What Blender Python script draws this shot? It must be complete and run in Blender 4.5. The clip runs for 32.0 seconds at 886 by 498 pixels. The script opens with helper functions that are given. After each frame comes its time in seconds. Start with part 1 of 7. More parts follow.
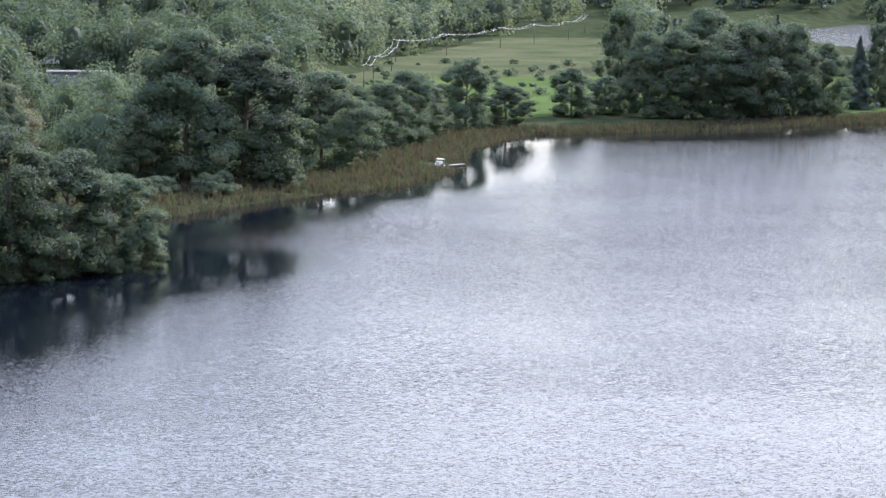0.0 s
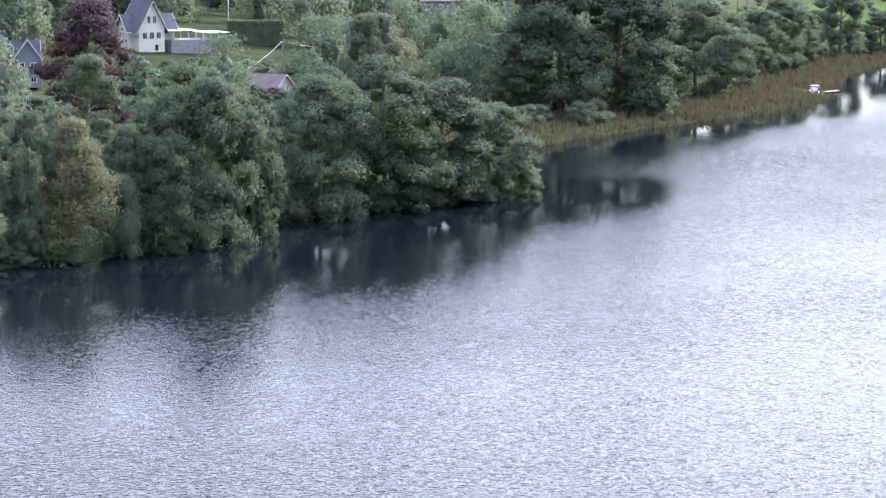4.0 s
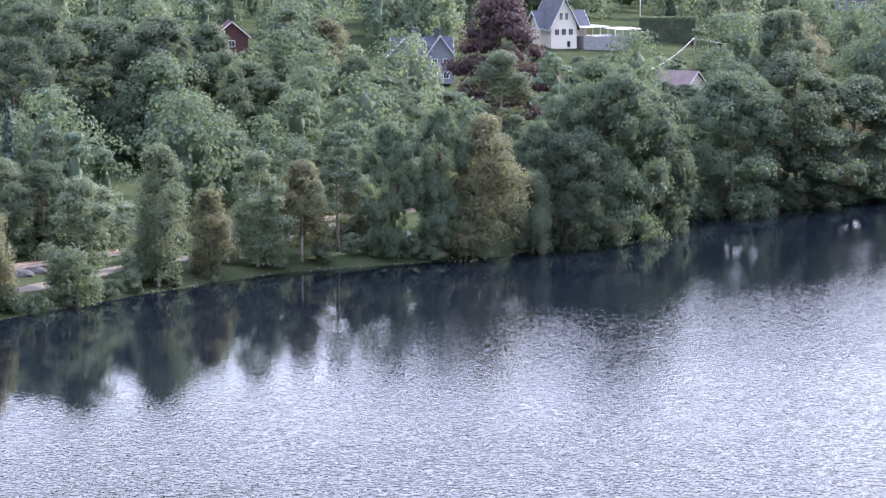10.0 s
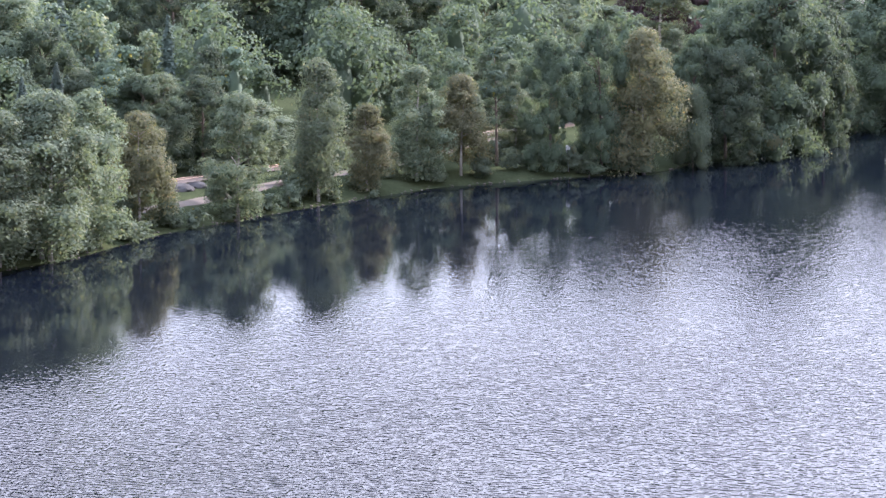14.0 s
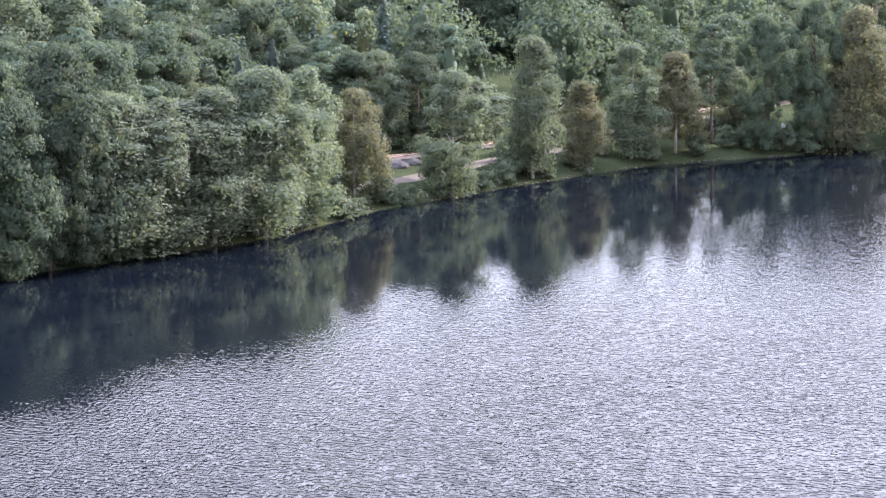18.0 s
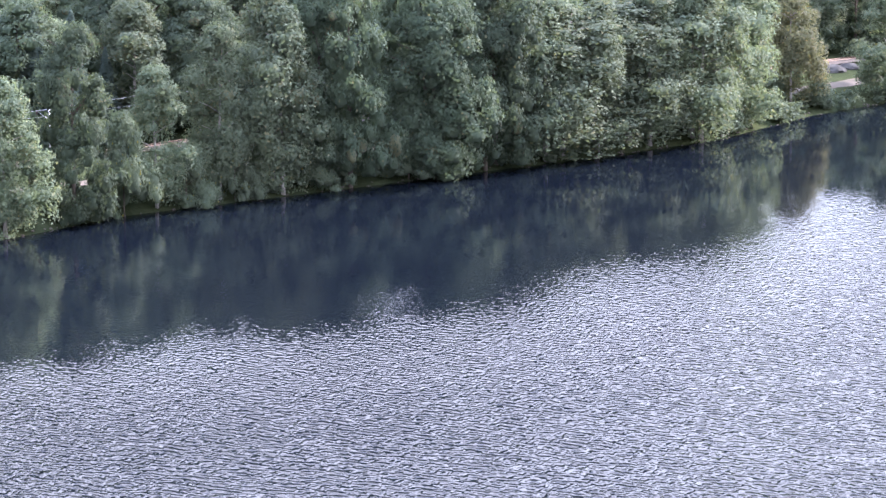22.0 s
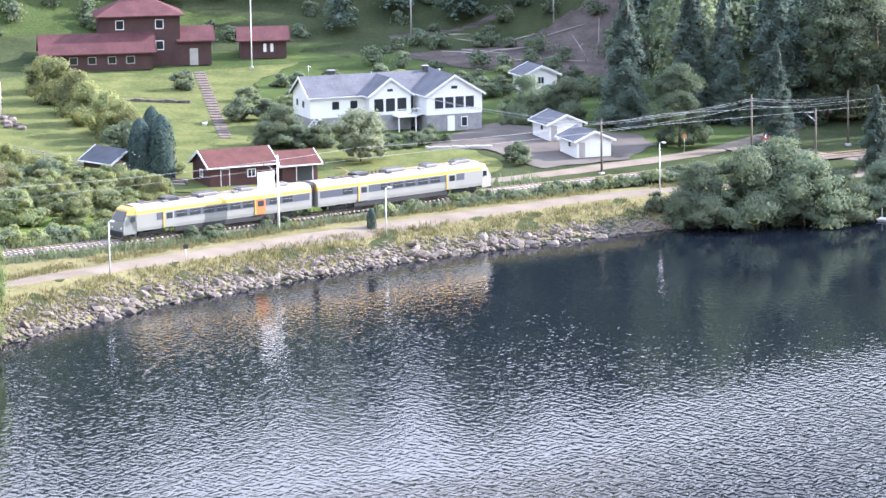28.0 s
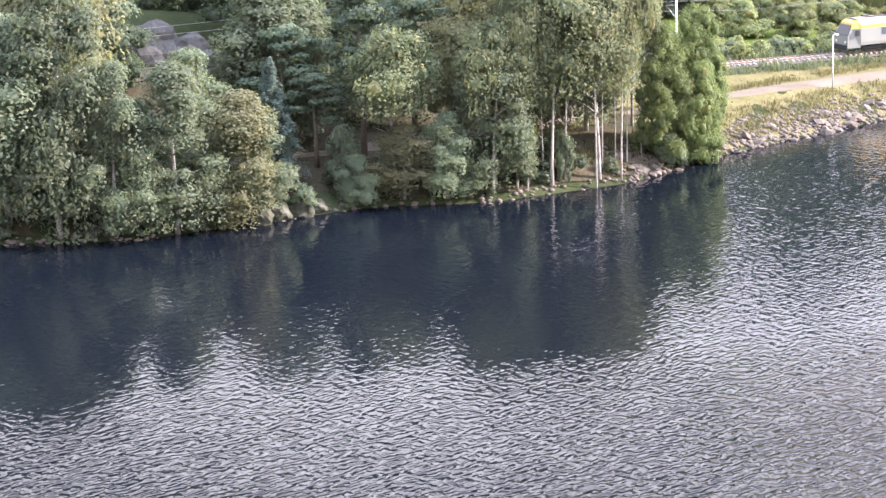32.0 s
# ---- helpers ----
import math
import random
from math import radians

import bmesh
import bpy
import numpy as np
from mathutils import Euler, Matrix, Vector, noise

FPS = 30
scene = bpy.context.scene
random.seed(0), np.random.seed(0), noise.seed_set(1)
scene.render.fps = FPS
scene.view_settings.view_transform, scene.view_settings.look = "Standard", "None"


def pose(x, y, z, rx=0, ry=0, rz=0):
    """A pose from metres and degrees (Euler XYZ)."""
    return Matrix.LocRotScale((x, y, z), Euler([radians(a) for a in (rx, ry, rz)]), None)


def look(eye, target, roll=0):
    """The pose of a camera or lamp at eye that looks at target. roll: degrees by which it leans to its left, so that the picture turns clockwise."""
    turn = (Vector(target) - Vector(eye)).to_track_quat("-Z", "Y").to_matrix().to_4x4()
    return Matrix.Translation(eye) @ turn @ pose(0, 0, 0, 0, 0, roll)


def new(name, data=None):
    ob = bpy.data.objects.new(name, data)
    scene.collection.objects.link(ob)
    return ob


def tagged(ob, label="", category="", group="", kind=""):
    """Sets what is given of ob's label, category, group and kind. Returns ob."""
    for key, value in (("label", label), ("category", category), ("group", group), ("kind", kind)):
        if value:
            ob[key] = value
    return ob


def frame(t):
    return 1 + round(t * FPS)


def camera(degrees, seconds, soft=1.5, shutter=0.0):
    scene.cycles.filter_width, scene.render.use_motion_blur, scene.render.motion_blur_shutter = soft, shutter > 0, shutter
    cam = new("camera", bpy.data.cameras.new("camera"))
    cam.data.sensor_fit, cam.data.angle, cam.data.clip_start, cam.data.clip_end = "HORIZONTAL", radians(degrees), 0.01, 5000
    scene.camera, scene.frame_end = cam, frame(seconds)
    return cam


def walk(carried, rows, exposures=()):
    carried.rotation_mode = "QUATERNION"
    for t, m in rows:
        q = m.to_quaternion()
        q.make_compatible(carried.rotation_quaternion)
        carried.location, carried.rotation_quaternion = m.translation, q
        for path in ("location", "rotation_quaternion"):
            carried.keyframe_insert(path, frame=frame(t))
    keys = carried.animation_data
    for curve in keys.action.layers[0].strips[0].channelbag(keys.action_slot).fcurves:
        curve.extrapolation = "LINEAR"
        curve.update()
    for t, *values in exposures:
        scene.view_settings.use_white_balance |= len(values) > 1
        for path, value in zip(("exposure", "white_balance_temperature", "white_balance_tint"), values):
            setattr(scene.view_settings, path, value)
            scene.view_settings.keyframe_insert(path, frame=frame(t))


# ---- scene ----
# ---------------------------------------------------------------- camera
EXPO = [(0, 1.10, 5600, 23), (4, 1.48, 5560, 27), (9, 1.66, 5560, 31), (19, 1.78, 5860, 31), (24, 2.22, 5500, 29), (27, 2.06, 5600, 24), (29, 1.82, 5800, 23), (32, 2.06, 6200, 28)]
EYE = Vector((0.0, 0.0, 72.5))
cam = camera(12.68, 32.0, soft=1.5)


def aim(az, pitch, roll):
    a, p = radians(az), radians(pitch)
    way = Vector((math.sin(a) * math.cos(p), math.cos(a) * math.cos(p), math.sin(p)))
    return look(EYE, EYE + way * 100, -roll)


# seconds, bearing to the right of +y, pitch, lean to the right
PATH = [
    (0, 38.892, -4.975, -0.716), (0.5, 38.337, -4.86, -0.552), (1, 37.258, -4.808, -0.359), (1.5, 36.679, -4.857, -0.198),
    (2, 36.205, -5.013, -0.124), (2.5, 35.45, -5.234, -0.118), (4.5, 32.784, -6.239, -0.095), (5, 31.924, -6.286, -0.225),
    (5.5, 31.053, -6.267, -0.228), (6, 30.067, -6.244, -0.201), (6.5, 29.345, -6.213, -0.142), (7, 28.995, -6.196, -0.105),
    (7.5, 28.955, -6.164, -0.003), (8, 28.818, -6.144, 0.056), (8.5, 28.601, -6.126, 0.116), (9, 28.317, -6.11, 0.126),
    (9.5, 27.881, -6.096, 0.158), (10, 27.581, -6.086, 0.186), (10.5, 27.393, -6.178, 0.239), (11, 27.254, -6.365, 0.29),
    (11.5, 27.02, -6.544, 0.291), (12, 26.592, -6.732, 0.343), (12.5, 26.201, -6.917, 0.397), (13, 25.897, -7.064, 0.394),
    (13.5, 25.589, -7.212, 0.427), (15.5, 24.263, -7.44, 0.562), (16, 23.853, -7.422, 0.597), (16.5, 23.435, -7.407, 0.597),
    (17, 23.033, -7.384, 0.632), (17.5, 22.579, -7.405, 0.598), (18, 22.169, -7.597, 0.628), (18.5, 21.774, -7.853, 0.647),
    (19, 21.31, -8.124, 0.662), (19.5, 20.875, -8.415, 0.674), (20, 20.189, -8.717, 0.71), (20.5, 19.082, -8.89, 0.709),
    (21, 18.039, -8.926, 0.739), (21.5, 16.979, -8.928, 0.757), (22, 15.853, -8.92, 0.751), (22.5, 14.71, -8.797, 0.741),
    (23, 13.561, -8.627, 0.752), (23.5, 11.688, -8.513, 0.799), (24, 9.184, -8.479, 0.856), (24.5, 8.147, -8.486, 0.826),
    (26.5, 3.658, -8.49, 0.792), (27, 2.342, -8.553, 0.828), (27.5, 1.188, -8.902, 0.825), (28, 0, -9.276, 0.868),
    (28.5, -1.211, -9.64, 0.847), (29, -2.415, -9.989, 0.878), (29.5, -3.553, -10.346, 0.937), (30, -4.662, -10.675, 0.94),
    (30.5, -5.907, -11.001, 0.989), (31, -7.315, -11.317, 1.033), (31.5, -8.81, -11.627, 1.054), (32, -10.547, -11.787, 1.128),
]
walk(cam, [(t, aim(a, p, r)) for t, a, p, r in PATH], EXPO)

# ---------------------------------------------------------------- light
SUN_AZ, SUN_EL = 70.0, 28.0
world = bpy.data.worlds.new("sky")
scene.world = world
world.use_nodes = True
wn = world.node_tree.nodes
sky = wn.new("ShaderNodeTexSky")
sky.sky_type, sky.sun_disc = "NISHITA", False
sky.sun_elevation, sky.sun_rotation = radians(SUN_EL), radians(SUN_AZ)
sky.air_density, sky.dust_density, sky.ozone_density = 1.0, 0.8, 1.0
world.node_tree.links.new(sky.outputs[0], wn["Background"].inputs[0])
wn["Background"].inputs[1].default_value = 0.055
# thin high cloud over the whole sky: pale and dim in the haze at the horizon, bluer and brighter overhead
veil, tint = wn.new("ShaderNodeBackground"), wn.new("ShaderNodeMix")
way, split, rise, top = wn.new("ShaderNodeTexCoord"), wn.new("ShaderNodeSeparateXYZ"), wn.new("ShaderNodeMapRange"), wn.new("ShaderNodeMapRange")
world.node_tree.links.new(way.outputs["Generated"], split.inputs[0])
world.node_tree.links.new(split.outputs["Z"], rise.inputs["Value"])
world.node_tree.links.new(split.outputs["Z"], top.inputs["Value"])
rise.inputs["From Min"].default_value, rise.inputs["From Max"].default_value = 0.04, 0.30
rise.inputs["To Min"].default_value, rise.inputs["To Max"].default_value = 0.13, 0.78
top.inputs["From Min"].default_value, top.inputs["From Max"].default_value = 0.52, 0.95
top.inputs["To Min"].default_value, top.inputs["To Max"].default_value = 0.0, 1.0
tint.data_type = "RGBA"
world.node_tree.links.new(top.outputs[0], tint.inputs["Factor"])
tint.inputs["A"].default_value, tint.inputs["B"].default_value = (1.02, 0.985, 0.85, 1), (1.10, 1.34, 1.70, 1)
world.node_tree.links.new(tint.outputs["Result"], veil.inputs[0])
# and brighter on the sun's side than away from it
SUN_WAY = Vector((math.sin(radians(SUN_AZ)) * math.cos(radians(SUN_EL)), math.cos(radians(SUN_AZ)) * math.cos(radians(SUN_EL)), math.sin(radians(SUN_EL))))
side, glow, both_ways = wn.new("ShaderNodeVectorMath"), wn.new("ShaderNodeMapRange"), wn.new("ShaderNodeMath")
side.operation, both_ways.operation = "DOT_PRODUCT", "MULTIPLY"
side.inputs[1].default_value = SUN_WAY
world.node_tree.links.new(way.outputs["Generated"], side.inputs[0])
world.node_tree.links.new(side.outputs["Value"], glow.inputs["Value"])
glow.inputs["From Min"].default_value, glow.inputs["From Max"].default_value = -0.7, 0.35
glow.inputs["To Min"].default_value, glow.inputs["To Max"].default_value = 0.6, 1.0
world.node_tree.links.new(rise.outputs[0], both_ways.inputs[0])
world.node_tree.links.new(glow.outputs[0], both_ways.inputs[1])
world.node_tree.links.new(both_ways.outputs[0], veil.inputs[1])
both = wn.new("ShaderNodeAddShader")
world.node_tree.links.new(wn["Background"].outputs[0], both.inputs[0])
world.node_tree.links.new(veil.outputs[0], both.inputs[1])
world.node_tree.links.new(both.outputs[0], wn["World Output"].inputs[0])
sun_data = bpy.data.lights.new("sun", "SUN")
sun_data.energy, sun_data.angle, sun_data.color = 5.0, radians(0.6), (1.0, 0.93, 0.80)
sun = new("sun", sun_data)
sun.matrix_world = look(SUN_WAY * 500, (0, 0, 0))

# ---------------------------------------------------------------- materials
def material(name, low, high, rough=0.8, scale=1.0, fine=8.0, bump=0.2, metal=0.0, spec=0.3, per_object=0.0, dist=0.05):
    """Two-scale noise between two colours, with a fine relief."""
    m = bpy.data.materials.new(name)
    m.use_nodes = True
    nt = m.node_tree
    n, l = nt.nodes, nt.links
    b = n["Principled BSDF"]
    geo = n.new("ShaderNodeNewGeometry")
    big, small = n.new("ShaderNodeTexNoise"), n.new("ShaderNodeTexNoise")
    big.inputs["Scale"].default_value, small.inputs["Scale"].default_value = scale, fine
    big.inputs["Detail"].default_value, small.inputs["Detail"].default_value = 5, 4
    l.new(geo.outputs["Position"], big.inputs["Vector"])
    l.new(geo.outputs["Position"], small.inputs["Vector"])
    add = n.new("ShaderNodeMath")
    add.operation = "MULTIPLY_ADD"
    l.new(small.outputs["Fac"], add.inputs[0])
    add.inputs[1].default_value = 0.6
    l.new(big.outputs["Fac"], add.inputs[2])
    ramp = n.new("ShaderNodeMapRange")
    ramp.inputs["From Min"].default_value, ramp.inputs["From Max"].default_value = 0.5, 1.1
    l.new(add.outputs[0], ramp.inputs["Value"])
    mix = n.new("ShaderNodeMix")
    mix.data_type = "RGBA"
    l.new(ramp.outputs[0], mix.inputs["Factor"])
    mix.inputs["A"].default_value, mix.inputs["B"].default_value = (*low, 1), (*high, 1)
    out = mix.outputs["Result"]
    if per_object:
        info, hsv, mr = n.new("ShaderNodeObjectInfo"), n.new("ShaderNodeHueSaturation"), n.new("ShaderNodeMapRange")
        mr.inputs["To Min"].default_value, mr.inputs["To Max"].default_value = 1 - per_object, 1 + per_object
        l.new(info.outputs["Random"], mr.inputs["Value"])
        l.new(mr.outputs[0], hsv.inputs["Value"])
        l.new(out, hsv.inputs["Color"])
        out = hsv.outputs[0]
    l.new(out, b.inputs["Base Color"])
    b.inputs["Roughness"].default_value = rough
    b.inputs["Metallic"].default_value = metal
    b.inputs["Specular IOR Level"].default_value = spec
    if bump:
        bp = n.new("ShaderNodeBump")
        bp.inputs["Strength"].default_value, bp.inputs["Distance"].default_value = bump, dist
        l.new(small.outputs["Fac"], bp.inputs["Height"])
        l.new(bp.outputs[0], b.inputs["Normal"])
    return m


def leaf_material(name, dark, light, gold=(0.2, 0.17, 0.03), gold_share=0.06, clear=0.40, spec=0.1):
    """Leaves: each clump and each tree differs, light shines through."""
    m = bpy.data.materials.new(name)
    m.use_nodes = True
    nt = m.node_tree
    n, l = nt.nodes, nt.links
    b = n["Principled BSDF"]
    geo, info = n.new("ShaderNodeNewGeometry"), n.new("ShaderNodeObjectInfo")
    mix = n.new("ShaderNodeMix")
    mix.data_type = "RGBA"
    # boughs differ more than the leaves on one bough
    bough, blend, spread = n.new("ShaderNodeTexNoise"), n.new("ShaderNodeMath"), n.new("ShaderNodeMapRange")
    bough.inputs["Scale"].default_value, bough.inputs["Detail"].default_value = 0.55, 2
    l.new(geo.outputs["Position"], bough.inputs["Vector"])
    spread.inputs["From Min"].default_value, spread.inputs["From Max"].default_value = 0.32, 0.68
    spread.inputs["To Max"].default_value = 0.65
    l.new(bough.outputs["Fac"], spread.inputs["Value"])
    blend.operation = "MULTIPLY_ADD"
    blend.inputs[1].default_value = 0.35
    l.new(geo.outputs["Random Per Island"], blend.inputs[0])
    l.new(spread.outputs[0], blend.inputs[2])
    l.new(blend.outputs[0], mix.inputs["Factor"])
    mix.inputs["A"].default_value, mix.inputs["B"].default_value = (*dark, 1), (*light, 1)
    pick = n.new("ShaderNodeMath")
    pick.operation = "GREATER_THAN"
    turn = n.new("ShaderNodeMath")
    turn.operation = "FRACT"
    times = n.new("ShaderNodeMath")
    times.operation = "MULTIPLY"
    times.inputs[1].default_value = 37.0
    l.new(geo.outputs["Random Per Island"], times.inputs[0])
    l.new(times.outputs[0], turn.inputs[0])
    l.new(turn.outputs[0], pick.inputs[0])
    pick.inputs[1].default_value = 1 - gold_share
    mix2 = n.new("ShaderNodeMix")
    mix2.data_type = "RGBA"
    l.new(pick.outputs[0], mix2.inputs["Factor"])
    l.new(mix.outputs["Result"], mix2.inputs["A"])
    mix2.inputs["B"].default_value = (*gold, 1)
    hsv = n.new("ShaderNodeHueSaturation")
    v, h = n.new("ShaderNodeMapRange"), n.new("ShaderNodeMapRange")
    v.inputs["To Min"].default_value, v.inputs["To Max"].default_value = 0.8, 1.2
    h.inputs["To Min"].default_value, h.inputs["To Max"].default_value = 0.497, 0.512
    l.new(info.outputs["Random"], v.inputs["Value"])
    l.new(info.outputs["Random"], h.inputs["Value"])
    l.new(v.outputs[0], hsv.inputs["Value"])
    l.new(h.outputs[0], hsv.inputs["Hue"])
    l.new(mix2.outputs["Result"], hsv.inputs["Color"])
    l.new(hsv.outputs[0], b.inputs["Base Color"])
    b.inputs["Roughness"].default_value = 0.8
    b.inputs["Specular IOR Level"].default_value = spec
    # pale blue sheen that stands in for distance haze over the leaves
    b.inputs["Sheen Weight"].default_value, b.inputs["Sheen Roughness"].default_value = 0.06, 0.6
    b.inputs["Sheen Tint"].default_value = (0.72, 0.86, 1.0, 1)
    tr = n.new("ShaderNodeBsdfTranslucent")
    # light that has come through a leaf is yellower and stronger
    through_leaf = n.new("ShaderNodeMix")
    through_leaf.data_type, through_leaf.blend_type = "RGBA", "MULTIPLY"
    through_leaf.inputs["Factor"].default_value = 1.0
    through_leaf.inputs["B"].default_value = (1.3, 1.3, 0.85, 1)
    l.new(hsv.outputs[0], through_leaf.inputs["A"])
    l.new(through_leaf.outputs["Result"], tr.inputs["Color"])
    ms = n.new("ShaderNodeMixShader")
    ms.inputs[0].default_value = clear
    l.new(b.outputs[0], ms.inputs[1])
    l.new(tr.outputs[0], ms.inputs[2])
    l.new(ms.outputs[0], n["Material Output"].inputs["Surface"])
    return m


def water_material():
    m = bpy.data.materials.new("lake_water")
    m.use_nodes = True
    nt = m.node_tree
    n, l = nt.nodes, nt.links
    b = n["Principled BSDF"]
    b.inputs["Base Color"].default_value = (0.004, 0.006, 0.010, 1)
    b.inputs["Roughness"].default_value = 0.03
    b.inputs["IOR"].default_value = 1.33
    b.inputs["Specular IOR Level"].default_value = 0.5
    geo = n.new("ShaderNodeNewGeometry")
    last = None
    # chop, swell, and wide patches of calm
    calm = n.new("ShaderNodeTexNoise")
    calm.inputs["Scale"].default_value, calm.inputs["Detail"].default_value = 0.012, 2
    l.new(geo.outputs["Position"], calm.inputs["Vector"])
    cr = n.new("ShaderNodeMapRange")
    cr.inputs["From Min"].default_value, cr.inputs["From Max"].default_value = 0.35, 0.65
    cr.inputs["To Min"].default_value, cr.inputs["To Max"].default_value = 0.6, 1.0
    l.new(calm.outputs["Fac"], cr.inputs["Value"])
    # the wind is broken close under the shore
    lee, wind = n.new("ShaderNodeAttribute"), n.new("ShaderNodeMath")
    lee.attribute_name = "open_water"
    wind.operation = "MULTIPLY"
    l.new(cr.outputs[0], wind.inputs[0])
    l.new(lee.outputs["Fac"], wind.inputs[1])
    for scale, dist, detail, sharp, turn, length in WAVES:
        mp = n.new("ShaderNodeMapping")
        mp.vector_type = "TEXTURE"
        mp.inputs["Rotation"].default_value = (0, 0, radians(turn))
        mp.inputs["Scale"].default_value = (length, 1.0, 1.0)
        l.new(geo.outputs["Position"], mp.inputs["Vector"])
        t = n.new("ShaderNodeTexNoise")
        t.inputs["Scale"].default_value, t.inputs["Detail"].default_value = scale, detail
        t.inputs["Roughness"].default_value = 0.42
        l.new(mp.outputs[0], t.inputs["Vector"])
        bp = n.new("ShaderNodeBump")
        bp.inputs["Distance"].default_value = dist
        l.new(wind.outputs[0], bp.inputs["Strength"])
        height = t.outputs["Fac"]
        if sharp:
            half, ridge, drop = n.new("ShaderNodeMath"), n.new("ShaderNodeMath"), n.new("ShaderNodeMath")
            half.operation, ridge.operation, drop.operation = "SUBTRACT", "ABSOLUTE", "MULTIPLY"
            half.inputs[1].default_value, drop.inputs[1].default_value = 0.5, -1.0
            l.new(height, half.inputs[0])
            l.new(half.outputs[0], ridge.inputs[0])
            l.new(ridge.outputs[0], drop.inputs[0])
            height = drop.outputs[0]
        l.new(height, bp.inputs["Height"])
        if last:
            l.new(last.outputs[0], bp.inputs["Normal"])
        last = bp
    l.new(last.outputs[0], b.inputs["Normal"])
    return m


# scale, height, detail, sharp crests, the way the crests run, their length
WAVES = [(0.15, 0.08, 1, False, 20, 1.0), (1.45, 0.45, 1, True, 62, 2.6), (1.7, 0.23, 0, False, 124, 2.0)]
WATER = water_material()
GRASS = material("grass", (0.043, 0.064, 0.017), (0.111, 0.145, 0.038), 0.9, 0.06, 2.5, 0.6, dist=0.15, spec=0.0)
LAWN = material("lawn", (0.046, 0.060, 0.024), (0.122, 0.128, 0.050), 0.9, 0.22, 1.6, 0.6, dist=0.2, spec=0.0)
GRAVEL = material("gravel", (0.118, 0.097, 0.074), (0.178, 0.152, 0.122), 0.9, 0.3, 6.0, 0.3, spec=0.0)
# taken darker and browner, the shade over the drive put into its colour
ASPHALT = material("asphalt", (0.072, 0.064, 0.056), (0.128, 0.115, 0.102), 0.85, 0.2, 8.0, 0.2, spec=0.0)
BALLAST = material("ballast", (0.074, 0.062, 0.052), (0.165, 0.140, 0.118), 0.95, 1.5, 9.0, 0.8, spec=0.0)
ROCK = material("rock", (0.062, 0.052, 0.043), (0.175, 0.147, 0.122), 0.9, 0.9, 5.0, 0.7, per_object=0.3)
BARK = material("bark", (0.05, 0.04, 0.03), (0.16, 0.13, 0.10), 0.95, 0.8, 8.0, 0.6)
BIRCH_BARK = material("birch_bark", (0.16, 0.14, 0.12), (0.48, 0.45, 0.41), 0.85, 1.2, 5.0, 0.3)
# broadleaf, spruce, bush and thuja greens shifted to blue, standing in for haze
LEAF = {
    "broadleaf": leaf_material("leaf_broad", (0.062, 0.088, 0.057), (0.102, 0.129, 0.081), (0.156, 0.154, 0.091), 0.015),
    "birch": leaf_material("leaf_birch", (0.100, 0.130, 0.086), (0.164, 0.194, 0.122), (0.205, 0.208, 0.120), 0.06),
    "autumn": leaf_material("leaf_autumn", (0.120, 0.130, 0.078), (0.190, 0.184, 0.102), (0.240, 0.200, 0.096), 0.05),
    "spruce": leaf_material("needle_spruce", (0.056, 0.084, 0.066), (0.094, 0.126, 0.094), gold_share=0.0, clear=0.2),
    "pine": leaf_material("needle_pine", (0.070, 0.100, 0.066), (0.112, 0.146, 0.094), gold_share=0.02, clear=0.25),
    "copper": leaf_material("leaf_copper", (0.056, 0.038, 0.042), (0.092, 0.060, 0.060), (0.09, 0.07, 0.05), 0.05, clear=0.3),
    "bush": leaf_material("leaf_bush", (0.092, 0.120, 0.080), (0.150, 0.178, 0.115), gold_share=0.01),
    "shrub": leaf_material("leaf_shrub", (0.128, 0.152, 0.070), (0.245, 0.250, 0.110), (0.31, 0.28, 0.12), 0.08),
    "thuja": leaf_material("leaf_thuja", (0.035, 0.060, 0.055), (0.068, 0.098, 0.084), gold_share=0.0, clear=0.2, spec=0.05),
    "reed": leaf_material("reed", (0.035, 0.031, 0.024), (0.066, 0.052, 0.039), (0.043, 0.054, 0.028), 0.25, spec=0.0),
}
LEAF["thicket"] = LEAF["bush"]
# birch leaf lightened and yellowed, with sunlight put into its colour
LEAF["bare_birch"] = leaf_material("leaf_sunny_birch", (0.108, 0.132, 0.078), (0.182, 0.202, 0.112), (0.24, 0.215, 0.10), 0.08)
LEAF["bramble"] = leaf_material("leaf_bramble", (0.120, 0.150, 0.076), (0.225, 0.252, 0.125), (0.26, 0.24, 0.12), 0.06)
LEAF["maple"] = leaf_material("leaf_maple", (0.100, 0.138, 0.056), (0.180, 0.216, 0.090), (0.24, 0.24, 0.10), 0.05)
LEAF["apple"] = leaf_material("leaf_apple", (0.150, 0.176, 0.112), (0.236, 0.258, 0.170), (0.27, 0.27, 0.19), 0.05)

def plain(name, c, rough=0.6, metal=0.0, vary=0.12, scale=0.6):
    low, high = tuple(v * (1 - vary) for v in c), tuple(min(1, v * (1 + vary)) for v in c)
    return material(name, low, high, rough, scale, 12.0, 0.08, metal, 0.4, dist=0.01)


def glass_material(name, c=(0.02, 0.025, 0.03)):
    m = plain(name, c, 0.06)
    m.node_tree.nodes["Principled BSDF"].inputs["Specular IOR Level"].default_value = 0.7
    return m


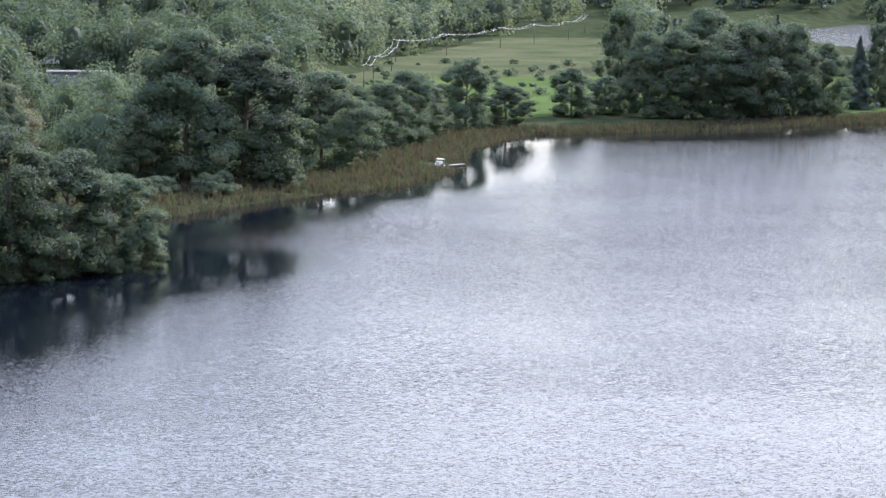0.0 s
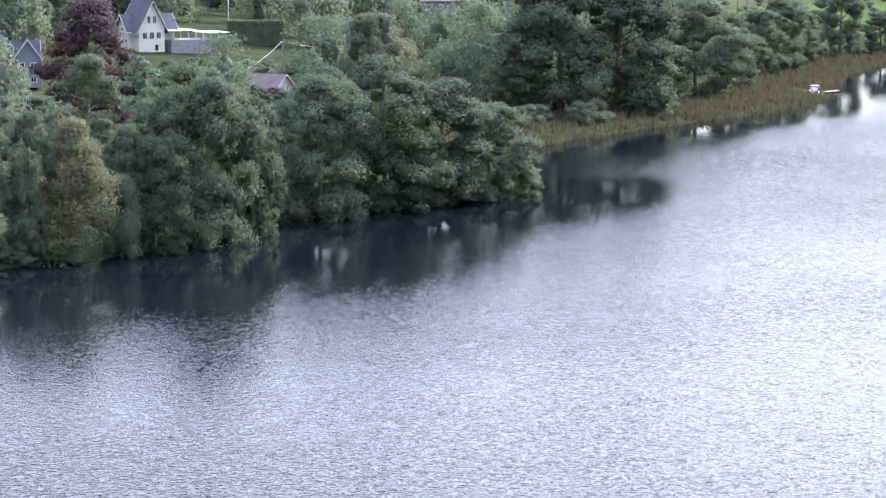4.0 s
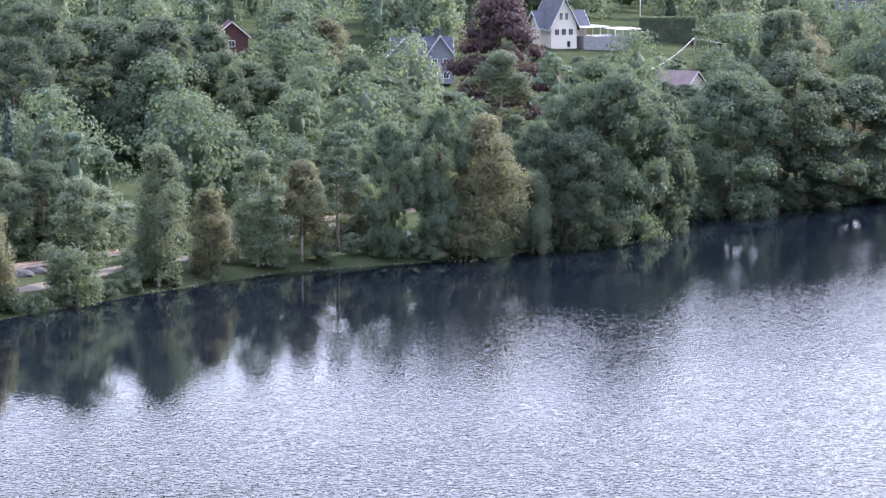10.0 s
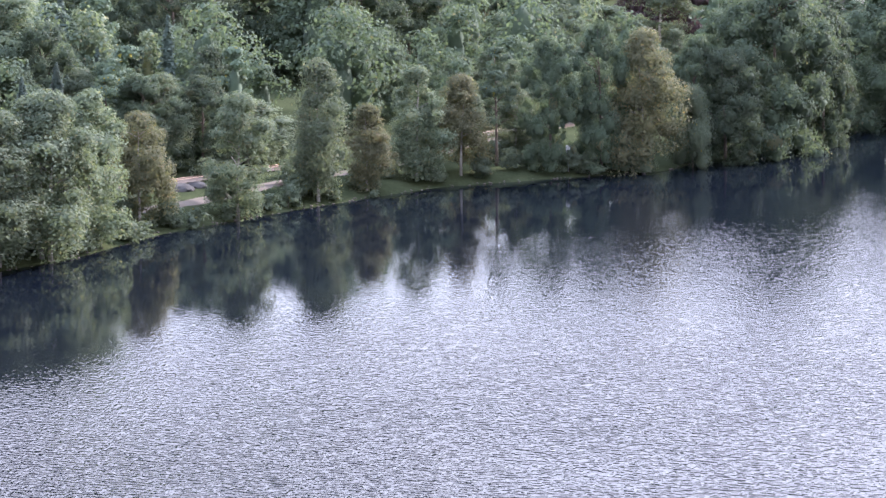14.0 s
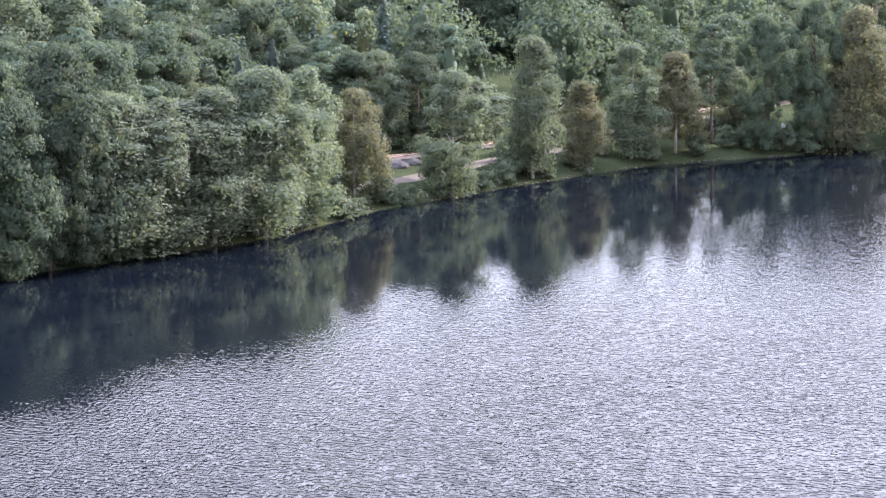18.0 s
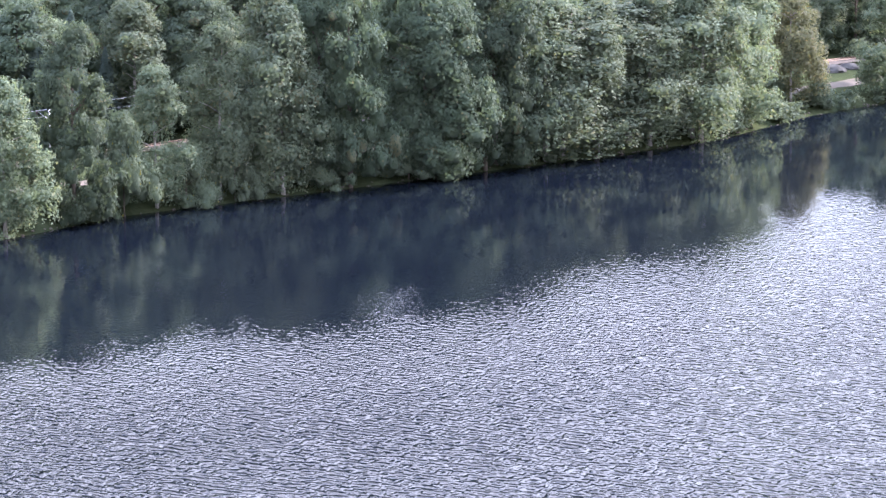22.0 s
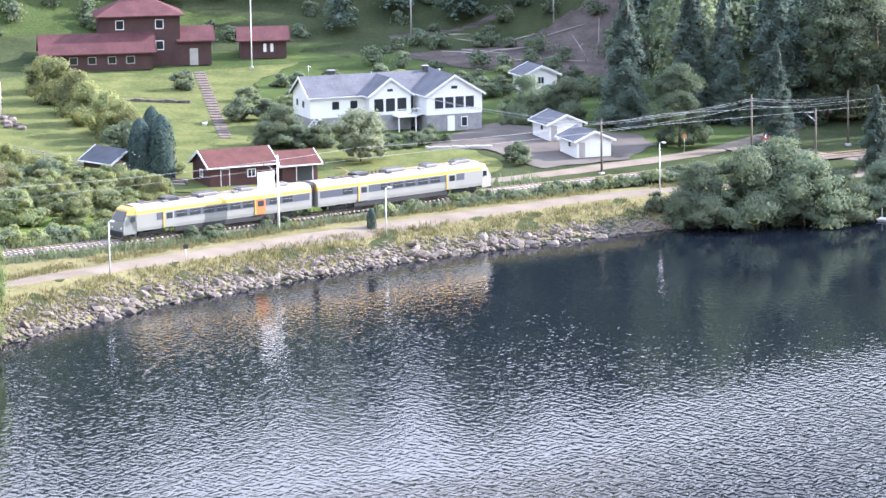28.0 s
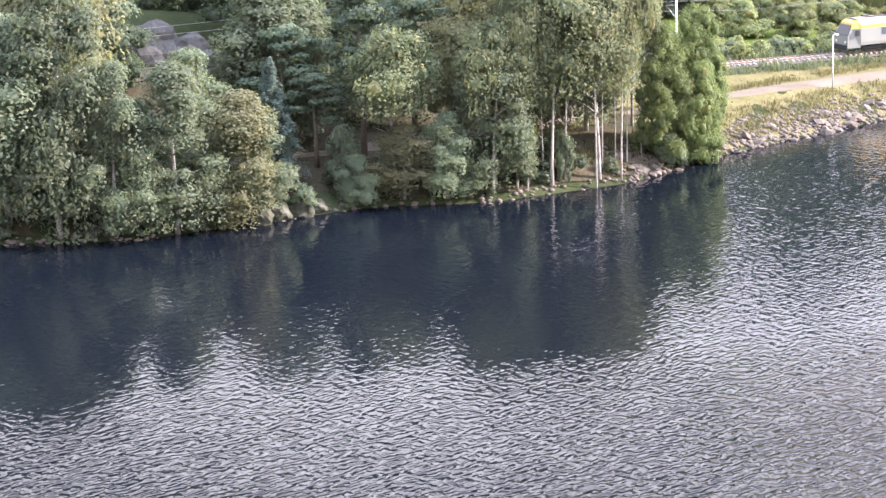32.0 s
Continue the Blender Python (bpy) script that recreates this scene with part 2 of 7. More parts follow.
WHITE = plain("white_paint", (0.70, 0.70, 0.69), 0.6, vary=0.05)
CREAM = plain("cream_paint", (0.62, 0.58, 0.50), 0.6, vary=0.06)
RED_WOOD = plain("red_wood", (0.072, 0.034, 0.031), 0.85, vary=0.25)
BROWN_WOOD = plain("brown_wood", (0.062, 0.034, 0.032), 0.85, vary=0.25)
GREY_WOOD = plain("grey_wood", (0.34, 0.32, 0.29), 0.85, vary=0.2)
BLUE_GREY = plain("blue_grey_wood", (0.15, 0.165, 0.19), 0.8, vary=0.15)
RED_TILE = material("red_tile", (0.056, 0.026, 0.027), (0.102, 0.046, 0.046), 0.85, 0.5, 4.0, 0.4, spec=0.1)
HUT_TILE = material("old_hut_tile", (0.058, 0.028, 0.025), (0.105, 0.046, 0.040), 0.9, 0.7, 5.0, 0.5, spec=0.1)
GREY_TILE = material("grey_tile", (0.062, 0.064, 0.072), (0.112, 0.115, 0.128), 0.8, 0.5, 4.0, 0.4, spec=0.15)
BROWN_TILE = material("brown_tile", (0.12, 0.085, 0.08), (0.21, 0.155, 0.14), 0.8, 0.5, 4.0, 0.4)
BLACK_FELT = material("black_felt", (0.035, 0.038, 0.045), (0.08, 0.085, 0.10), 0.85, 0.5, 4.0, 0.3)
STONE_WALL = material("stone_wall", (0.17, 0.17, 0.175), (0.30, 0.30, 0.30), 0.9, 1.2, 4.0, 0.6)
GLASS = glass_material("window_glass")
STEEL = plain("galvanised_steel", (0.45, 0.46, 0.47), 0.45, 0.6)
PALE_STEEL = plain("pale_mast_paint", (0.72, 0.73, 0.72), 0.5)
DARK_STEEL = plain("dark_steel", (0.05, 0.05, 0.055), 0.55, 0.3)
RUST = plain("rail_steel", (0.20, 0.13, 0.09), 0.5, 0.5)
POLE_WOOD = plain("pole_wood", (0.12, 0.10, 0.08), 0.9, vary=0.2)
DEAD_WOOD = plain("dead_wood", (0.26, 0.24, 0.22), 0.9, vary=0.25)
WIRE_GREY = plain("wire_grey", (0.30, 0.31, 0.32), 0.6, vary=0.05)
CONCRETE = plain("concrete", (0.34, 0.33, 0.31), 0.9, vary=0.15)
TRAIN_GREY = plain("train_grey", (0.235, 0.24, 0.222), 0.4, vary=0.05)
TRAIN_YELLOW = plain("train_yellow", (0.52, 0.33, 0.07), 0.4, vary=0.05)
TRAIN_BLUE = plain("train_window_band", (0.075, 0.085, 0.105), 0.3, vary=0.08)
TRAIN_ROOF = plain("train_roof", (0.19, 0.18, 0.165), 0.6, vary=0.12)
TRAIN_BLACK = plain("train_black", (0.03, 0.032, 0.036), 0.5)
ORANGE = plain("orange_paint", (0.58, 0.16, 0.05), 0.5)
SIGNAL_RED = plain("signal_red", (0.26, 0.05, 0.045), 0.6)
DULL_ORANGE = plain("faded_orange", (0.34, 0.16, 0.07), 0.7)
PINK = plain("pink_plastic", (0.80, 0.12, 0.22), 0.4)
GREY_ROCK = material("grey_outcrop", (0.050, 0.048, 0.043), (0.150, 0.144, 0.132), 0.9, 0.9, 3.0, 0.7, per_object=0.2)
MOSSY_ROCK = material("mossy_rock", (0.028, 0.034, 0.016), (0.095, 0.092, 0.074), 0.95, 0.9, 2.2, 0.8, per_object=0.3)
HEAP = material("gravel_heap", (0.052, 0.050, 0.047), (0.115, 0.110, 0.102), 0.95, 0.8, 7.0, 0.6, spec=0.0)
FLOOR = material("needle_floor", (0.034, 0.032, 0.020), (0.086, 0.074, 0.050), 0.95, 0.35, 2.6, 0.7, dist=0.2, spec=0.0)
SOIL = material("forest_floor", (0.022, 0.030, 0.015), (0.056, 0.066, 0.032), 0.95, 0.15, 2.0, 0.7, dist=0.2, spec=0.0)
WOOD_EDGE = material("shady_grass", (0.028, 0.042, 0.016), (0.072, 0.094, 0.034), 0.95, 0.12, 2.2, 0.7, dist=0.2, spec=0.0)
DRY_GRASS = material("dry_grass", (0.085, 0.080, 0.036), (0.175, 0.155, 0.080), 0.95, 0.25, 2.2, 0.8, dist=0.2, spec=0.0)
WEED = leaf_material("weed", (0.072, 0.074, 0.036), (0.130, 0.120, 0.062), (0.17, 0.135, 0.09), 0.25)
BRUSH = material("brushwood", (0.045, 0.038, 0.034), (0.115, 0.096, 0.084), 0.95, 0.3, 1.8, 0.8, dist=0.25, spec=0.0)
FIELD = material("meadow", (0.055, 0.085, 0.026), (0.088, 0.118, 0.040), 0.9, 0.02, 0.8, 0.2, spec=0.0)
ROUGH = material("rough_grass", (0.040, 0.052, 0.024), (0.105, 0.108, 0.058), 0.95, 0.03, 0.5, 0.3, spec=0.0)

from mathutils.geometry import delaunay_2d_cdt


# ---------------------------------------------------------------- building helpers
def mesh_of(name, verts, faces, material=None, smooth=False):
    me = bpy.data.meshes.new(name)
    v = np.asarray(verts, dtype=np.float32).reshape(-1, 3)
    if isinstance(faces, np.ndarray):
        k = faces.shape[1]
        me.vertices.add(len(v))
        me.vertices.foreach_set("co", v.ravel())
        me.loops.add(faces.size)
        me.loops.foreach_set("vertex_index", faces.ravel().astype(np.int32))
        me.polygons.add(len(faces))
        me.polygons.foreach_set("loop_start", np.arange(0, faces.size, k, dtype=np.int32))
        me.update(calc_edges=True)
    else:
        me.from_pydata([tuple(p) for p in v.tolist()], [], faces)
        me.update()
    if smooth:
        me.polygons.foreach_set("use_smooth", [True] * len(me.polygons))
    if material:
        me.materials.append(material)
    return me


def part(name, shape, material, parent=None, label=""):
    """Links a bmesh or a mesh as one object, under a thing or a part."""
    if isinstance(shape, bmesh.types.BMesh):
        me = bpy.data.meshes.new(name)
        shape.to_mesh(me)
        shape.free()
    else:
        me = shape
    if material and not me.materials:
        me.materials.append(material)
    ob = new(name, me)
    if parent:
        ob.parent = parent
    if label:
        ob["label"] = label
    return ob


def thing(name, m, label, category, group="", kind=""):
    ob = new(name)
    ob.matrix_world = m
    ob.empty_display_size = 0.5
    return tagged(ob, label, category, group, kind)


def box(bm, x0, x1, y0, y1, z0, z1, bevel=0.0):
    made = bmesh.ops.create_cube(bm, size=1.0, matrix=Matrix.Translation(((x0 + x1) / 2, (y0 + y1) / 2, (z0 + z1) / 2))
                                 @ Matrix.Diagonal((x1 - x0, y1 - y0, z1 - z0, 1)))
    if bevel:
        edges = {e for v in made["verts"] for e in v.link_edges}
        bmesh.ops.bevel(bm, geom=list(edges), offset=bevel, segments=1, affect="EDGES")
    return bm


def boxes(*rows, bevel=0.0):
    bm = bmesh.new()
    for r in rows:
        box(bm, *r, bevel=bevel)
    return bm


def prism(bm, outline, y0, y1):
    """A solid with an outline in x and z, from y0 to y1."""
    a = [bm.verts.new((x, y0, z)) for x, z in outline]
    b = [bm.verts.new((x, y1, z)) for x, z in outline]
    k = len(outline)
    bm.faces.new(a)
    bm.faces.new(b[::-1])
    for i in range(k):
        bm.faces.new((a[i], b[i], b[(i + 1) % k], a[(i + 1) % k]))
    bmesh.ops.recalc_face_normals(bm, faces=bm.faces)
    return bm


def tube(points, radii, sides=6):
    """Vertices and faces of a tapered tube along points."""
    pts = [Vector(p) for p in points]
    verts, faces = [], []
    for i, p in enumerate(pts):
        d = (pts[min(i + 1, len(pts) - 1)] - pts[max(i - 1, 0)]).normalized()
        a = d.orthogonal().normalized()
        b = d.cross(a)
        for k in range(sides):
            w = 2 * math.pi * k / sides
            verts.append(p + (a * math.cos(w) + b * math.sin(w)) * radii[i])
    for i in range(len(pts) - 1):
        for k in range(sides):
            k2 = (k + 1) % sides
            faces.append((i * sides + k, i * sides + k2, (i + 1) * sides + k2, (i + 1) * sides + k))
    faces.append(tuple(range(sides))[::-1])
    faces.append(tuple((len(pts) - 1) * sides + k for k in range(sides)))
    return verts, faces


def tubes(name, rows, material=None, smooth=True):
    verts, faces = [], []
    for points, radii, sides in rows:
        v, f = tube(points, radii, sides)
        k = len(verts)
        verts += v
        faces += [tuple(i + k for i in q) for q in f]
    return mesh_of(name, [tuple(v) for v in verts], faces, material, smooth)


# ---------------------------------------------------------------- the land
# the shoreline in plan, from the headland by the far end of the path to the bay
SHORE = np.array([(-420, 330), (-200, 322), (-104, 340), (-92, 343), (-82, 352), (-74, 360), (-63, 363), (-51, 374), (-44, 389), (-29, 411), (-5, 435),
                  (14, 448), (26, 456), (47, 458), (63, 470), (79, 470), (96, 484), (111, 490), (137, 501), (167, 514), (190, 526),
                  (212, 547), (242, 566), (274, 583), (319, 587), (341, 605), (378, 627), (420, 638), (449, 646), (456, 655), (452, 690),
                  (500, 735), (563, 770), (628, 798), (680, 838), (735, 905), (800, 955), (880, 948), (960, 955), (1150, 1010), (1500, 1000)], float)
ORIGIN = np.array((-104.0, 340.0))
E1 = np.array((0.875, 0.484))
E2 = np.array((-0.484, 0.875))


def inland(x, y):
    """Distance from the shoreline, positive on land, for arrays."""
    p = np.stack([np.ravel(x), np.ravel(y)], -1).astype(float)
    best = np.full(len(p), 1e9)
    sign = np.ones(len(p))
    for a, b in zip(SHORE[:-1], SHORE[1:]):
        ab = b - a
        t = np.clip(((p - a) @ ab) / (ab @ ab), 0, 1)
        q = p - a - t[:, None] * ab
        dd = np.hypot(q[:, 0], q[:, 1])
        side = ab[0] * (p[:, 1] - a[1]) - ab[1] * (p[:, 0] - a[0])
        near = dd < best - 1e-9
        best = np.where(near, dd, best)
        sign = np.where(near, np.sign(side), sign)
    return (best * sign).reshape(np.shape(x))


def smooth(a, b, x):
    t = np.clip((x - a) / (b - a), 0, 1)
    return t * t * (3 - 2 * t)


def ground_z(x, y):
    """Height of the land over the lake, for arrays."""
    x, y = np.asarray(x, float), np.asarray(y, float)
    d = inland(x, y)
    u = (x - ORIGIN[0]) * E1[0] + (y - ORIGIN[1]) * E1[1]
    bank = np.interp(d, [-60, -12, -1, 0, 6, 8.5, 12, 14.5, 16, 23, 26, 45, 80, 130], [-6, -3, -0.35, 0.0, 2.3, 2.95, 3.0, 2.75, 3.15, 3.25, 3.0, 3.8, 5.0, 8.0])
    wl_ = 1 - smooth(235, 300, u)
    # its far part is out of view, raised to darken the lake's reflection
    hill = 8 + np.interp(d, [130, 170, 230, 320, 480, 900], [0, 8, 22, 36, 48, 60]) * (1 - wl_) + np.interp(d, [130, 142, 172, 205, 260, 340, 480, 900], [0, 2, 16, 32, 55, 82, 104, 118]) * wl_
    steep = np.where(d > 130, hill, bank)
    soft = np.interp(d, [-60, -12, -1, 0, 5, 12, 40, 110, 200, 330, 700, 1500], [-6, -3, -0.35, 0.0, 1.4, 2.2, 3.5, 9, 19, 24, 34, 50])
    flat = np.interp(d, [-60, -12, -1, 0, 10, 60, 2000], [-6, -3, -0.35, 0.0, 0.9, 2.0, 3.5])
    # a steep wooded hill close behind the railway
    # the unseen upper slope is raised too, for a darker mirror image
    near = np.interp(d, [40, 65, 110, 160, 230, 420, 900], [0, 5, 20, 37, 53, 88, 106]) + 3.5
    wh_ = smooth(212, 265, u)
    steep = np.where(d > 40, np.maximum(steep, near * wh_ + steep * (1 - wh_)), steep)
    w1 = smooth(300, 430, u)
    w2 = smooth(35.8, 37.6, np.degrees(np.arctan2(x, np.maximum(y, 1.0)))) * smooth(500, 700, u)
    z = steep * (1 - w1) + soft * w1
    z = z * (1 - w2) + flat * w2
    # rocky headland at the end of the path
    z = z + 7 * np.exp(-(((x + 108) / 22) ** 2 + ((y - 405) / 22) ** 2)) * smooth(18, 40, d)
    # wooded hills far behind the field
    z = z + w2 * 60 * smooth(2300, 3300, np.hypot(x, y))
    # the far lake
    bearing, far = np.degrees(np.arctan2(x, np.maximum(y, 1.0))), np.hypot(x, y)
    fl = ((bearing - 47.6) / 3.6) ** 2 + ((far - 2270) / 330) ** 2
    z = np.where(fl < 1.3, np.minimum(z, -3 + 6 * smooth(0.8, 1.3, fl)), z)
    # the viewer's own shore
    v = (x - ORIGIN[0]) * E2[0] + (y - ORIGIN[1]) * E2[1]
    z = np.where(v < -290, np.maximum(z, np.minimum(40, (-290 - v) * 0.5)), z)
    return z


def z_at(x, y):
    return float(ground_z(np.array([x]), np.array([y]))[0])


def knots(*rows):
    out = []
    for a, b, step in rows:
        out += list(np.arange(a, b, step))
    return np.array(out)


gu = knots((-4500, -900, 450), (-900, -200, 70), (-200, -40, 16), (-40, 330, 2.5), (330, 760, 4), (760, 1400, 16), (1400, 2600, 60), (2600, 5000, 400))
gv = knots((-4500, -700, 400), (-700, -330, 60), (-330, -60, 30), (-60, -24, 9), (-24, 60, 1.5), (60, 140, 5), (140, 420, 14), (420, 1500, 60), (1500, 5000, 400))
GU, GV = np.meshgrid(gu, gv, indexing="ij")
GX = ORIGIN[0] + GU * E1[0] + GV * E2[0]
GY = ORIGIN[1] + GU * E1[1] + GV * E2[1]
GZ = ground_z(GX, GY)
GZ = GZ + np.where(GZ > 0.3, 0.18 * np.sin(GX * 0.9 + 1.3 * np.sin(GY * 0.5)) * np.sin(GY * 0.8), 0) * np.where(inland(GX, GY) < 7, 1, 0.2)
nu, nv = len(gu), len(gv)
idx = np.arange(nu * nv).reshape(nu, nv)
quads = np.stack([idx[:-1, :-1], idx[1:, :-1], idx[1:, 1:], idx[:-1, 1:]], -1).reshape(-1, 4)
ground = part("ground", mesh_of("ground", np.stack([GX, GY, GZ], -1), quads, SOIL, True), SOIL)
tagged(ground, "grassy wooded lake shore rising to hills", "ground", kind="structure")
wet = mesh_of("water", np.stack([GX, GY, GX * 0], -1), quads, WATER)
lee = wet.attributes.new("open_water", "FLOAT", "POINT")
bay = smooth(590, 680, GU)
calm_edge = np.interp(GU, [0, 150, 280, 350, 420, 490, 560, 650], [70, 68, 50, 42, 32, 22, 16, 14])
wind = 0.05 + 0.95 * smooth(0.0, 1.0, (-inland(GX, GY) - calm_edge) / np.interp(GU, [0, 150, 300, 500, 650], [42, 46, 56, 56, 45]))
wind = wind * (2.6 - 1.55 * smooth(60, 220, GU) - 0.71 * smooth(190, 360, GU) + 0.3 * bay)
lee.data.foreach_set("value", np.where(np.hypot(GX, GY) > 1700, 1.6, wind).ravel().astype(np.float32))
lake = part("water", wet, WATER)
tagged(lake, "dark lake water with small wind ripples", "lake", kind="structure")


def strip(name, label, category, points, width, material, lift=0.10, step=2.0, kind="structure"):
    """A band of ground along a line, laid on the land."""
    pts = np.array(points, float)
    seg = np.hypot(*np.diff(pts, axis=0).T)
    s = np.concatenate([[0], np.cumsum(seg)])
    q = np.arange(0, s[-1], step)
    # rounded corners
    x, y = np.interp(q, s, pts[:, 0]), np.interp(q, s, pts[:, 1])
    k = np.ones(7) / 7
    if len(q) > 14:
        xs, ys = np.convolve(np.pad(x, 3, "edge"), k, "valid"), np.convolve(np.pad(y, 3, "edge"), k, "valid")
        x, y = xs, ys
    dx, dy = np.gradient(x), np.gradient(y)
    n = np.hypot(dx, dy)
    nx, ny = -dy / n, dx / n
    rows = []
    wob = 0.12 * np.sin(q * 0.7) + 0.1 * np.sin(q * 0.23 + 1)
    for f in (-0.5, -0.25, 0.0, 0.25, 0.5):
        px, py = x + nx * (width * f + (wob if abs(f) == 0.5 else 0)), y + ny * (width * f + (wob if abs(f) == 0.5 else 0))
        rows.append(np.stack([px, py, ground_z(px, py) + lift - (0.12 if abs(f) == 0.5 else 0)], -1))
    v = np.stack(rows, 1)
    m, c = v.shape[:2]
    ids = np.arange(m * c).reshape(m, c)
    f = np.stack([ids[:-1, 1:], ids[1:, 1:], ids[1:, :-1], ids[:-1, :-1]], -1).reshape(-1, 4)[:, ::-1]
    return tagged(part(name, mesh_of(name, v, np.ascontiguousarray(f), material, True), material), label, category, kind=kind)


def patch(name, label, category, outline, material, lift=0.08, step=2.0):
    """An area of ground inside an outline, laid on the land."""
    o = np.array(outline, float)
    ring = []
    for (x0, y0), (x1, y1) in zip(o, np.roll(o, -1, 0)):
        k = max(1, int(math.hypot(x1 - x0, y1 - y0) / step))
        ring += [(x0 + (x1 - x0) * i / k, y0 + (y1 - y0) * i / k) for i in range(k)]
    ring = [(x + 0.2 * step * math.sin(y * 1.7 / step), y + 0.2 * step * math.sin(x * 1.9 / step + 1)) for x, y in ring]
    gx, gy = np.arange(o[:, 0].min() + step / 2, o[:, 0].max(), step), np.arange(o[:, 1].min() + step / 2, o[:, 1].max(), step)
    pts = [Vector(p) for p in ring] + [Vector((x + 0.3 * step * math.sin(y), y)) for x in gx for y in gy]
    n = len(ring)
    v2, _, tris, *_ = delaunay_2d_cdt(pts, [(i, (i + 1) % n) for i in range(n)], [list(range(n))], 1, 1e-4)
    xs, ys = np.array([p.x for p in v2]), np.array([p.y for p in v2])
    zs = ground_z(xs, ys) + lift
    me = mesh_of(name, np.stack([xs, ys, zs], -1), [tuple(t) for t in tris], material, True)
    return tagged(part(name, me, material), label, category, kind="structure")


# ---------------------------------------------------------------- open ground, paths and roads
PATH_LINE = [(-95, 362), (-75.5, 375), (-62, 388), (-44.3, 408.3), (-24, 428), (-5.3, 444.2), (20.7, 464.2), (40, 472), (62, 481.5), (90, 493), (120, 505.2),
             (135.7, 512.4), (155.7, 523.7), (190, 546), (226, 566.8), (247, 584), (273.8, 598.4), (310, 625), (350, 655)]
patch("lawn", "sunlit mown garden lawn below the houses", "lawn",
      [(-82, 470), (-50, 462), (-33, 466), (-12, 467), (5, 477), (8, 486), (4, 497), (-8, 499), (-18, 504), (-26, 548), (-20, 566), (-36, 556), (-62, 552), (-80, 520)], LAWN)
patch("meadow", "flat bright green meadow behind the bay", "meadow",
      [(835, 1000), (905, 1020), (960, 1040), (1090, 1060), (1110, 1215), (985, 1255), (925, 1205), (880, 1080)], FIELD, 0.15, 8.0)
patch("rough_meadow", "rough yellow grass and gravel by the power line", "meadow",
      [(925, 1205), (985, 1255), (1110, 1215), (1330, 1330), (1420, 1560), (1330, 1600), (1180, 1470), (930, 1260)], ROUGH, 0.12, 12.0)
patch("bay_meadow", "low green meadow at the edge of the wood", "meadow", [(975, 985), (1180, 1040), (1200, 1240), (1010, 1060)], FIELD, 0.15, 8.0)
patch("verge", "dry grass verge on the lakeside bank", "grass",
      [(-50, 381), (-29, 412), (-5, 436), (14, 449), (34, 459), (34, 470), (20, 470), (-6, 452), (-34, 431), (-60, 412)], DRY_GRASS, 0.05, 1.5)
patch("yard", "pale gravel yard by the level crossing", "yard", [(50, 478), (66, 476), (74, 486), (66, 491), (54, 489)], GRAVEL, 0.10, 1.5)
patch("drive", "grey gravel driveway between house and garages", "driveway",
      [(-2, 500), (6, 497), (12, 484), (23, 490), (27, 500), (25, 508), (14, 513), (7, 518), (3, 512)], ASPHALT, 0.11, 1.5)
patch("garden_slope", "rough weedy grass on the slope behind the houses", "grass",
      [(-70, 552), (-36, 556), (-20, 566), (-26, 548), (-18, 504), (-8, 499), (6, 498), (12, 486), (30, 492), (40, 505), (44, 520), (34, 552), (0, 562), (-10, 580), (-30, 590), (-66, 584)], WOOD_EDGE, 0.05, 3.0)
patch("clearing", "brown brushwood and stumps on the felled slope", "clearing", [(-7, 574), (2, 563), (14, 557), (26, 556), (33, 566), (30, 590), (10, 606), (-9, 600)], BRUSH, 0.07, 2.5)
patch("scrub_bank", "rough weedy ground beside the railway", "ground", [(-62, 428), (-34, 437), (-10, 456), (-12, 464), (-34, 462), (-60, 455)], GRASS, 0.06, 2.0)
patch("headland_floor", "brown needle and leaf litter under the headland trees", "forest floor",
      [(-112, 341), (-100, 342), (-92, 344.5), (-82, 353.5), (-74, 361.5), (-63, 364.5), (-51.5, 375.5), (-46, 388), (-52, 400), (-66, 402), (-90, 396), (-112, 384)], FLOOR, 0.05, 1.6)
strip("lakeside_path", "pale gravel walking path along the lake", "path", PATH_LINE, 3.4, GRAVEL, 0.14)
strip("back_road", "narrow pale road behind the railway", "road",
      [(-36, 456.5), (-30, 461), (-22, 463.0), (-12, 463.8), (-2, 470), (5.3, 475), (11, 478.5), (21, 486.5), (33, 494), (43, 509), (60, 545)], 3.4, GRAVEL, 0.13)
strip("crossing_road", "pale road over the level crossing", "road", [(62, 482), (54, 487), (47, 493), (40, 500), (33, 494)], 4.0, GRAVEL, 0.15)

# ---------------------------------------------------------------- trees
def leaf_cloud(centres, normals, size, rng, droop=0.0, loose=0.3):
    """Small bent leaf clumps at centres: two quads' worth of corners each."""
    n = len(centres)
    nrm = normals + rng.normal(0, loose, (n, 3))
    nrm /= np.linalg.norm(nrm, axis=1)[:, None] + 1e-9
    ref = rng.normal(0, 1, (n, 3))
    ref[:, 2] -= droop
    a = np.cross(nrm, ref)
    a /= np.linalg.norm(a, axis=1)[:, None] + 1e-9
    b = np.cross(nrm, a)
    s = size * rng.uniform(0.6, 1.35, (n, 1))
    long = 1.0 + 0.5 * min(droop, 1.5)
    corners = np.stack([centres - a * s * 0.5, centres - b * s * 0.62 * long, centres + a * s * 0.5, centres + b * s * 0.62 * long], 1)
    corners[:, (0, 2)] += (nrm * s * 0.18)[:, None]
    return corners.reshape(-1, 3)


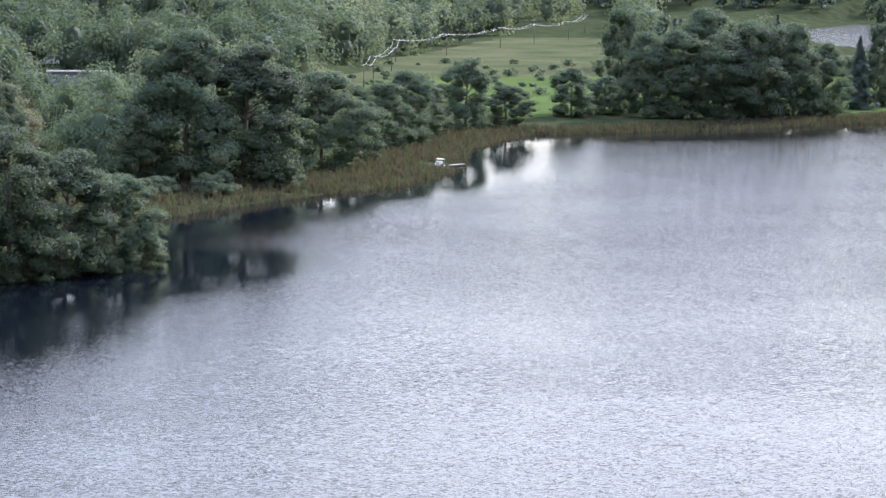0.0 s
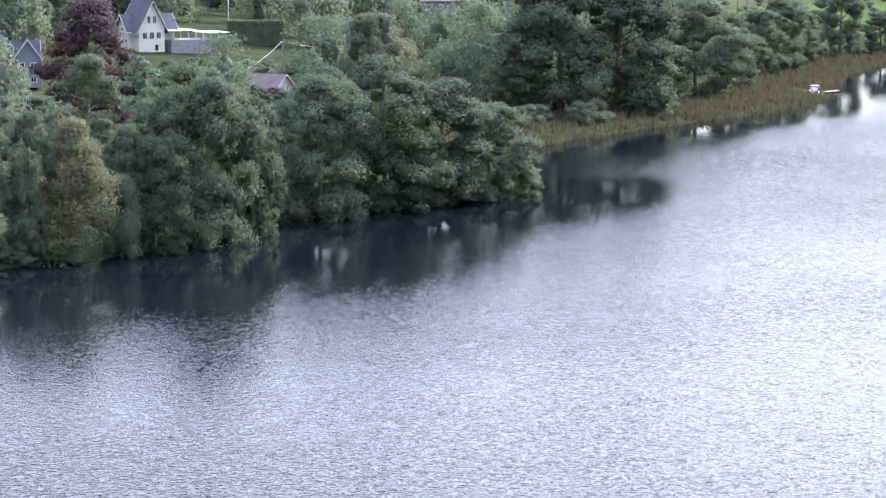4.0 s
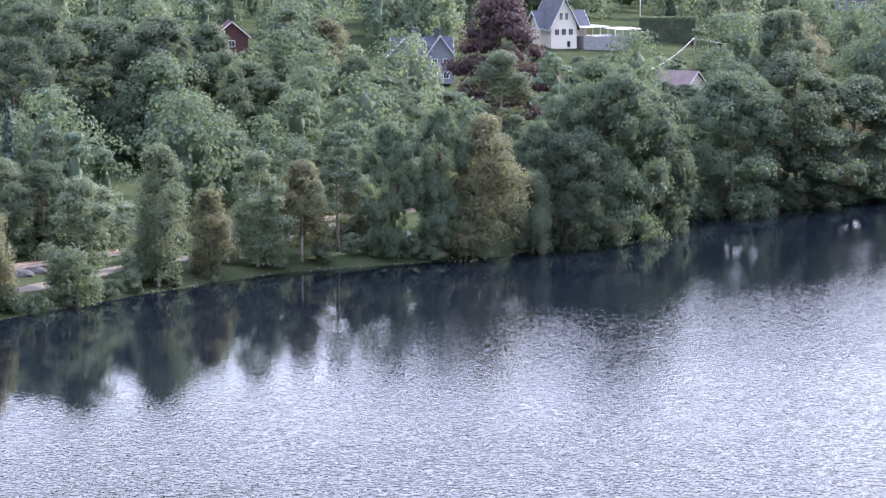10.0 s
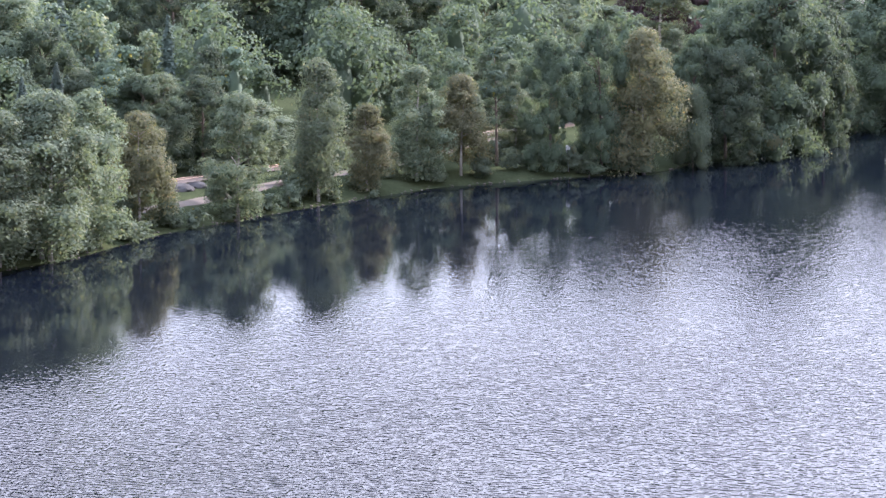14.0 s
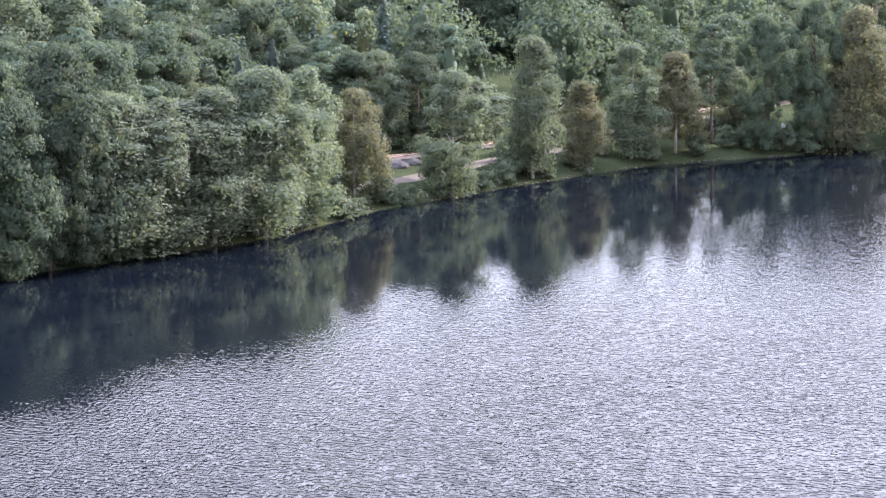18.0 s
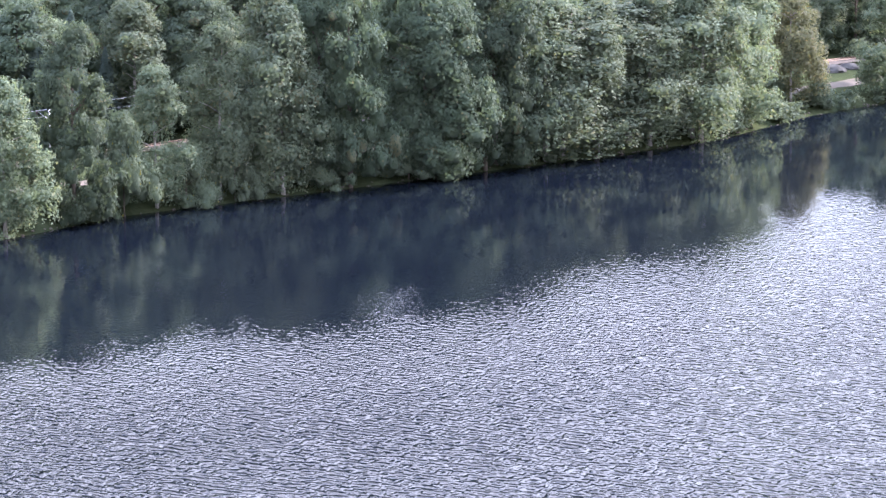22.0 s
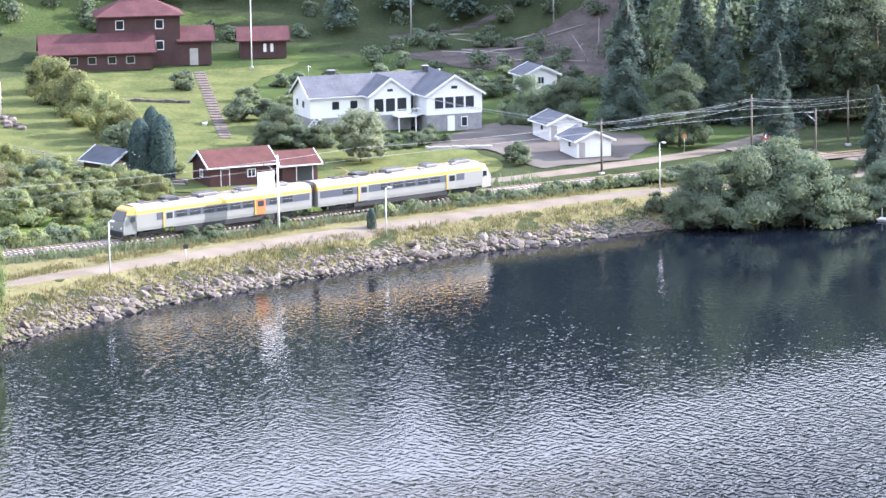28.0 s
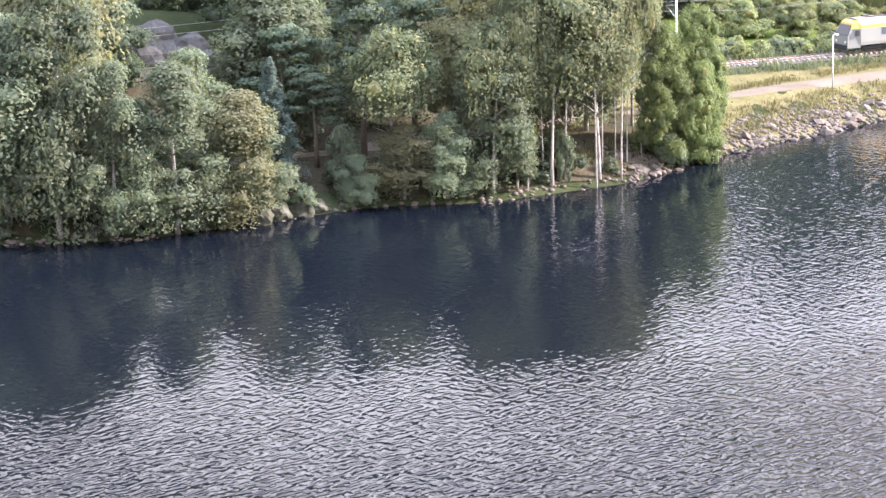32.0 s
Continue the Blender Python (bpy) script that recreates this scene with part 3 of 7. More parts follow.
# a ball of 24 four-sided faces, for the bodies of boughs
ball = bmesh.new()
bmesh.ops.create_cube(ball, size=2.0)
bmesh.ops.subdivide_edges(ball, edges=ball.edges[:], cuts=1, use_grid_fill=True)
ball.verts.ensure_lookup_table()
BALL_V = np.array([tuple(v.co.normalized()) for v in ball.verts])
BALL_F = np.array([tuple(v.index for v in f.verts) for f in ball.faces])
ball.free()


def bough_bodies(centres, radii, flat, rng):
    """The leafy mass inside each bough: an uneven ball under the outer leaves."""
    n = len(centres)
    a = rng.uniform(0, 6.28, n)
    turn = np.zeros((n, 3, 3))
    turn[:, 0, 0] = turn[:, 1, 1] = np.cos(a)
    turn[:, 1, 0], turn[:, 0, 1], turn[:, 2, 2] = np.sin(a), -np.sin(a), 1
    v = BALL_V[None] * rng.uniform(0.66, 1.12, (n, len(BALL_V), 1)) * np.array((1, 1, flat))
    v = np.einsum("nij,nkj->nki", turn, v) * radii[:, None, None] + centres[:, None]
    f = BALL_F[None] + (np.arange(n) * len(BALL_V))[:, None, None]
    v[..., 2] = np.maximum(v[..., 2], 0.1)
    return v.reshape(-1, 3), f.reshape(-1, 4)


def crown_points(kind, height, radius, base, count, rng, lumps=None):
    """Centres and outward normals of the leaf clumps of a crown."""
    if kind == "spruce":
        h = rng.beta(1.0, 1.25, count)
        z = base + (height - base) * h
        tier = np.floor(h * 16) / 16
        arm_no = rng.integers(0, 9, count)
        reach = radius * (1 - h) ** 0.85 * (0.70 + 0.30 * np.sin(tier * 91 + arm_no * 2.3)) + 0.12
        arm = arm_no / 9 * 2 * np.pi + tier * 40
        r = reach * np.sqrt(rng.uniform(0.12, 1, count))
        th = arm + rng.normal(0, 0.16, count)
        z = z - r * 0.35 + rng.normal(0, 0.12, count)
        p = np.stack([r * np.cos(th), r * np.sin(th), z], -1)
        nrm = np.stack([np.cos(th) * 0.5, np.sin(th) * 0.5, np.ones(count)], -1)
        hh = np.linspace(0.03, 0.93, lumps or 26)
        return p, nrm, (np.stack([hh * 0, hh * 0, base + (height - base) * hh - radius * 0.1], -1), 0.5 * radius * (1 - hh) ** 0.85 + 0.1, 0.75)
    if kind == "thuja":
        h = rng.uniform(0, 1, count)
        th = rng.uniform(0, 2 * np.pi, count)
        r = radius * (1.04 - h ** 4) ** 0.7 * (0.86 + 0.10 * np.sin(3 * th + 5 * h) + 0.05 * np.sin(7 * th - 13 * h)) * rng.uniform(0.84, 1.03, count)
        p = np.stack([r * np.cos(th), r * np.sin(th), 0.1 + (height - 0.1) * h], -1)
        return p, np.stack([np.cos(th), np.sin(th), 0.35 + 0.8 * h ** 3], -1), None
    kind = {"bare_birch": "birch", "thicket": "bush", "bramble": "bush", "apple": "broadleaf", "maple": "broadleaf"}.get(kind, kind)
    blobs, share, flat = SHAPES[kind]
    if lumps:
        share *= (blobs / lumps) ** 0.33
        blobs = lumps
    zz = base + (height - base) * (np.sqrt if kind == "pine" else np.array)(np.sort(rng.uniform(0, 1, blobs)))
    f = (zz - base) / (height - base)
    prof = {"broadleaf": np.sin(np.pi * np.clip(0.20 + 0.76 * f, 0, 1)) ** 0.55, "copper": np.sin(np.pi * np.clip(0.22 + 0.74 * f, 0, 1)) ** 0.55,
            "birch": np.sin(np.pi * np.clip(0.26 + 0.70 * f, 0, 1)) ** 0.8, "autumn": np.sin(np.pi * np.clip(0.24 + 0.73 * f, 0, 1)) ** 0.8,
            "pine": np.sin(np.pi * np.clip(0.25 + 0.70 * f, 0, 1)) ** 0.7, "bush": np.sqrt(np.clip(1 - f ** 2.2, 0.03, 1)),
            "shrub": np.sqrt(np.clip(1 - f ** 2.2, 0.03, 1)), "thuja": np.clip(1.05 - f ** 3, 0.1, 1) ** 0.6}[kind]
    th = rng.uniform(0, 2 * np.pi, blobs)
    # limbs reach out unevenly round the trunk and up it
    w1, w2, w3 = rng.uniform(0, 6.3, 3)
    uneven = 1 + 0.20 * np.sin(2 * th + w1 + 3 * f) + 0.17 * np.sin(3 * th + w2 - 7 * f) + 0.06 * np.sin(11 * f + w3)
    if kind == "thuja":
        uneven = 1.0
    br = radius * share * rng.uniform(0.5, 1.35, blobs) * (0.75 + 0.25 * prof)
    rr = np.maximum(radius * prof * uneven - br * 0.6, 0) * np.sqrt(rng.uniform(0.18, 1, blobs))
    c = np.stack([rr * np.cos(th), rr * np.sin(th), np.minimum(zz, height - br * 0.6)], -1)
    w = br ** 2 / (br ** 2).sum()
    k = rng.choice(blobs, count, p=w)
    d = rng.normal(0, 1, (count, 3))
    d /= np.linalg.norm(d, axis=1)[:, None]
    d[:, 2] = np.where(d[:, 2] < -0.3, -d[:, 2], d[:, 2])
    p = c[k] + d * br[k][:, None] * np.array((1, 1, flat)) * rng.beta(4.2, 1.5, (count, 1)) * 1.16
    if kind in ("birch", "autumn"):
        # twigs hang down in loose strands
        strand = np.round(np.arctan2(d[:, 1], d[:, 0]) * 2.2) / 2.2
        on = rng.uniform(0, 1, count) < 0.5
        out = c[k, :2] + np.stack([np.cos(strand), np.sin(strand)], -1) * br[k][:, None] * rng.uniform(0.6, 1.0, (count, 1))
        p[on, :2] = out[on] + rng.normal(0, 0.10, (on.sum(), 2))
        p[on, 2] = c[k][on, 2] + br[k][on] * 0.4 - rng.uniform(0, 1, on.sum()) ** 1.3 * (br[k][on] * 1.6 + 0.6)
    # each bough carries its own outward lean
    p[:, 2] = np.maximum(p[:, 2], 0.15)
    return p, d, (c, br * BODY.get(kind, 0.56), flat * (1.15 if kind in ("birch", "autumn") else 1.0))


# how far the leafy mass of a bough reaches to its outermost leaves
BODY = {"pine": 0.4, "birch": 0.5, "autumn": 0.46, "shrub": 0.6, "bush": 0.62}
# clumps of twigs in a crown, their share of its radius, their flatness
SHAPES = {"broadleaf": (120, 0.25, 0.86), "copper": (110, 0.25, 0.86), "birch": (46, 0.36, 0.9), "autumn": (42, 0.37, 0.9), "pine": (30, 0.36, 0.5),
          "bush": (34, 0.34, 0.8), "shrub": (40, 0.40, 0.85), "thuja": (70, 0.46, 1.0)}


def outward(p, nrm, height, radius, base, share):
    """Leaves turn partly with the whole crown's rounding, partly with their bough's."""
    mid = base + (height - base) * 0.38
    out = (p - np.array((0, 0, mid))) / np.array((radius, radius, (height - base) * 0.55))
    out /= np.linalg.norm(out, axis=1)[:, None] + 1e-9
    return nrm / (np.linalg.norm(nrm, axis=1)[:, None] + 1e-9) * (1 - share) + out * share


def crown_mesh(name, kind, height, radius, base, count, size, seed):
    rng = np.random.default_rng(seed)
    p, nrm, mass = crown_points(kind, height, radius, base, count, rng)
    if kind not in ("spruce", "thuja", "pine"):
        nrm = outward(p, nrm, height, radius, base, 0.28)
    v = leaf_cloud(p, nrm, size, rng, droop=0.9 if kind in ("birch", "bare_birch", "autumn", "spruce") else 0.0)
    f = np.arange(len(v)).reshape(-1, 4)
    if mass:
        bv, bf = bough_bodies(*mass, rng)
        v, f = np.concatenate([bv, v]), np.concatenate([bf, f + len(bv)])
    return mesh_of(name, v, f, LEAF[kind], True)


def trunk_mesh(name, kind, height, radius, base, seed):
    rng = random.Random(seed)
    r = height * {"bare_birch": 0.0075, "birch": 0.010, "autumn": 0.010}.get(kind, 0.016)
    tilt = 0.09 if kind == "bare_birch" else 0.04
    lean = (rng.uniform(-tilt, tilt) * height, rng.uniform(-tilt, tilt) * height)
    spine = [(lean[0] * f * f, lean[1] * f * f, height * (0.86 if kind == "spruce" else 0.96) * f - 0.6 * (f == 0)) for f in (0, 0.15, 0.4, 0.7, 1.0)]
    rows = [(spine, [r * 1.35, r, r * 0.8, r * 0.45, r * 0.12], 7)]
    limbs = 0 if kind in ("spruce", "thuja") else 9
    for i in range(limbs):
        f = rng.uniform(0.3, 0.88)
        a = rng.uniform(0, 6.28)
        z0 = height * f
        reach = radius * rng.uniform(0.45, 0.8) * (1.1 - 0.5 * f)
        x0, y0 = lean[0] * f * f, lean[1] * f * f
        rows.append(([(x0, y0, z0), (x0 + math.cos(a) * reach * 0.5, y0 + math.sin(a) * reach * 0.5, z0 + reach * 0.35),
                      (x0 + math.cos(a) * reach, y0 + math.sin(a) * reach, z0 + reach * 0.55)], [r * 0.42, r * 0.26, r * 0.08], 5))
    return tubes(name, rows, BIRCH_BARK if kind in ("birch", "bare_birch", "autumn") else BARK)


# kind: height, crown radius, crown base, leaf clumps, clump size, words
KINDS = {
    "broadleaf": (18, 6.5, 0.2, 24000, 0.23, "full green broadleaf tree with a dense rounded crown"),
    "maple": (18, 6.5, 0.6, 22000, 0.21, "bright green maple leaning over the water"),
    "birch": (18, 4.2, 2.2, 20000, 0.175, "tall birch with light hanging green foliage"),
    "bare_birch": (18, 4.4, 9.5, 14000, 0.175, "slender birch with a bare white lower trunk"),
    "autumn": (16, 4.2, 2.0, 17000, 0.175, "birch turning yellow and brown in early autumn"),
    "spruce": (20, 4.0, 1.0, 26000, 0.165, "dark green spruce with drooping tiers of branches"),
    "pine": (18, 4.0, 6.0, 5200, 0.30, "scots pine with a bare trunk and open crown"),
    "copper": (20, 8.5, 0.8, 14000, 0.38, "large copper beech with dark purple foliage"),
    "bramble": (4, 2.6, 0.1, 4200, 0.19, "pale green bramble and nettle bush in the sun"),
    "bush": (4, 2.6, 0.1, 3000, 0.20, "dense rounded green shrub on the bank"),
    "shrub": (5, 3.4, 0.1, 6500, 0.20, "pale yellow-green garden shrub in the sun"),
    "thicket": (8, 5.6, 0.1, 14000, 0.20, "broad dense green thicket by the water"),
    "apple": (7, 4.0, 1.2, 6500, 0.19, "pale silvery apple tree on the lawn"),
    "thuja": (8, 2.2, 0.1, 6000, 0.20, "dark columnar thuja beside the huts"),
}
STOCK = {}


def stock(kind, variant):
    key = (kind, variant)
    if key not in STOCK:
        h, r, b, count, size, words = KINDS[kind]
        seed = sum(map(ord, kind)) * 10 + variant
        STOCK[key] = (trunk_mesh("trunk", kind, h, r, b, seed), crown_mesh("crown", kind, h, r, b, count, size, seed))
    return STOCK[key]


NAMES = {"bramble": "bush", "maple": "maple_tree", "thicket": "bush", "apple": "apple_tree", "bare_birch": "birch_tree", "broadleaf": "broadleaf_tree", "birch": "birch_tree", "autumn": "birch_tree", "spruce": "spruce_tree", "pine": "pine_tree",
         "copper": "copper_beech", "bush": "bush", "shrub": "shrub", "thuja": "thuja"}
tree_count = 0


def tree(kind, x, y, height, radius=None, z=None, label="", group=""):
    global tree_count
    if kind == "bush" and radius and radius > 0.85 * height:
        # a wide thicket is several bushes side by side
        n = math.ceil(radius / (0.62 * height))
        for k in range(n):
            o = (k - (n - 1) / 2) * 2 * radius / n
            tree("bush", x + E1[0] * o + 0.4 * math.sin(k * 2.1), y + E1[1] * o, height * (1 - 0.16 * abs(math.sin(k * 1.7 + x))), 0.68 * height, None, label, group)
        return None
    tree_count += 1
    h, r, b, count, size, words = KINDS[kind]
    tr, cr = stock(kind, tree_count % 4)
    if kind == "bush" and height > 4.5 and (radius or 0) > 2.6:
        kind = "thicket"
        h, r, b, count, size, words = KINDS[kind]
        tr, cr = stock(kind, tree_count % 4)
    if kind not in ("thuja", "bush", "shrub", "thicket", "bramble"):
        height *= 1 + 0.09 * math.sin(tree_count * 4.1)
    s = height / h
    sr = (radius / r) if radius else s
    if kind in ("birch", "autumn", "bare_birch"):
        sr *= 1.22
    if kind == "spruce":
        sr *= 1.3
    if z is None:
        z = z_at(x, y)
    ob = thing(NAMES[kind], Matrix.Translation((x, y, z - 0.05)) @ Matrix.Rotation(tree_count * 2.4, 4, "Z") @ Matrix.Diagonal((sr, sr, s, 1)),
               label or words, "bush" if kind in ("bush", "shrub", "thicket", "bramble") else "tree", group)
    part("trunk" if kind not in ("bush", "shrub", "thicket", "bramble") else "stem", tr, None, ob)
    part("crown", cr, None, ob)
    return ob


def woodland(name, label, spots, leaf_count, size, seed, lumps=None):
    """Far woods that nobody could count: one object. spots: kind, x, y, height, radius."""
    rng = np.random.default_rng(seed)
    by = {}
    for kind, x, y, h, r in spots:
        p, nrm, _ = crown_points(kind, h, r, h * 0.12, leaf_count, rng, lumps)
        if kind not in ("spruce", "pine"):
            nrm = outward(p, nrm, h, r, h * 0.12, 0.3)
        v = leaf_cloud(p, nrm, size * (0.55 + 0.45 * h / 18), rng, 0.0, 0.24)
        # the shady inside of the crown
        wide = r * (0.30 if kind == "spruce" else 0.37)
        bv, bf = bough_bodies(np.array(((0, 0, h * 0.36), (0, 0, h * 0.62))), np.array((wide, wide * 0.8)), h * 0.27 / wide, rng)
        f = np.concatenate([bf, np.arange(len(v)).reshape(-1, 4) + len(bv)])
        by.setdefault(kind, []).append((np.concatenate([bv, v]) + np.array((x, y, z_at(x, y))), f))
    mats = list(by)
    allv, allf, slot, n = [], [], [], 0
    for i, k in enumerate(mats):
        for v, f in by[k]:
            allv.append(v)
            allf.append(f + n)
            slot.append(np.full(len(f), i))
            n += len(v)
    me = mesh_of(name, np.concatenate(allv), np.concatenate(allf), None, True)
    slot = np.concatenate(slot)
    for k in mats:
        me.materials.append(LEAF[k])
    me.polygons.foreach_set("material_index", slot.astype(np.int32))
    return tagged(part(name, me, None), label, "woods", kind="stuff")

# ---------------------------------------------------------------- single trees: kind, x, y, height, crown radius
def plant(where, *rows):
    for kind, x, y, h, r in rows:
        tree(kind, x, y, h, r, group=where)


plant("trees on the headland",
      ("birch", -104, 343, 20.5, 5.2), ("birch", -99, 342, 21.9, 4.6), ("birch", -94, 343, 16.3, 3.6), ("birch", -89, 346, 16.4, 4.1),
      ("autumn", -84, 351, 11.0, 3.9), ("bush", -90, 346, 3.0, 2.6), ("bush", -93, 344, 2.6, 2.3), ("pine", -80, 365, 9.3, 3.2),
      ("pine", -76, 368, 15.8, 4.1), ("pine", -84, 369, 14.3, 3.8), ("bare_birch", -72, 363, 15.6, 3.5), ("birch", -67, 363, 7.7, 2.4),
      ("pine", -72, 373, 18.2, 4.4), ("autumn", -65, 370, 19.1, 4.3), ("bare_birch", -63, 365, 15.8, 2.9), ("bare_birch", -58, 369, 22.0, 4.0),
      ("bare_birch", -61, 367, 18.7, 2.4), ("bare_birch", -57, 371, 20.2, 2.4), ("bush", -57, 370, 4.9, 1.0), ("bare_birch", -60, 367, 20.4, 2.1))
plant("trees on the headland",
      ("bare_birch", -54, 371, 21.5, 2.2), ("bare_birch", -54, 373, 21.8, 4.1), ("bare_birch", -52, 374, 20.9, 2.5), ("maple", -49, 381, 14.4, 3.2),
      ("maple", -46, 385, 11.1, 3.1), ("autumn", -106, 360, 25.3, 6.0), ("pine", -104, 373, 20.6, 5.0), ("birch", -86.5, 375, 20.1, 4.6),
      ("birch", -90, 356, 11.4, 3.7), ("spruce", -83, 359, 12.9, 3.2), ("bush", -77, 362, 6.0, 2.4), ("bare_birch", -54, 375, 21.5, 1.6),
      ("bare_birch", -53, 377, 20.3, 1.5), ("bare_birch", -52, 378, 22.3, 1.7), ("bare_birch", -51, 381, 19.5, 1.7), ("bare_birch", -59, 370, 17.7, 1.9),
      ("bush", -61, 368, 3.1, 2.4), ("bush", -58, 372, 4.1, 2.2), ("autumn", -71, 362, 7.6, 3.2), ("birch", -63, 366, 13.6, 3.5))
plant("trees on the headland",
      ("bush", -75, 360, 4.6, 2.7), ("maple", -46, 385, 16.9, 3.5), ("bush", -48, 381, 3.5, 2.2), ("bush", -81, 355, 2.9, 2.6),
      ("birch", -84, 352, 9.8, 3.7), ("bush", -65, 364, 2.6, 2.1), ("bush", -60, 369, 2.5, 1.9), ("autumn", -70, 383, 14.6, 4.5),
      ("birch", -78, 386, 14.8, 5.1), ("birch", -86, 373, 17.1, 5.0), ("autumn", -62, 382, 16.3, 3.9), ("bare_birch", -53, 389, 19.9, 3.4),
      ("birch", -57, 385, 19.1, 3.9))
plant("trees in the garden",
      ("thuja", -36.2, 475, 7.4, 1.9), ("thuja", -33.6, 474, 8.0, 1.9), ("thuja", -34.9, 476.5, 8.6, 1.8), ("bush", -38.0, 486.5, 4.4, 2.6), ("shrub", -54, 538, 4.8, 2.8), ("shrub", -51, 530, 5.8, 3.7),
      ("shrub", -48, 522, 5.6, 3.0), ("shrub", -43, 508, 5.3, 2.9), ("shrub", -39, 498, 4.8, 2.4), ("bush", -39, 486, 5.3, 2.4),
      ("bush", -36, 483, 4.9, 2.1), ("shrub", -46, 515, 5.3, 3.1), ("shrub", -41, 503, 5.1, 3.0), ("apple", -10, 488, 7.0, 4.1),
      ("bush", -20, 499, 5.2, 4.3), ("bush", -25, 519, 3.4, 3.3), ("bush", -35, 542, 2.9, 1.9), ("thuja", -8, 442, 2.4, 0.6),
      ("broadleaf", 32, 524, 7.0, 4.1), ("spruce", 24, 514, 17.3, 3.7), ("bush", -4, 499, 2.4, 4.3), ("bush", -17, 498, 3.6, 3.2))
plant("trees in the garden",
      ("bush", 11, 519, 6.0, 4.0), ("bush", 9.6, 487.2, 2.9, 1.9), ("bush", 8.6, 489.6, 2.0, 1.2), ("bush", 13, 534, 2.8, 3.1), ("bush", -19, 442, 1.7, 1.9), ("bush", -16, 447, 1.1, 1.4),
      ("bush", 16.5, 519, 5.6, 3.9), ("bush", -49, 469, 3.4, 4.1), ("bramble", -42, 446, 3.6, 2.6), ("bramble", -48, 444, 4.0, 3.0),
      ("bramble", -38, 451, 2.8, 2.4), ("bush", -14, 466, 1.0, 0.9), ("bush", -12, 464, 1.0, 1.2), ("bush", -26, 435, 1.9, 2.8))
plant("shrubs on the slope behind the white house",
      ("bush", -19, 536, 2.6, 2.2), ("bush", -15, 541, 3.2, 2.6), ("bush", -10, 538, 2.4, 2.3), ("bramble", -6, 544, 2.8, 2.4), ("bush", -1, 541, 3.4, 2.8),
      ("bush", 4, 547, 2.6, 2.4), ("bramble", 9, 551, 2.2, 2.1), ("bush", -21, 546, 2.2, 2.0), ("bush", 20, 540, 3.0, 2.6), ("bush", 25, 533, 3.6, 2.8),
      ("bush", 7, 539, 3.2, 2.8), ("bush", -14, 529, 2.6, 2.2), ("bramble", -20, 527, 2.2, 2.0), ("bush", 17, 549, 2.6, 2.3), ("bush", -26, 534, 2.0, 1.7))
plant("scrub above the railway",
      ("shrub", -55, 485, 2.7, 1.5), ("shrub", -53, 472, 1.8, 1.2), ("bramble", -51, 453, 2.4, 1.3), ("shrub", -53, 483, 2.8, 1.5),
      ("shrub", -51, 466, 1.8, 1.4), ("bramble", -50, 457, 3.0, 1.5), ("shrub", -51, 477, 3.2, 1.7), ("shrub", -50, 462, 3.1, 1.1),
      ("bramble", -48, 449, 2.3, 1.2), ("shrub", -49, 477, 2.3, 1.4), ("bramble", -47, 463, 3.1, 1.7), ("shrub", -46, 453, 2.9, 1.6),
      ("shrub", -47, 473, 2.1, 1.4), ("bramble", -46, 464, 3.0, 1.1), ("shrub", -45, 450, 1.9, 1.5), ("shrub", -46, 476, 2.7, 1.6),
      ("shrub", -44, 457, 3.2, 1.6), ("bramble", -44, 450, 2.5, 1.1), ("shrub", -44, 470, 2.0, 1.6), ("shrub", -43, 455, 3.0, 1.3))
plant("scrub above the railway",
      ("bramble", -41, 445, 2.5, 1.4), ("shrub", -42, 468, 2.4, 1.2), ("shrub", -41, 453, 2.5, 1.0), ("bramble", -40, 469, 2.7, 1.1),
      ("shrub", -39, 454, 2.7, 1.5), ("shrub", -38, 444, 1.8, 1.6), ("shrub", -39, 464, 2.6, 1.3), ("bramble", -38, 453, 2.6, 1.2),
      ("shrub", -37, 463, 2.8, 1.2), ("shrub", -36, 452, 2.0, 1.4), ("shrub", -35, 463, 2.9, 1.6), ("shrub", -34, 450, 2.6, 1.3),
      ("shrub", -33, 459, 2.1, 1.6), ("shrub", -32, 449, 2.9, 1.6), ("bramble", -32, 459, 2.9, 1.3), ("shrub", -30, 445, 2.3, 1.1), ("bramble", -29, 443, 2.7, 1.4))
plant("bushes at the waterside",
      ("bush", 30, 457, 7.0, 4.6), ("bush", 36, 458, 8.5, 5.6), ("bush", 42, 458, 8.0, 5.6), ("bush", 46, 459, 5.5, 4.0),
      ("bush", 52, 465, 5.1, 4.0), ("bush", 57, 468, 4.2, 3.7), ("spruce", 53, 481, 11.0, 2.5))
plant("bushes at the waterside",
      ("bush", 29, 455.5, 4.0, 3.0), ("bush", 33, 456.0, 4.4, 3.2), ("bush", 37.5, 456.6, 4.4, 3.3), ("bush", 42, 456.8, 4.4, 3.2), ("bush", 46.5, 458, 3.6, 2.8),
      ("bush", 50.5, 461.5, 3.4, 2.6), ("bush", 55, 466, 3.2, 2.5), ("thicket", 39.5, 459.5, 8.8, 5.4))
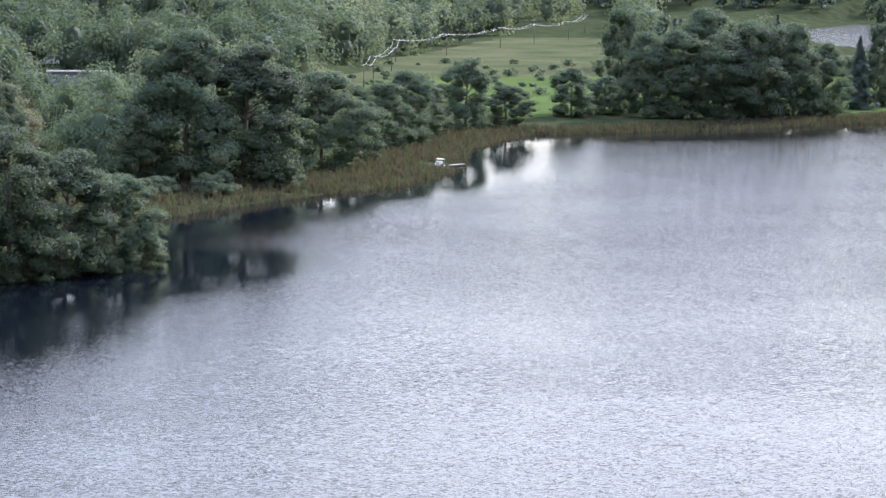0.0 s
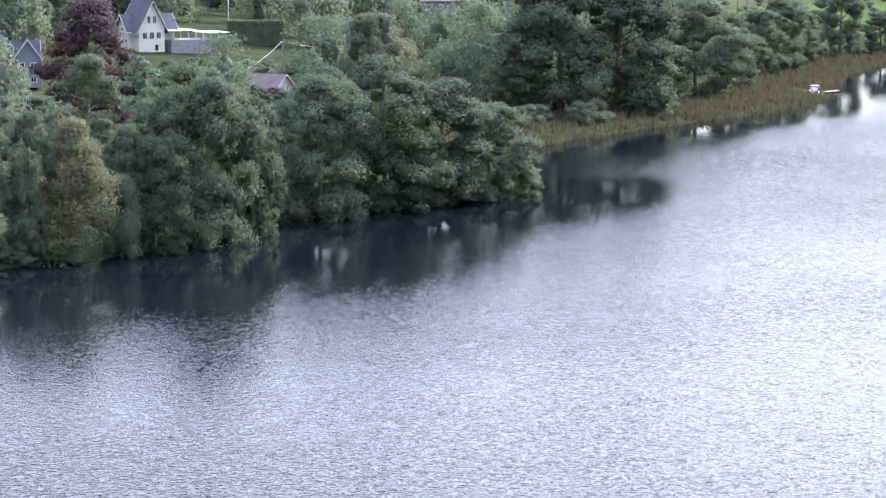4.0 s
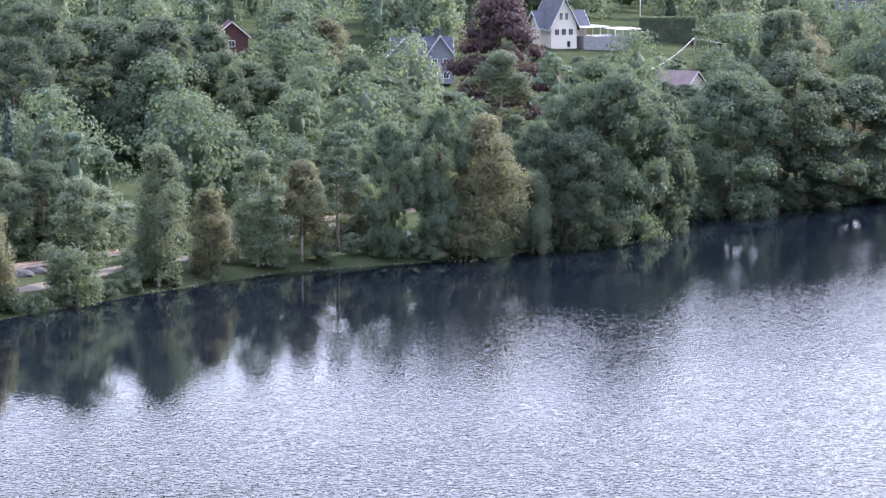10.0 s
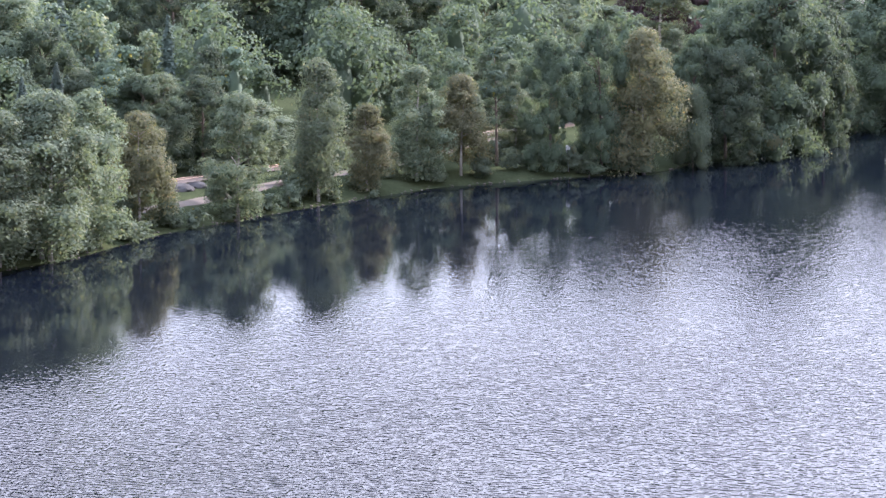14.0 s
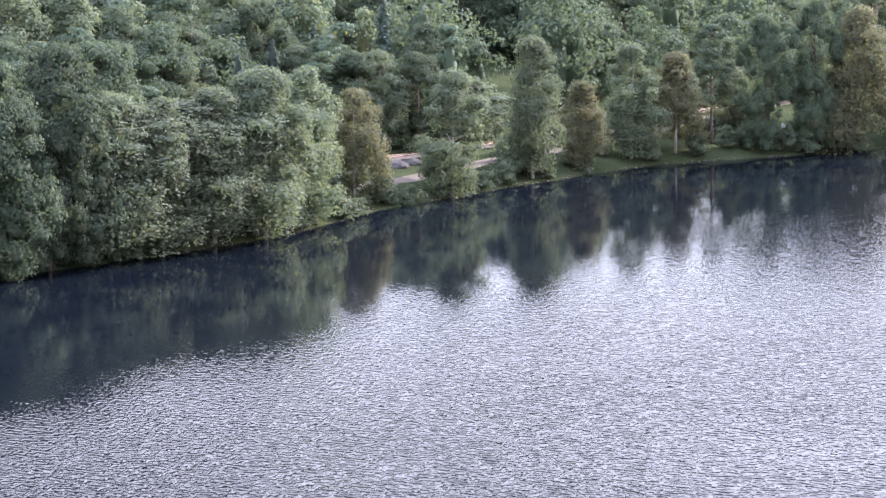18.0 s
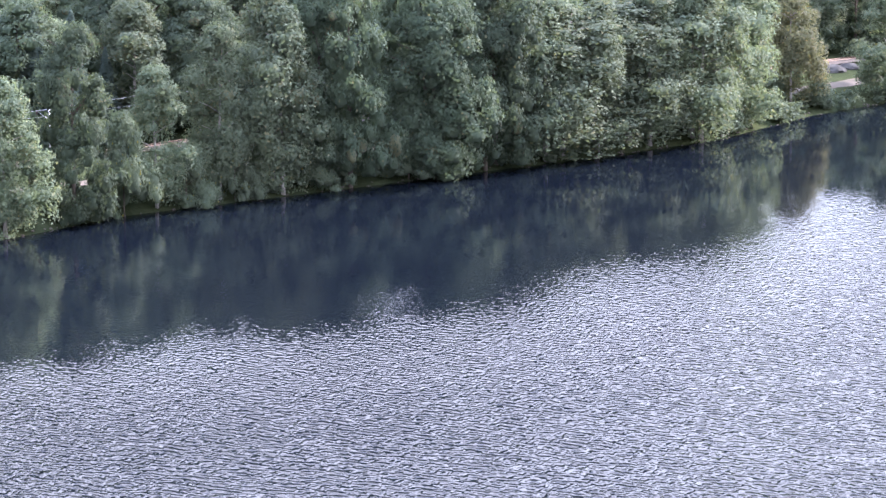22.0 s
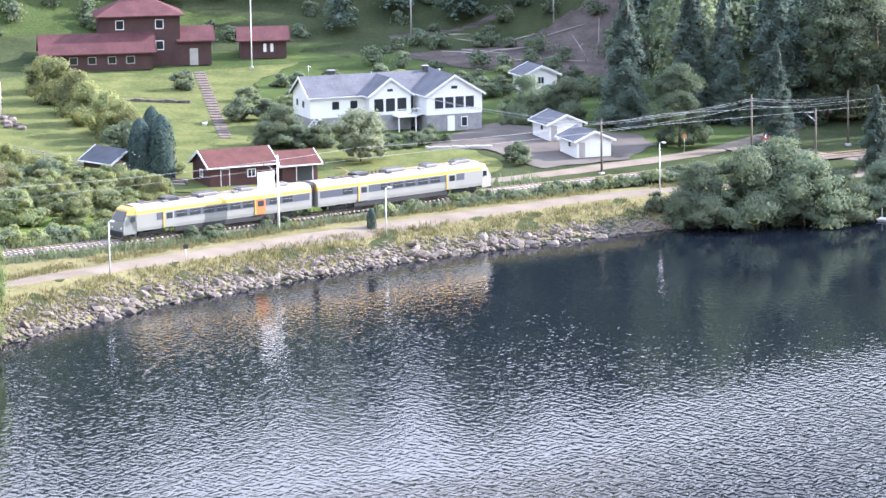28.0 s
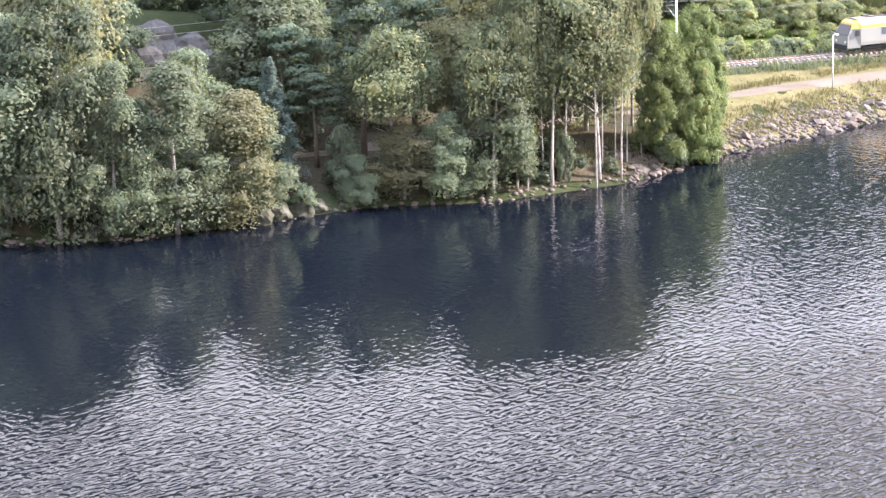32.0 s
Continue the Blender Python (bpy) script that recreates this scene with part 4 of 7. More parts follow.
plant("trees on the shore by the shed",
      ("birch", 70, 471, 22.8, 4.9), ("birch", 74, 471, 23.8, 3.8), ("birch", 79, 471, 21.0, 4.2), ("broadleaf", 89, 479, 23.4, 5.9),
      ("birch", 101, 487, 17.1, 3.7), ("birch", 110, 491, 24.2, 4.0), ("birch", 118, 495, 24.7, 4.5), ("broadleaf", 125, 498, 25.5, 5.9),
      ("bush", 96, 483, 12.8, 4.2), ("bush", 105, 488, 7.0, 3.6), ("broadleaf", 30, 498, 10.5, 3.9), ("spruce", 24, 519, 16.0, 3.3),
      ("spruce", 33, 519, 18.2, 4.1), ("spruce", 44, 517, 23.0, 4.5), ("birch", 55, 519, 19.8, 3.9), ("spruce", 37, 518, 15.6, 3.7),
      ("spruce", 63, 513, 11.9, 3.7))
plant("trees along the water",
      ("birch", 119, 494, 25.0, 4.9), ("broadleaf", 129, 498, 27.1, 6.6), ("broadleaf", 142, 503, 25.7, 7.9), ("broadleaf", 150, 507, 23.9, 6.1),
      ("birch", 160, 512, 20.6, 5.4), ("birch", 169, 517, 22.5, 6.2), ("birch", 178, 521, 20.8, 5.7), ("birch", 187, 525, 22.1, 5.7),
      ("bush", 112, 491, 9.8, 3.6), ("bush", 126, 497, 5.5, 3.7), ("bush", 138, 502, 6.2, 4.5), ("birch", 175, 521, 21.1, 7.9),
      ("birch", 186, 526, 21.2, 6.8), ("birch", 197, 536, 21.7, 5.4), ("autumn", 210, 550, 18.4, 4.2), ("birch", 229, 558, 17.7, 4.7),
      ("birch", 248, 571, 22.2, 4.4), ("birch", 163, 514, 22.4, 8.1), ("broadleaf", 152, 509, 26.9, 8.0), ("broadleaf", 141, 504, 28.7, 8.2))
plant("trees on the point with the white sign",
      ("bush", 248, 574, 11.6, 3.4), ("autumn", 260, 579, 12.7, 3.6), ("birch", 272, 586, 19.4, 4.6), ("autumn", 281, 588, 16.8, 4.5),
      ("pine", 290, 593, 18.4, 3.4), ("broadleaf", 298, 589, 23.5, 5.2), ("broadleaf", 307, 588, 25.0, 5.5), ("autumn", 314, 586, 22.1, 5.5),
      ("broadleaf", 333, 592, 22.7, 6.8), ("broadleaf", 346, 598, 30.5, 9.8), ("broadleaf", 363, 610, 24.7, 6.6), ("bush", 325, 589, 13.9, 4.8),
      ("birch", 250, 605, 10.3, 6.1))
plant("trees on the wooded cape",
      ("bush", 378, 629, 5.2, 2.9), ("bush", 384, 631, 5.5, 2.7), ("bush", 388, 632, 6.0, 3.0), ("bush", 395, 634, 6.4, 3.1),
      ("bush", 402, 636, 5.3, 3.3), ("bush", 406, 638, 5.6, 3.4), ("bush", 413, 639, 5.9, 3.4), ("bush", 418, 641, 6.0, 3.3),
      ("bush", 424, 642, 4.3, 3.5), ("bush", 431, 644, 6.0, 3.6), ("bush", 438, 647, 6.4, 3.2), ("bush", 445, 648, 5.4, 3.7),
      ("bush", 454, 655, 4.5, 3.1), ("broadleaf", 329, 596, 22.4, 5.8), ("broadleaf", 352, 611, 28.1, 10.5), ("broadleaf", 366, 619, 22.1, 7.7),
      ("broadleaf", 389, 629, 26.9, 10.5), ("broadleaf", 407, 635, 26.8, 11.8), ("broadleaf", 422, 639, 25.8, 12.0), ("broadleaf", 436, 642, 18.8, 8.3))
plant("trees on the wooded cape",
      ("bush", 445, 644, 7.2, 3.8), ("bush", 396, 631, 5.0, 4.2), ("bush", 406, 634, 5.3, 4.8), ("bush", 417, 637, 5.3, 5.2),
      ("bush", 428, 640, 5.4, 5.3), ("bush", 437, 642, 5.5, 4.4), ("bush", 435, 645, 5.1, 5.5), ("broadleaf", 482, 757, 25.4, 8.6),
      ("broadleaf", 455, 733, 17.8, 8.6))
plant("trees on the slope with the villas",
      ("copper", 418.5, 774, 29.3, 11.3), ("birch", 391, 723, 18.1, 6.1), ("broadleaf", 299, 718, 26.4, 12.2), ("broadleaf", 303, 696, 29.0, 11.9),
      ("broadleaf", 319, 712, 23.2, 8.9), ("broadleaf", 336, 727, 17.0, 8.0), ("pine", 369, 778, 23.2, 6.1), ("autumn", 384, 791, 18.4, 6.0),
      ("broadleaf", 365, 716, 10.9, 8.2), ("broadleaf", 372, 751, 15.5, 6.2), ("broadleaf", 389, 743, 9.0, 7.2), ("bush", 527, 880, 3.2, 5.8),
      ("bush", 500, 868, 5.0, 6.4), ("bush", 541, 882, 4.4, 8.8), ("autumn", 527, 826, 19.4, 9.7), ("bush", 473, 789, 4.3, 5.2),
      ("bush", 486, 799, 4.6, 4.0), ("copper", 603, 899, 14.5, 6.9), ("broadleaf", 440, 770, 8.8, 8.8), ("broadleaf", 268, 682, 27, 9.0),
      ("broadleaf", 281, 702, 29, 9.6), ("broadleaf", 260, 703, 26, 8.6), ("broadleaf", 291, 737, 27, 9.2))
plant("shrubs below the cream villa",
      ("broadleaf", 478, 861, 6.5, 4.5), ("bush", 488, 861, 5.2, 4.4), ("broadleaf", 494, 858, 7.0, 4.6), ("bush", 496, 851, 6.2, 4.2),
      ("bush", 491, 831, 6.4, 3.6), ("broadleaf", 501, 836, 7.4, 3.6), ("bush", 505, 841, 6.0, 3.8), ("bush", 469, 838, 4.6, 4.2),
      ("broadleaf", 475, 800, 6.6, 4.6), ("broadleaf", 487, 808, 5.2, 3.8), ("bush", 483, 812, 4.6, 3.4), ("bush", 512, 862, 5.5, 4.4))
plant("trees round the bay",
      ("broadleaf", 580, 798, 34.2, 17.5), ("broadleaf", 636, 840, 27.7, 12.7), ("broadleaf", 564, 800, 34.0, 15.3), ("broadleaf", 556, 808, 20.9, 11.2),
      ("broadleaf", 670, 867, 17.3, 8.6), ("broadleaf", 708, 905, 17.3, 8.8), ("broadleaf", 731, 924, 22.6, 9.4), ("broadleaf", 757, 948, 18.0, 8.2),
      ("broadleaf", 790, 969, 20.5, 9.4), ("broadleaf", 815, 979, 14.0, 8.4), ("broadleaf", 863, 1003, 16.1, 8.3), ("broadleaf", 883, 1009, 12.0, 7.6),
      ("bush", 535, 772, 5.3, 8.0), ("bush", 556, 777, 5.4, 8.2), ("bush", 589, 794, 5.6, 8.4), ("copper", 595, 889, 12.9, 6.8))
plant("trees on the wooded islet",
      ("broadleaf", 888, 994, 26.0, 11.4), ("broadleaf", 897, 986, 29.2, 13.2), ("broadleaf", 910, 980, 30.4, 14.8), ("broadleaf", 923, 976, 28.6, 14.9),
      ("broadleaf", 939, 976, 32.3, 11.5), ("broadleaf", 955, 978, 26.2, 9.3), ("spruce", 994, 1000, 23.8, 6.0), ("broadleaf", 1015, 1009, 31.2, 9.1),
      ("bush", 952, 980, 7.9, 11.2), ("broadleaf", 907, 1028, 34.9, 9.3), ("broadleaf", 948, 1029, 31.6, 15.9), ("broadleaf", 961, 1023, 32.7, 13.9))
plant("scrub above the railway",
      ("bramble", -51, 446, 3.1, 1.7), ("bramble", -49, 450, 2.2, 1.3), ("bramble", -46, 452, 2.8, 1.3), ("shrub", -44, 452, 3.3, 1.4),
      ("bramble", -41, 454, 3.0, 1.4), ("bramble", -39, 456, 3.1, 1.7), ("bramble", -36, 453, 2.8, 1.4), ("shrub", -33, 458, 3.4, 1.4),
      ("shrub", -52, 454, 2.7, 1.6), ("bramble", -50, 457, 2.4, 1.3), ("bramble", -48, 455, 2.7, 1.8), ("bramble", -46, 458, 2.9, 1.7),
      ("bramble", -43, 457, 2.3, 1.6), ("bramble", -41, 461, 2.5, 1.5), ("bramble", -39, 462, 2.2, 1.7), ("bramble", -36, 463, 3.1, 1.8))
plant("scrub above the railway",
      ("bramble", -34, 464, 2.5, 1.7),
      ("bramble", -53, 460, 2.9, 1.8), ("shrub", -51, 463, 3.2, 1.5), ("bramble", -48, 462, 2.3, 1.7), ("bramble", -46, 467, 2.3, 1.6),
      ("bramble", -43, 467, 2.3, 1.7), ("bramble", -41, 467, 2.6, 1.7), ("bramble", -38, 467, 3.1, 1.7), ("bramble", -37, 471, 1.2, 1.1), ("shrub", -54, 472, 3.4, 1.5),
      ("shrub", -52, 470, 2.7, 1.5), ("bramble", -49, 470, 2.5, 1.4), ("bramble", -46, 473, 2.5, 1.7), ("bramble", -44, 475, 1.5, 1.4))
plant("scrub above the railway",
      ("bramble", -42, 474, 1.3, 1.2), ("bramble", -39, 475, 1.2, 1.0), ("bramble", -38, 472, 1.4, 1.2), ("bramble", -33, 479, 2.9, 1.7))
plant("trees on the headland",
      ("birch", -67, 444, 17.1, 3.9), ("birch", -63, 450, 15.4, 3.9), ("autumn", -62, 455, 14.6, 3.2), ("birch", -57, 456, 8.6, 2.8),
      ("pine", -70, 477, 14.5, 4.1), ("autumn", -63, 474, 13.7, 3.8), ("broadleaf", -59, 454, 8.2, 3.9), ("birch", -57, 465, 7.4, 3.7),
      ("autumn", -54, 457, 7.3, 3.0))

# ---------------------------------------------------------------- woods
# open gardens on the lake side of the houses: x, y, half width, length
VIEWS = [(231, 584, 6, 30), (246, 590, 4, 26), (262, 600, 4, 26), (421, 773, 13, 75), (518, 918, 27, 175), (436, 848, 13, 105), (495, 826, 8, 60), (556, 932, 14, 130), (510, 843, 4, 60), (405, 882, 8, 60), (710, 1062, 19, 190), (737, 1125, 4, 150)]


def garden_below(x, y):
    for vx, vy, half, length in VIEWS:
        r = math.hypot(vx, vy)
        along = (vx - x) * vx / r + (vy - y) * vy / r
        if -8 < along < length and abs((vx - x) * vy / r - (vy - y) * vx / r) < half:
            return True
    return False


def scatter(count, u0, u1, d0, d1, kinds, hmin, hmax, seed, open_spots=()):
    """Random spots in a strip along the shore, clear of open ground."""
    rng = random.Random(seed)
    out = []
    tries = 0
    while len(out) < count and tries < 12:
        tries += 1
        uv = [(rng.uniform(u0, u1), rng.uniform(d0 - 60, d1 + 90)) for k in range(count)]
        xs = np.array([ORIGIN[0] + u * E1[0] + v * E2[0] for u, v in uv])
        ys = np.array([ORIGIN[1] + u * E1[1] + v * E2[1] for u, v in uv])
        ds = inland(xs, ys)
        for x, y, d in zip(xs, ys, ds):
            if garden_below(x, y):
                continue
            if len(out) >= count or not d0 < d < d1 or any(abs(x - cx) < cw and abs(y - cy) < ch for cx, cy, cw, ch in open_spots):
                continue
            h = rng.uniform(hmin, hmax)
            kind = rng.choice(kinds)
            out.append((kind, float(x), float(y), h, h * {"spruce": 0.19, "pine": 0.22, "birch": 0.26}.get(kind, 0.40)))
    return out


GARDENS = [(-25, 520, 52, 62), (20, 500, 22, 26), (-40, 470, 30, 40)]
VILLAGE = [(495, 826, 9, 9), (500, 880, 12, 30), (436, 838, 14, 18), (516, 905, 20, 22), (535, 925, 20, 16), (486, 812, 14, 14), (404, 875, 10, 14), (708, 1050, 22, 26), (735, 1110, 18, 22)]
MIX = ["spruce", "spruce", "spruce", "spruce", "pine", "birch", "broadleaf"]
# trees one can tell apart at the edge of the woods
for kind, x, y, h, r in scatter(70, 125, 430, 34, 66, ["spruce", "spruce", "birch", "pine", "broadleaf"], 13, 22, 21, GARDENS):
    tree(kind, x, y, h, r, group="trees at the edge of the wood")
for kind, x, y, h, r in scatter(150, -110, 88, 17, 130, ["pine", "birch", "birch", "broadleaf", "broadleaf"], 13, 21, 22, [(-25, 520, 47, 62), (20, 500, 22, 26), (-40, 470, 26, 40), (-30, 430, 36, 42), (-98, 378, 7, 24), (-66, 505, 14, 34)]):
    tree(kind, x, y, h, r, group="trees behind the headland")
for kind, x, y, h, r in scatter(130, 165, 690, 0.5, 6, ["bush"], 1.4, 4.2, 23):
    tree(kind, x, y, h, h * 0.62, group="bushes along the shore")
for kind, x, y, h, r in scatter(34, 300, 430, 21, 60, ["broadleaf", "birch", "birch", "bush"], 6, 13, 29):
    tree(kind, x, y, h, r, group="trees on the slope")
for kind, x, y, h, r in scatter(44, 285, 425, 42, 125, ["broadleaf", "broadleaf", "birch", "pine"], 21, 28, 61, VILLAGE):
    tree(kind, x, y, h, r * 0.85, group="tall trees on the slope")
for kind, x, y, h, r in scatter(26, -10, 75, 0.8, 5, ["bush"], 1.2, 3.2, 24):
    tree(kind, x, y, h, h * 0.62, group="bushes along the shore")
for kind, x, y, h, r in scatter(60, 400, 700, 14, 80, ["broadleaf", "broadleaf", "birch", "pine"], 9, 17, 25, VILLAGE):
    tree(kind, x, y, h, r, group="trees on the slope")
for kind, x, y, h, r in scatter(34, 470, 660, 0.3, 4, ["bush"], 3.5, 6.5, 27) + scatter(26, 545, 655, -0.5, 2.5, ["bush"], 2.5, 5.0, 57):
    tree(kind, x, y, h, h * 0.7, group="bushes along the shore")
hill = scatter(520, 110, 460, 60, 190, MIX, 14, 23, 3, GARDENS) + scatter(260, -160, 300, 135, 200, MIX, 14, 22, 4, [(-30, 560, 40, 26), (8, 590, 22, 40)]) + scatter(90, -200, 10, 60, 140, MIX, 13, 20, 5, GARDENS)
woodland("hillside_woods", "dense mixed spruce and birch woods on the hillside", hill, 1250, 0.54, 5, 30)
# trees added out of view to block the sky's reflection in the water
crest = scatter(520, -160, 300, 200, 400, MIX, 15, 23, 4)
woodland("upper_woods", "added dark mixed woods on the unseen crest, mirrored in the lake", crest, 260, 1.1, 15, 20)
slope = scatter(500, 400, 880, 34, 420, ["broadleaf", "broadleaf", "broadleaf", "broadleaf", "birch", "pine"], 8, 23, 6, VILLAGE)
slope += scatter(170, 300, 480, 55, 270, ["broadleaf", "broadleaf", "birch", "pine"], 13, 23, 66, VILLAGE)
slope = [s for s in slope if math.degrees(math.atan2(s[1], s[2])) < 36.6]
woodland("slope_woods", "mixed woods and garden trees between the villas", slope, 1700, 0.52, 6, 30)


def far_spots(count, b0, b1, r0, r1, kinds, hmin, hmax, seed):
    rng = random.Random(seed)
    out = []
    for k in range(count):
        b, r = radians(rng.uniform(b0, b1)), rng.uniform(r0, r1)
        h = rng.uniform(hmin, hmax)
        if 36.8 < math.degrees(b) < 41.4 and hmin > 5 and r < np.interp(math.degrees(b), [37.2, 38.5, 41.1], [1600, 1800, 2470]):
            continue
        kind = rng.choice(kinds)
        out.append((kind, r * math.sin(b), r * math.cos(b), h, h * rng.uniform(0.42, 0.6) * {"spruce": 0.5, "bush": 2.2}.get(kind, 1)))
    return out


near_hill = [s for s in far_spots(190, 26.5, 36.6, 1000, 1350, ["broadleaf", "broadleaf", "broadleaf", "birch"], 9, 22, 31) + far_spots(150, 31.5, 37.0, 1300, 1800, ["broadleaf", "broadleaf", "broadleaf"], 12, 24, 7) if not garden_below(s[1], s[2])]
woodland("bay_woods", "large rounded broadleaf trees on the slope above the bay", near_hill, 1100, 0.78, 11, 15)
far = far_spots(460, 36.6, 41.8, 1600, 2700, ["broadleaf", "broadleaf", "birch"], 16, 24, 8) \
    + far_spots(60, 41.6, 44.2, 1600, 1900, ["broadleaf", "spruce"], 12, 20, 9) + far_spots(30, 44.0, 46.5, 1560, 1700, ["broadleaf", "spruce"], 6, 9.5, 13) + far_spots(230, 40, 48.5, 2480, 2900, ["spruce", "broadleaf"], 16, 24, 10)
woodland("far_woods", "far dark woods behind the meadow and bay", far, 480, 1.1, 8, 14)
scrub = far_spots(90, 37.4, 42.6, 1400, 1760, ["bush"], 0.8, 3.6, 12)
woodland("meadow_scrub", "low scrub under the power line", scrub, 220, 1.0, 9)

# low garden shrubs
rnd = random.Random(77)
for k in range(26):
    x, y = rnd.uniform(-26, 6), rnd.uniform(496, 516)
    if y > 0.35 * x + 507 or y < 498 + 0.1 * x:
        continue
    tree("bush", x, y, rnd.uniform(1.0, 2.4), rnd.uniform(0.9, 1.7), group="shrubs in the garden")

bank = []
for k in range(60):
    x = rnd.uniform(-58, -27)
    y = float(np.interp(x, [-70, -44.2, -33.5, -14], [409.5, 424.6, 432.2, 448])) + rnd.uniform(5.5, 12.5)
    bank.append((rnd.choice(["bramble", "bramble", "shrub", "bush"]), x, y, rnd.uniform(0.8, 1.9), rnd.uniform(0.9, 1.6)))
woodland("bank_scrub", "low brambles and weeds on the railway bank", bank, 620, 0.34, 48)

# weeds between the rails and the path
weeds = []
for k in range(80):
    x = rnd.uniform(-8, 37)
    off = rnd.uniform(2.6, 3.6)
    y = float(np.interp(x - 0.6 * off, [-33.5, -14, 7, 35, 63], [432.2, 448, 464.8, 482, 497.8])) - 0.8 * off
    weeds.append((rnd.choice(["bramble", "bush", "bush"]), x, y, rnd.uniform(0.8, 1.6), rnd.uniform(0.8, 1.3)))
woodland("railway_weeds", "tall green weeds between the rails and the path", weeds, 560, 0.34, 49)

# low growth that nobody could count
low = scatter(300, 225, 440, -0.3, 5.5, ["bush"], 1.2, 3.0, 41) + scatter(140, 320, 480, 5, 32, ["bush"], 1.5, 4.0, 42, VILLAGE)
woodland("shore_scrub", "low dark scrub along the shady shore", [(k, x, y, h, h * 0.8) for k, x, y, h, r in low], 420, 0.48, 43)
low = scatter(330, 40, 262, 100, 182, ["bush"], 0.7, 3.0, 44, [(-43, 562, 18, 12), (-25, 571, 7, 7), (3, 512, 18, 14), (-25, 540, 14, 30), (-48, 515, 30, 42), (13, 545, 5, 5)])
woodland("clearing_scrub", "rough weeds and seedlings on the cleared slope", [(k, x, y, h, h * 0.8) for k, x, y, h, r in low], 420, 0.45, 45)
edge = far_spots(520, 38.5, 48.5, 2480, 3300, ["broadleaf", "broadleaf", "spruce"], 16, 26, 46)
woodland("horizon_woods", "hazy woods on the hills at the horizon", edge, 240, 1.9, 47, 16)


# ---------------------------------------------------------------- railway
RAIL_LINE = [(-140, 368), (-110, 385), (-70, 409.5), (-44.2, 424.6), (-33.5, 432.2), (-14, 448.0), (7, 464.8), (35, 482), (63, 497.8), (110, 523), (170, 555), (229.7, 586.7), (257.4, 601), (330, 640)]
strip("ballast_bed", "brown crushed stone railway bed", "railway", RAIL_LINE, 3.6, BALLAST, 0.34)


def along(line, step, off=0.0, start=0.0, stop=None):
    """Points, headings along a line, at even steps."""
    p = np.array(line, float)
    s = np.concatenate([[0], np.cumsum(np.hypot(*np.diff(p, axis=0).T))])
    q = np.arange(0, s[-1], 1.0)
    x, y = np.interp(q, s, p[:, 0]), np.interp(q, s, p[:, 1])
    k = np.ones(15) / 15
    x, y = np.convolve(np.pad(x, 7, "edge"), k, "valid"), np.convolve(np.pad(y, 7, "edge"), k, "valid")
    t = np.arange(start, min(stop or s[-1], s[-1]), step)
    dx, dy = np.gradient(x), np.gradient(y)
    a = np.arctan2(np.interp(t, q, dy), np.interp(t, q, dx))
    px, py = np.interp(t, q, x) - np.sin(a) * off, np.interp(t, q, y) + np.cos(a) * off
    return px, py, a


track = thing("railway_track", Matrix.Identity(4), "single railway track with rusty rails on sleepers", "railway track", kind="structure")
for off in (-0.75, 0.75):
    px, py, a = along(RAIL_LINE, 2.0, off)
    pz = ground_z(*along(RAIL_LINE, 2.0)[:2]) + 0.58
    part("rail", tubes("rail", [([tuple(p) for p in np.stack([px, py, pz], -1)], [0.075] * len(px), 4)]), RUST, track)
px, py, a = along(RAIL_LINE, 0.65, 0, 60, 200)
pz = ground_z(px, py) + 0.40
bm = bmesh.new()
for x, y, z, w in zip(px, py, pz, a):
    bmesh.ops.create_cube(bm, size=1.0, matrix=Matrix.Translation((x, y, z)) @ Matrix.Rotation(w, 4, "Z") @ Matrix.Diagonal((0.24, 2.5, 0.16, 1)))
tagged(part("sleepers", bm, CONCRETE, track, "weathered concrete sleepers"), kind="stuff")


# ---------------------------------------------------------------- the train
def car_shell(bm, outline, x0, x1):
    """A solid along x with an outline in y and z."""
    a = [bm.verts.new((x0, y, z)) for y, z in outline]
    b = [bm.verts.new((x1, y, z)) for y, z in outline]
    k = len(outline)
    bm.faces.new(a)
    bm.faces.new(b[::-1])
    for i in range(k):
        bm.faces.new((a[i], a[(i + 1) % k], b[(i + 1) % k], b[i]))
    bmesh.ops.recalc_face_normals(bm, faces=bm.faces)
    return bm


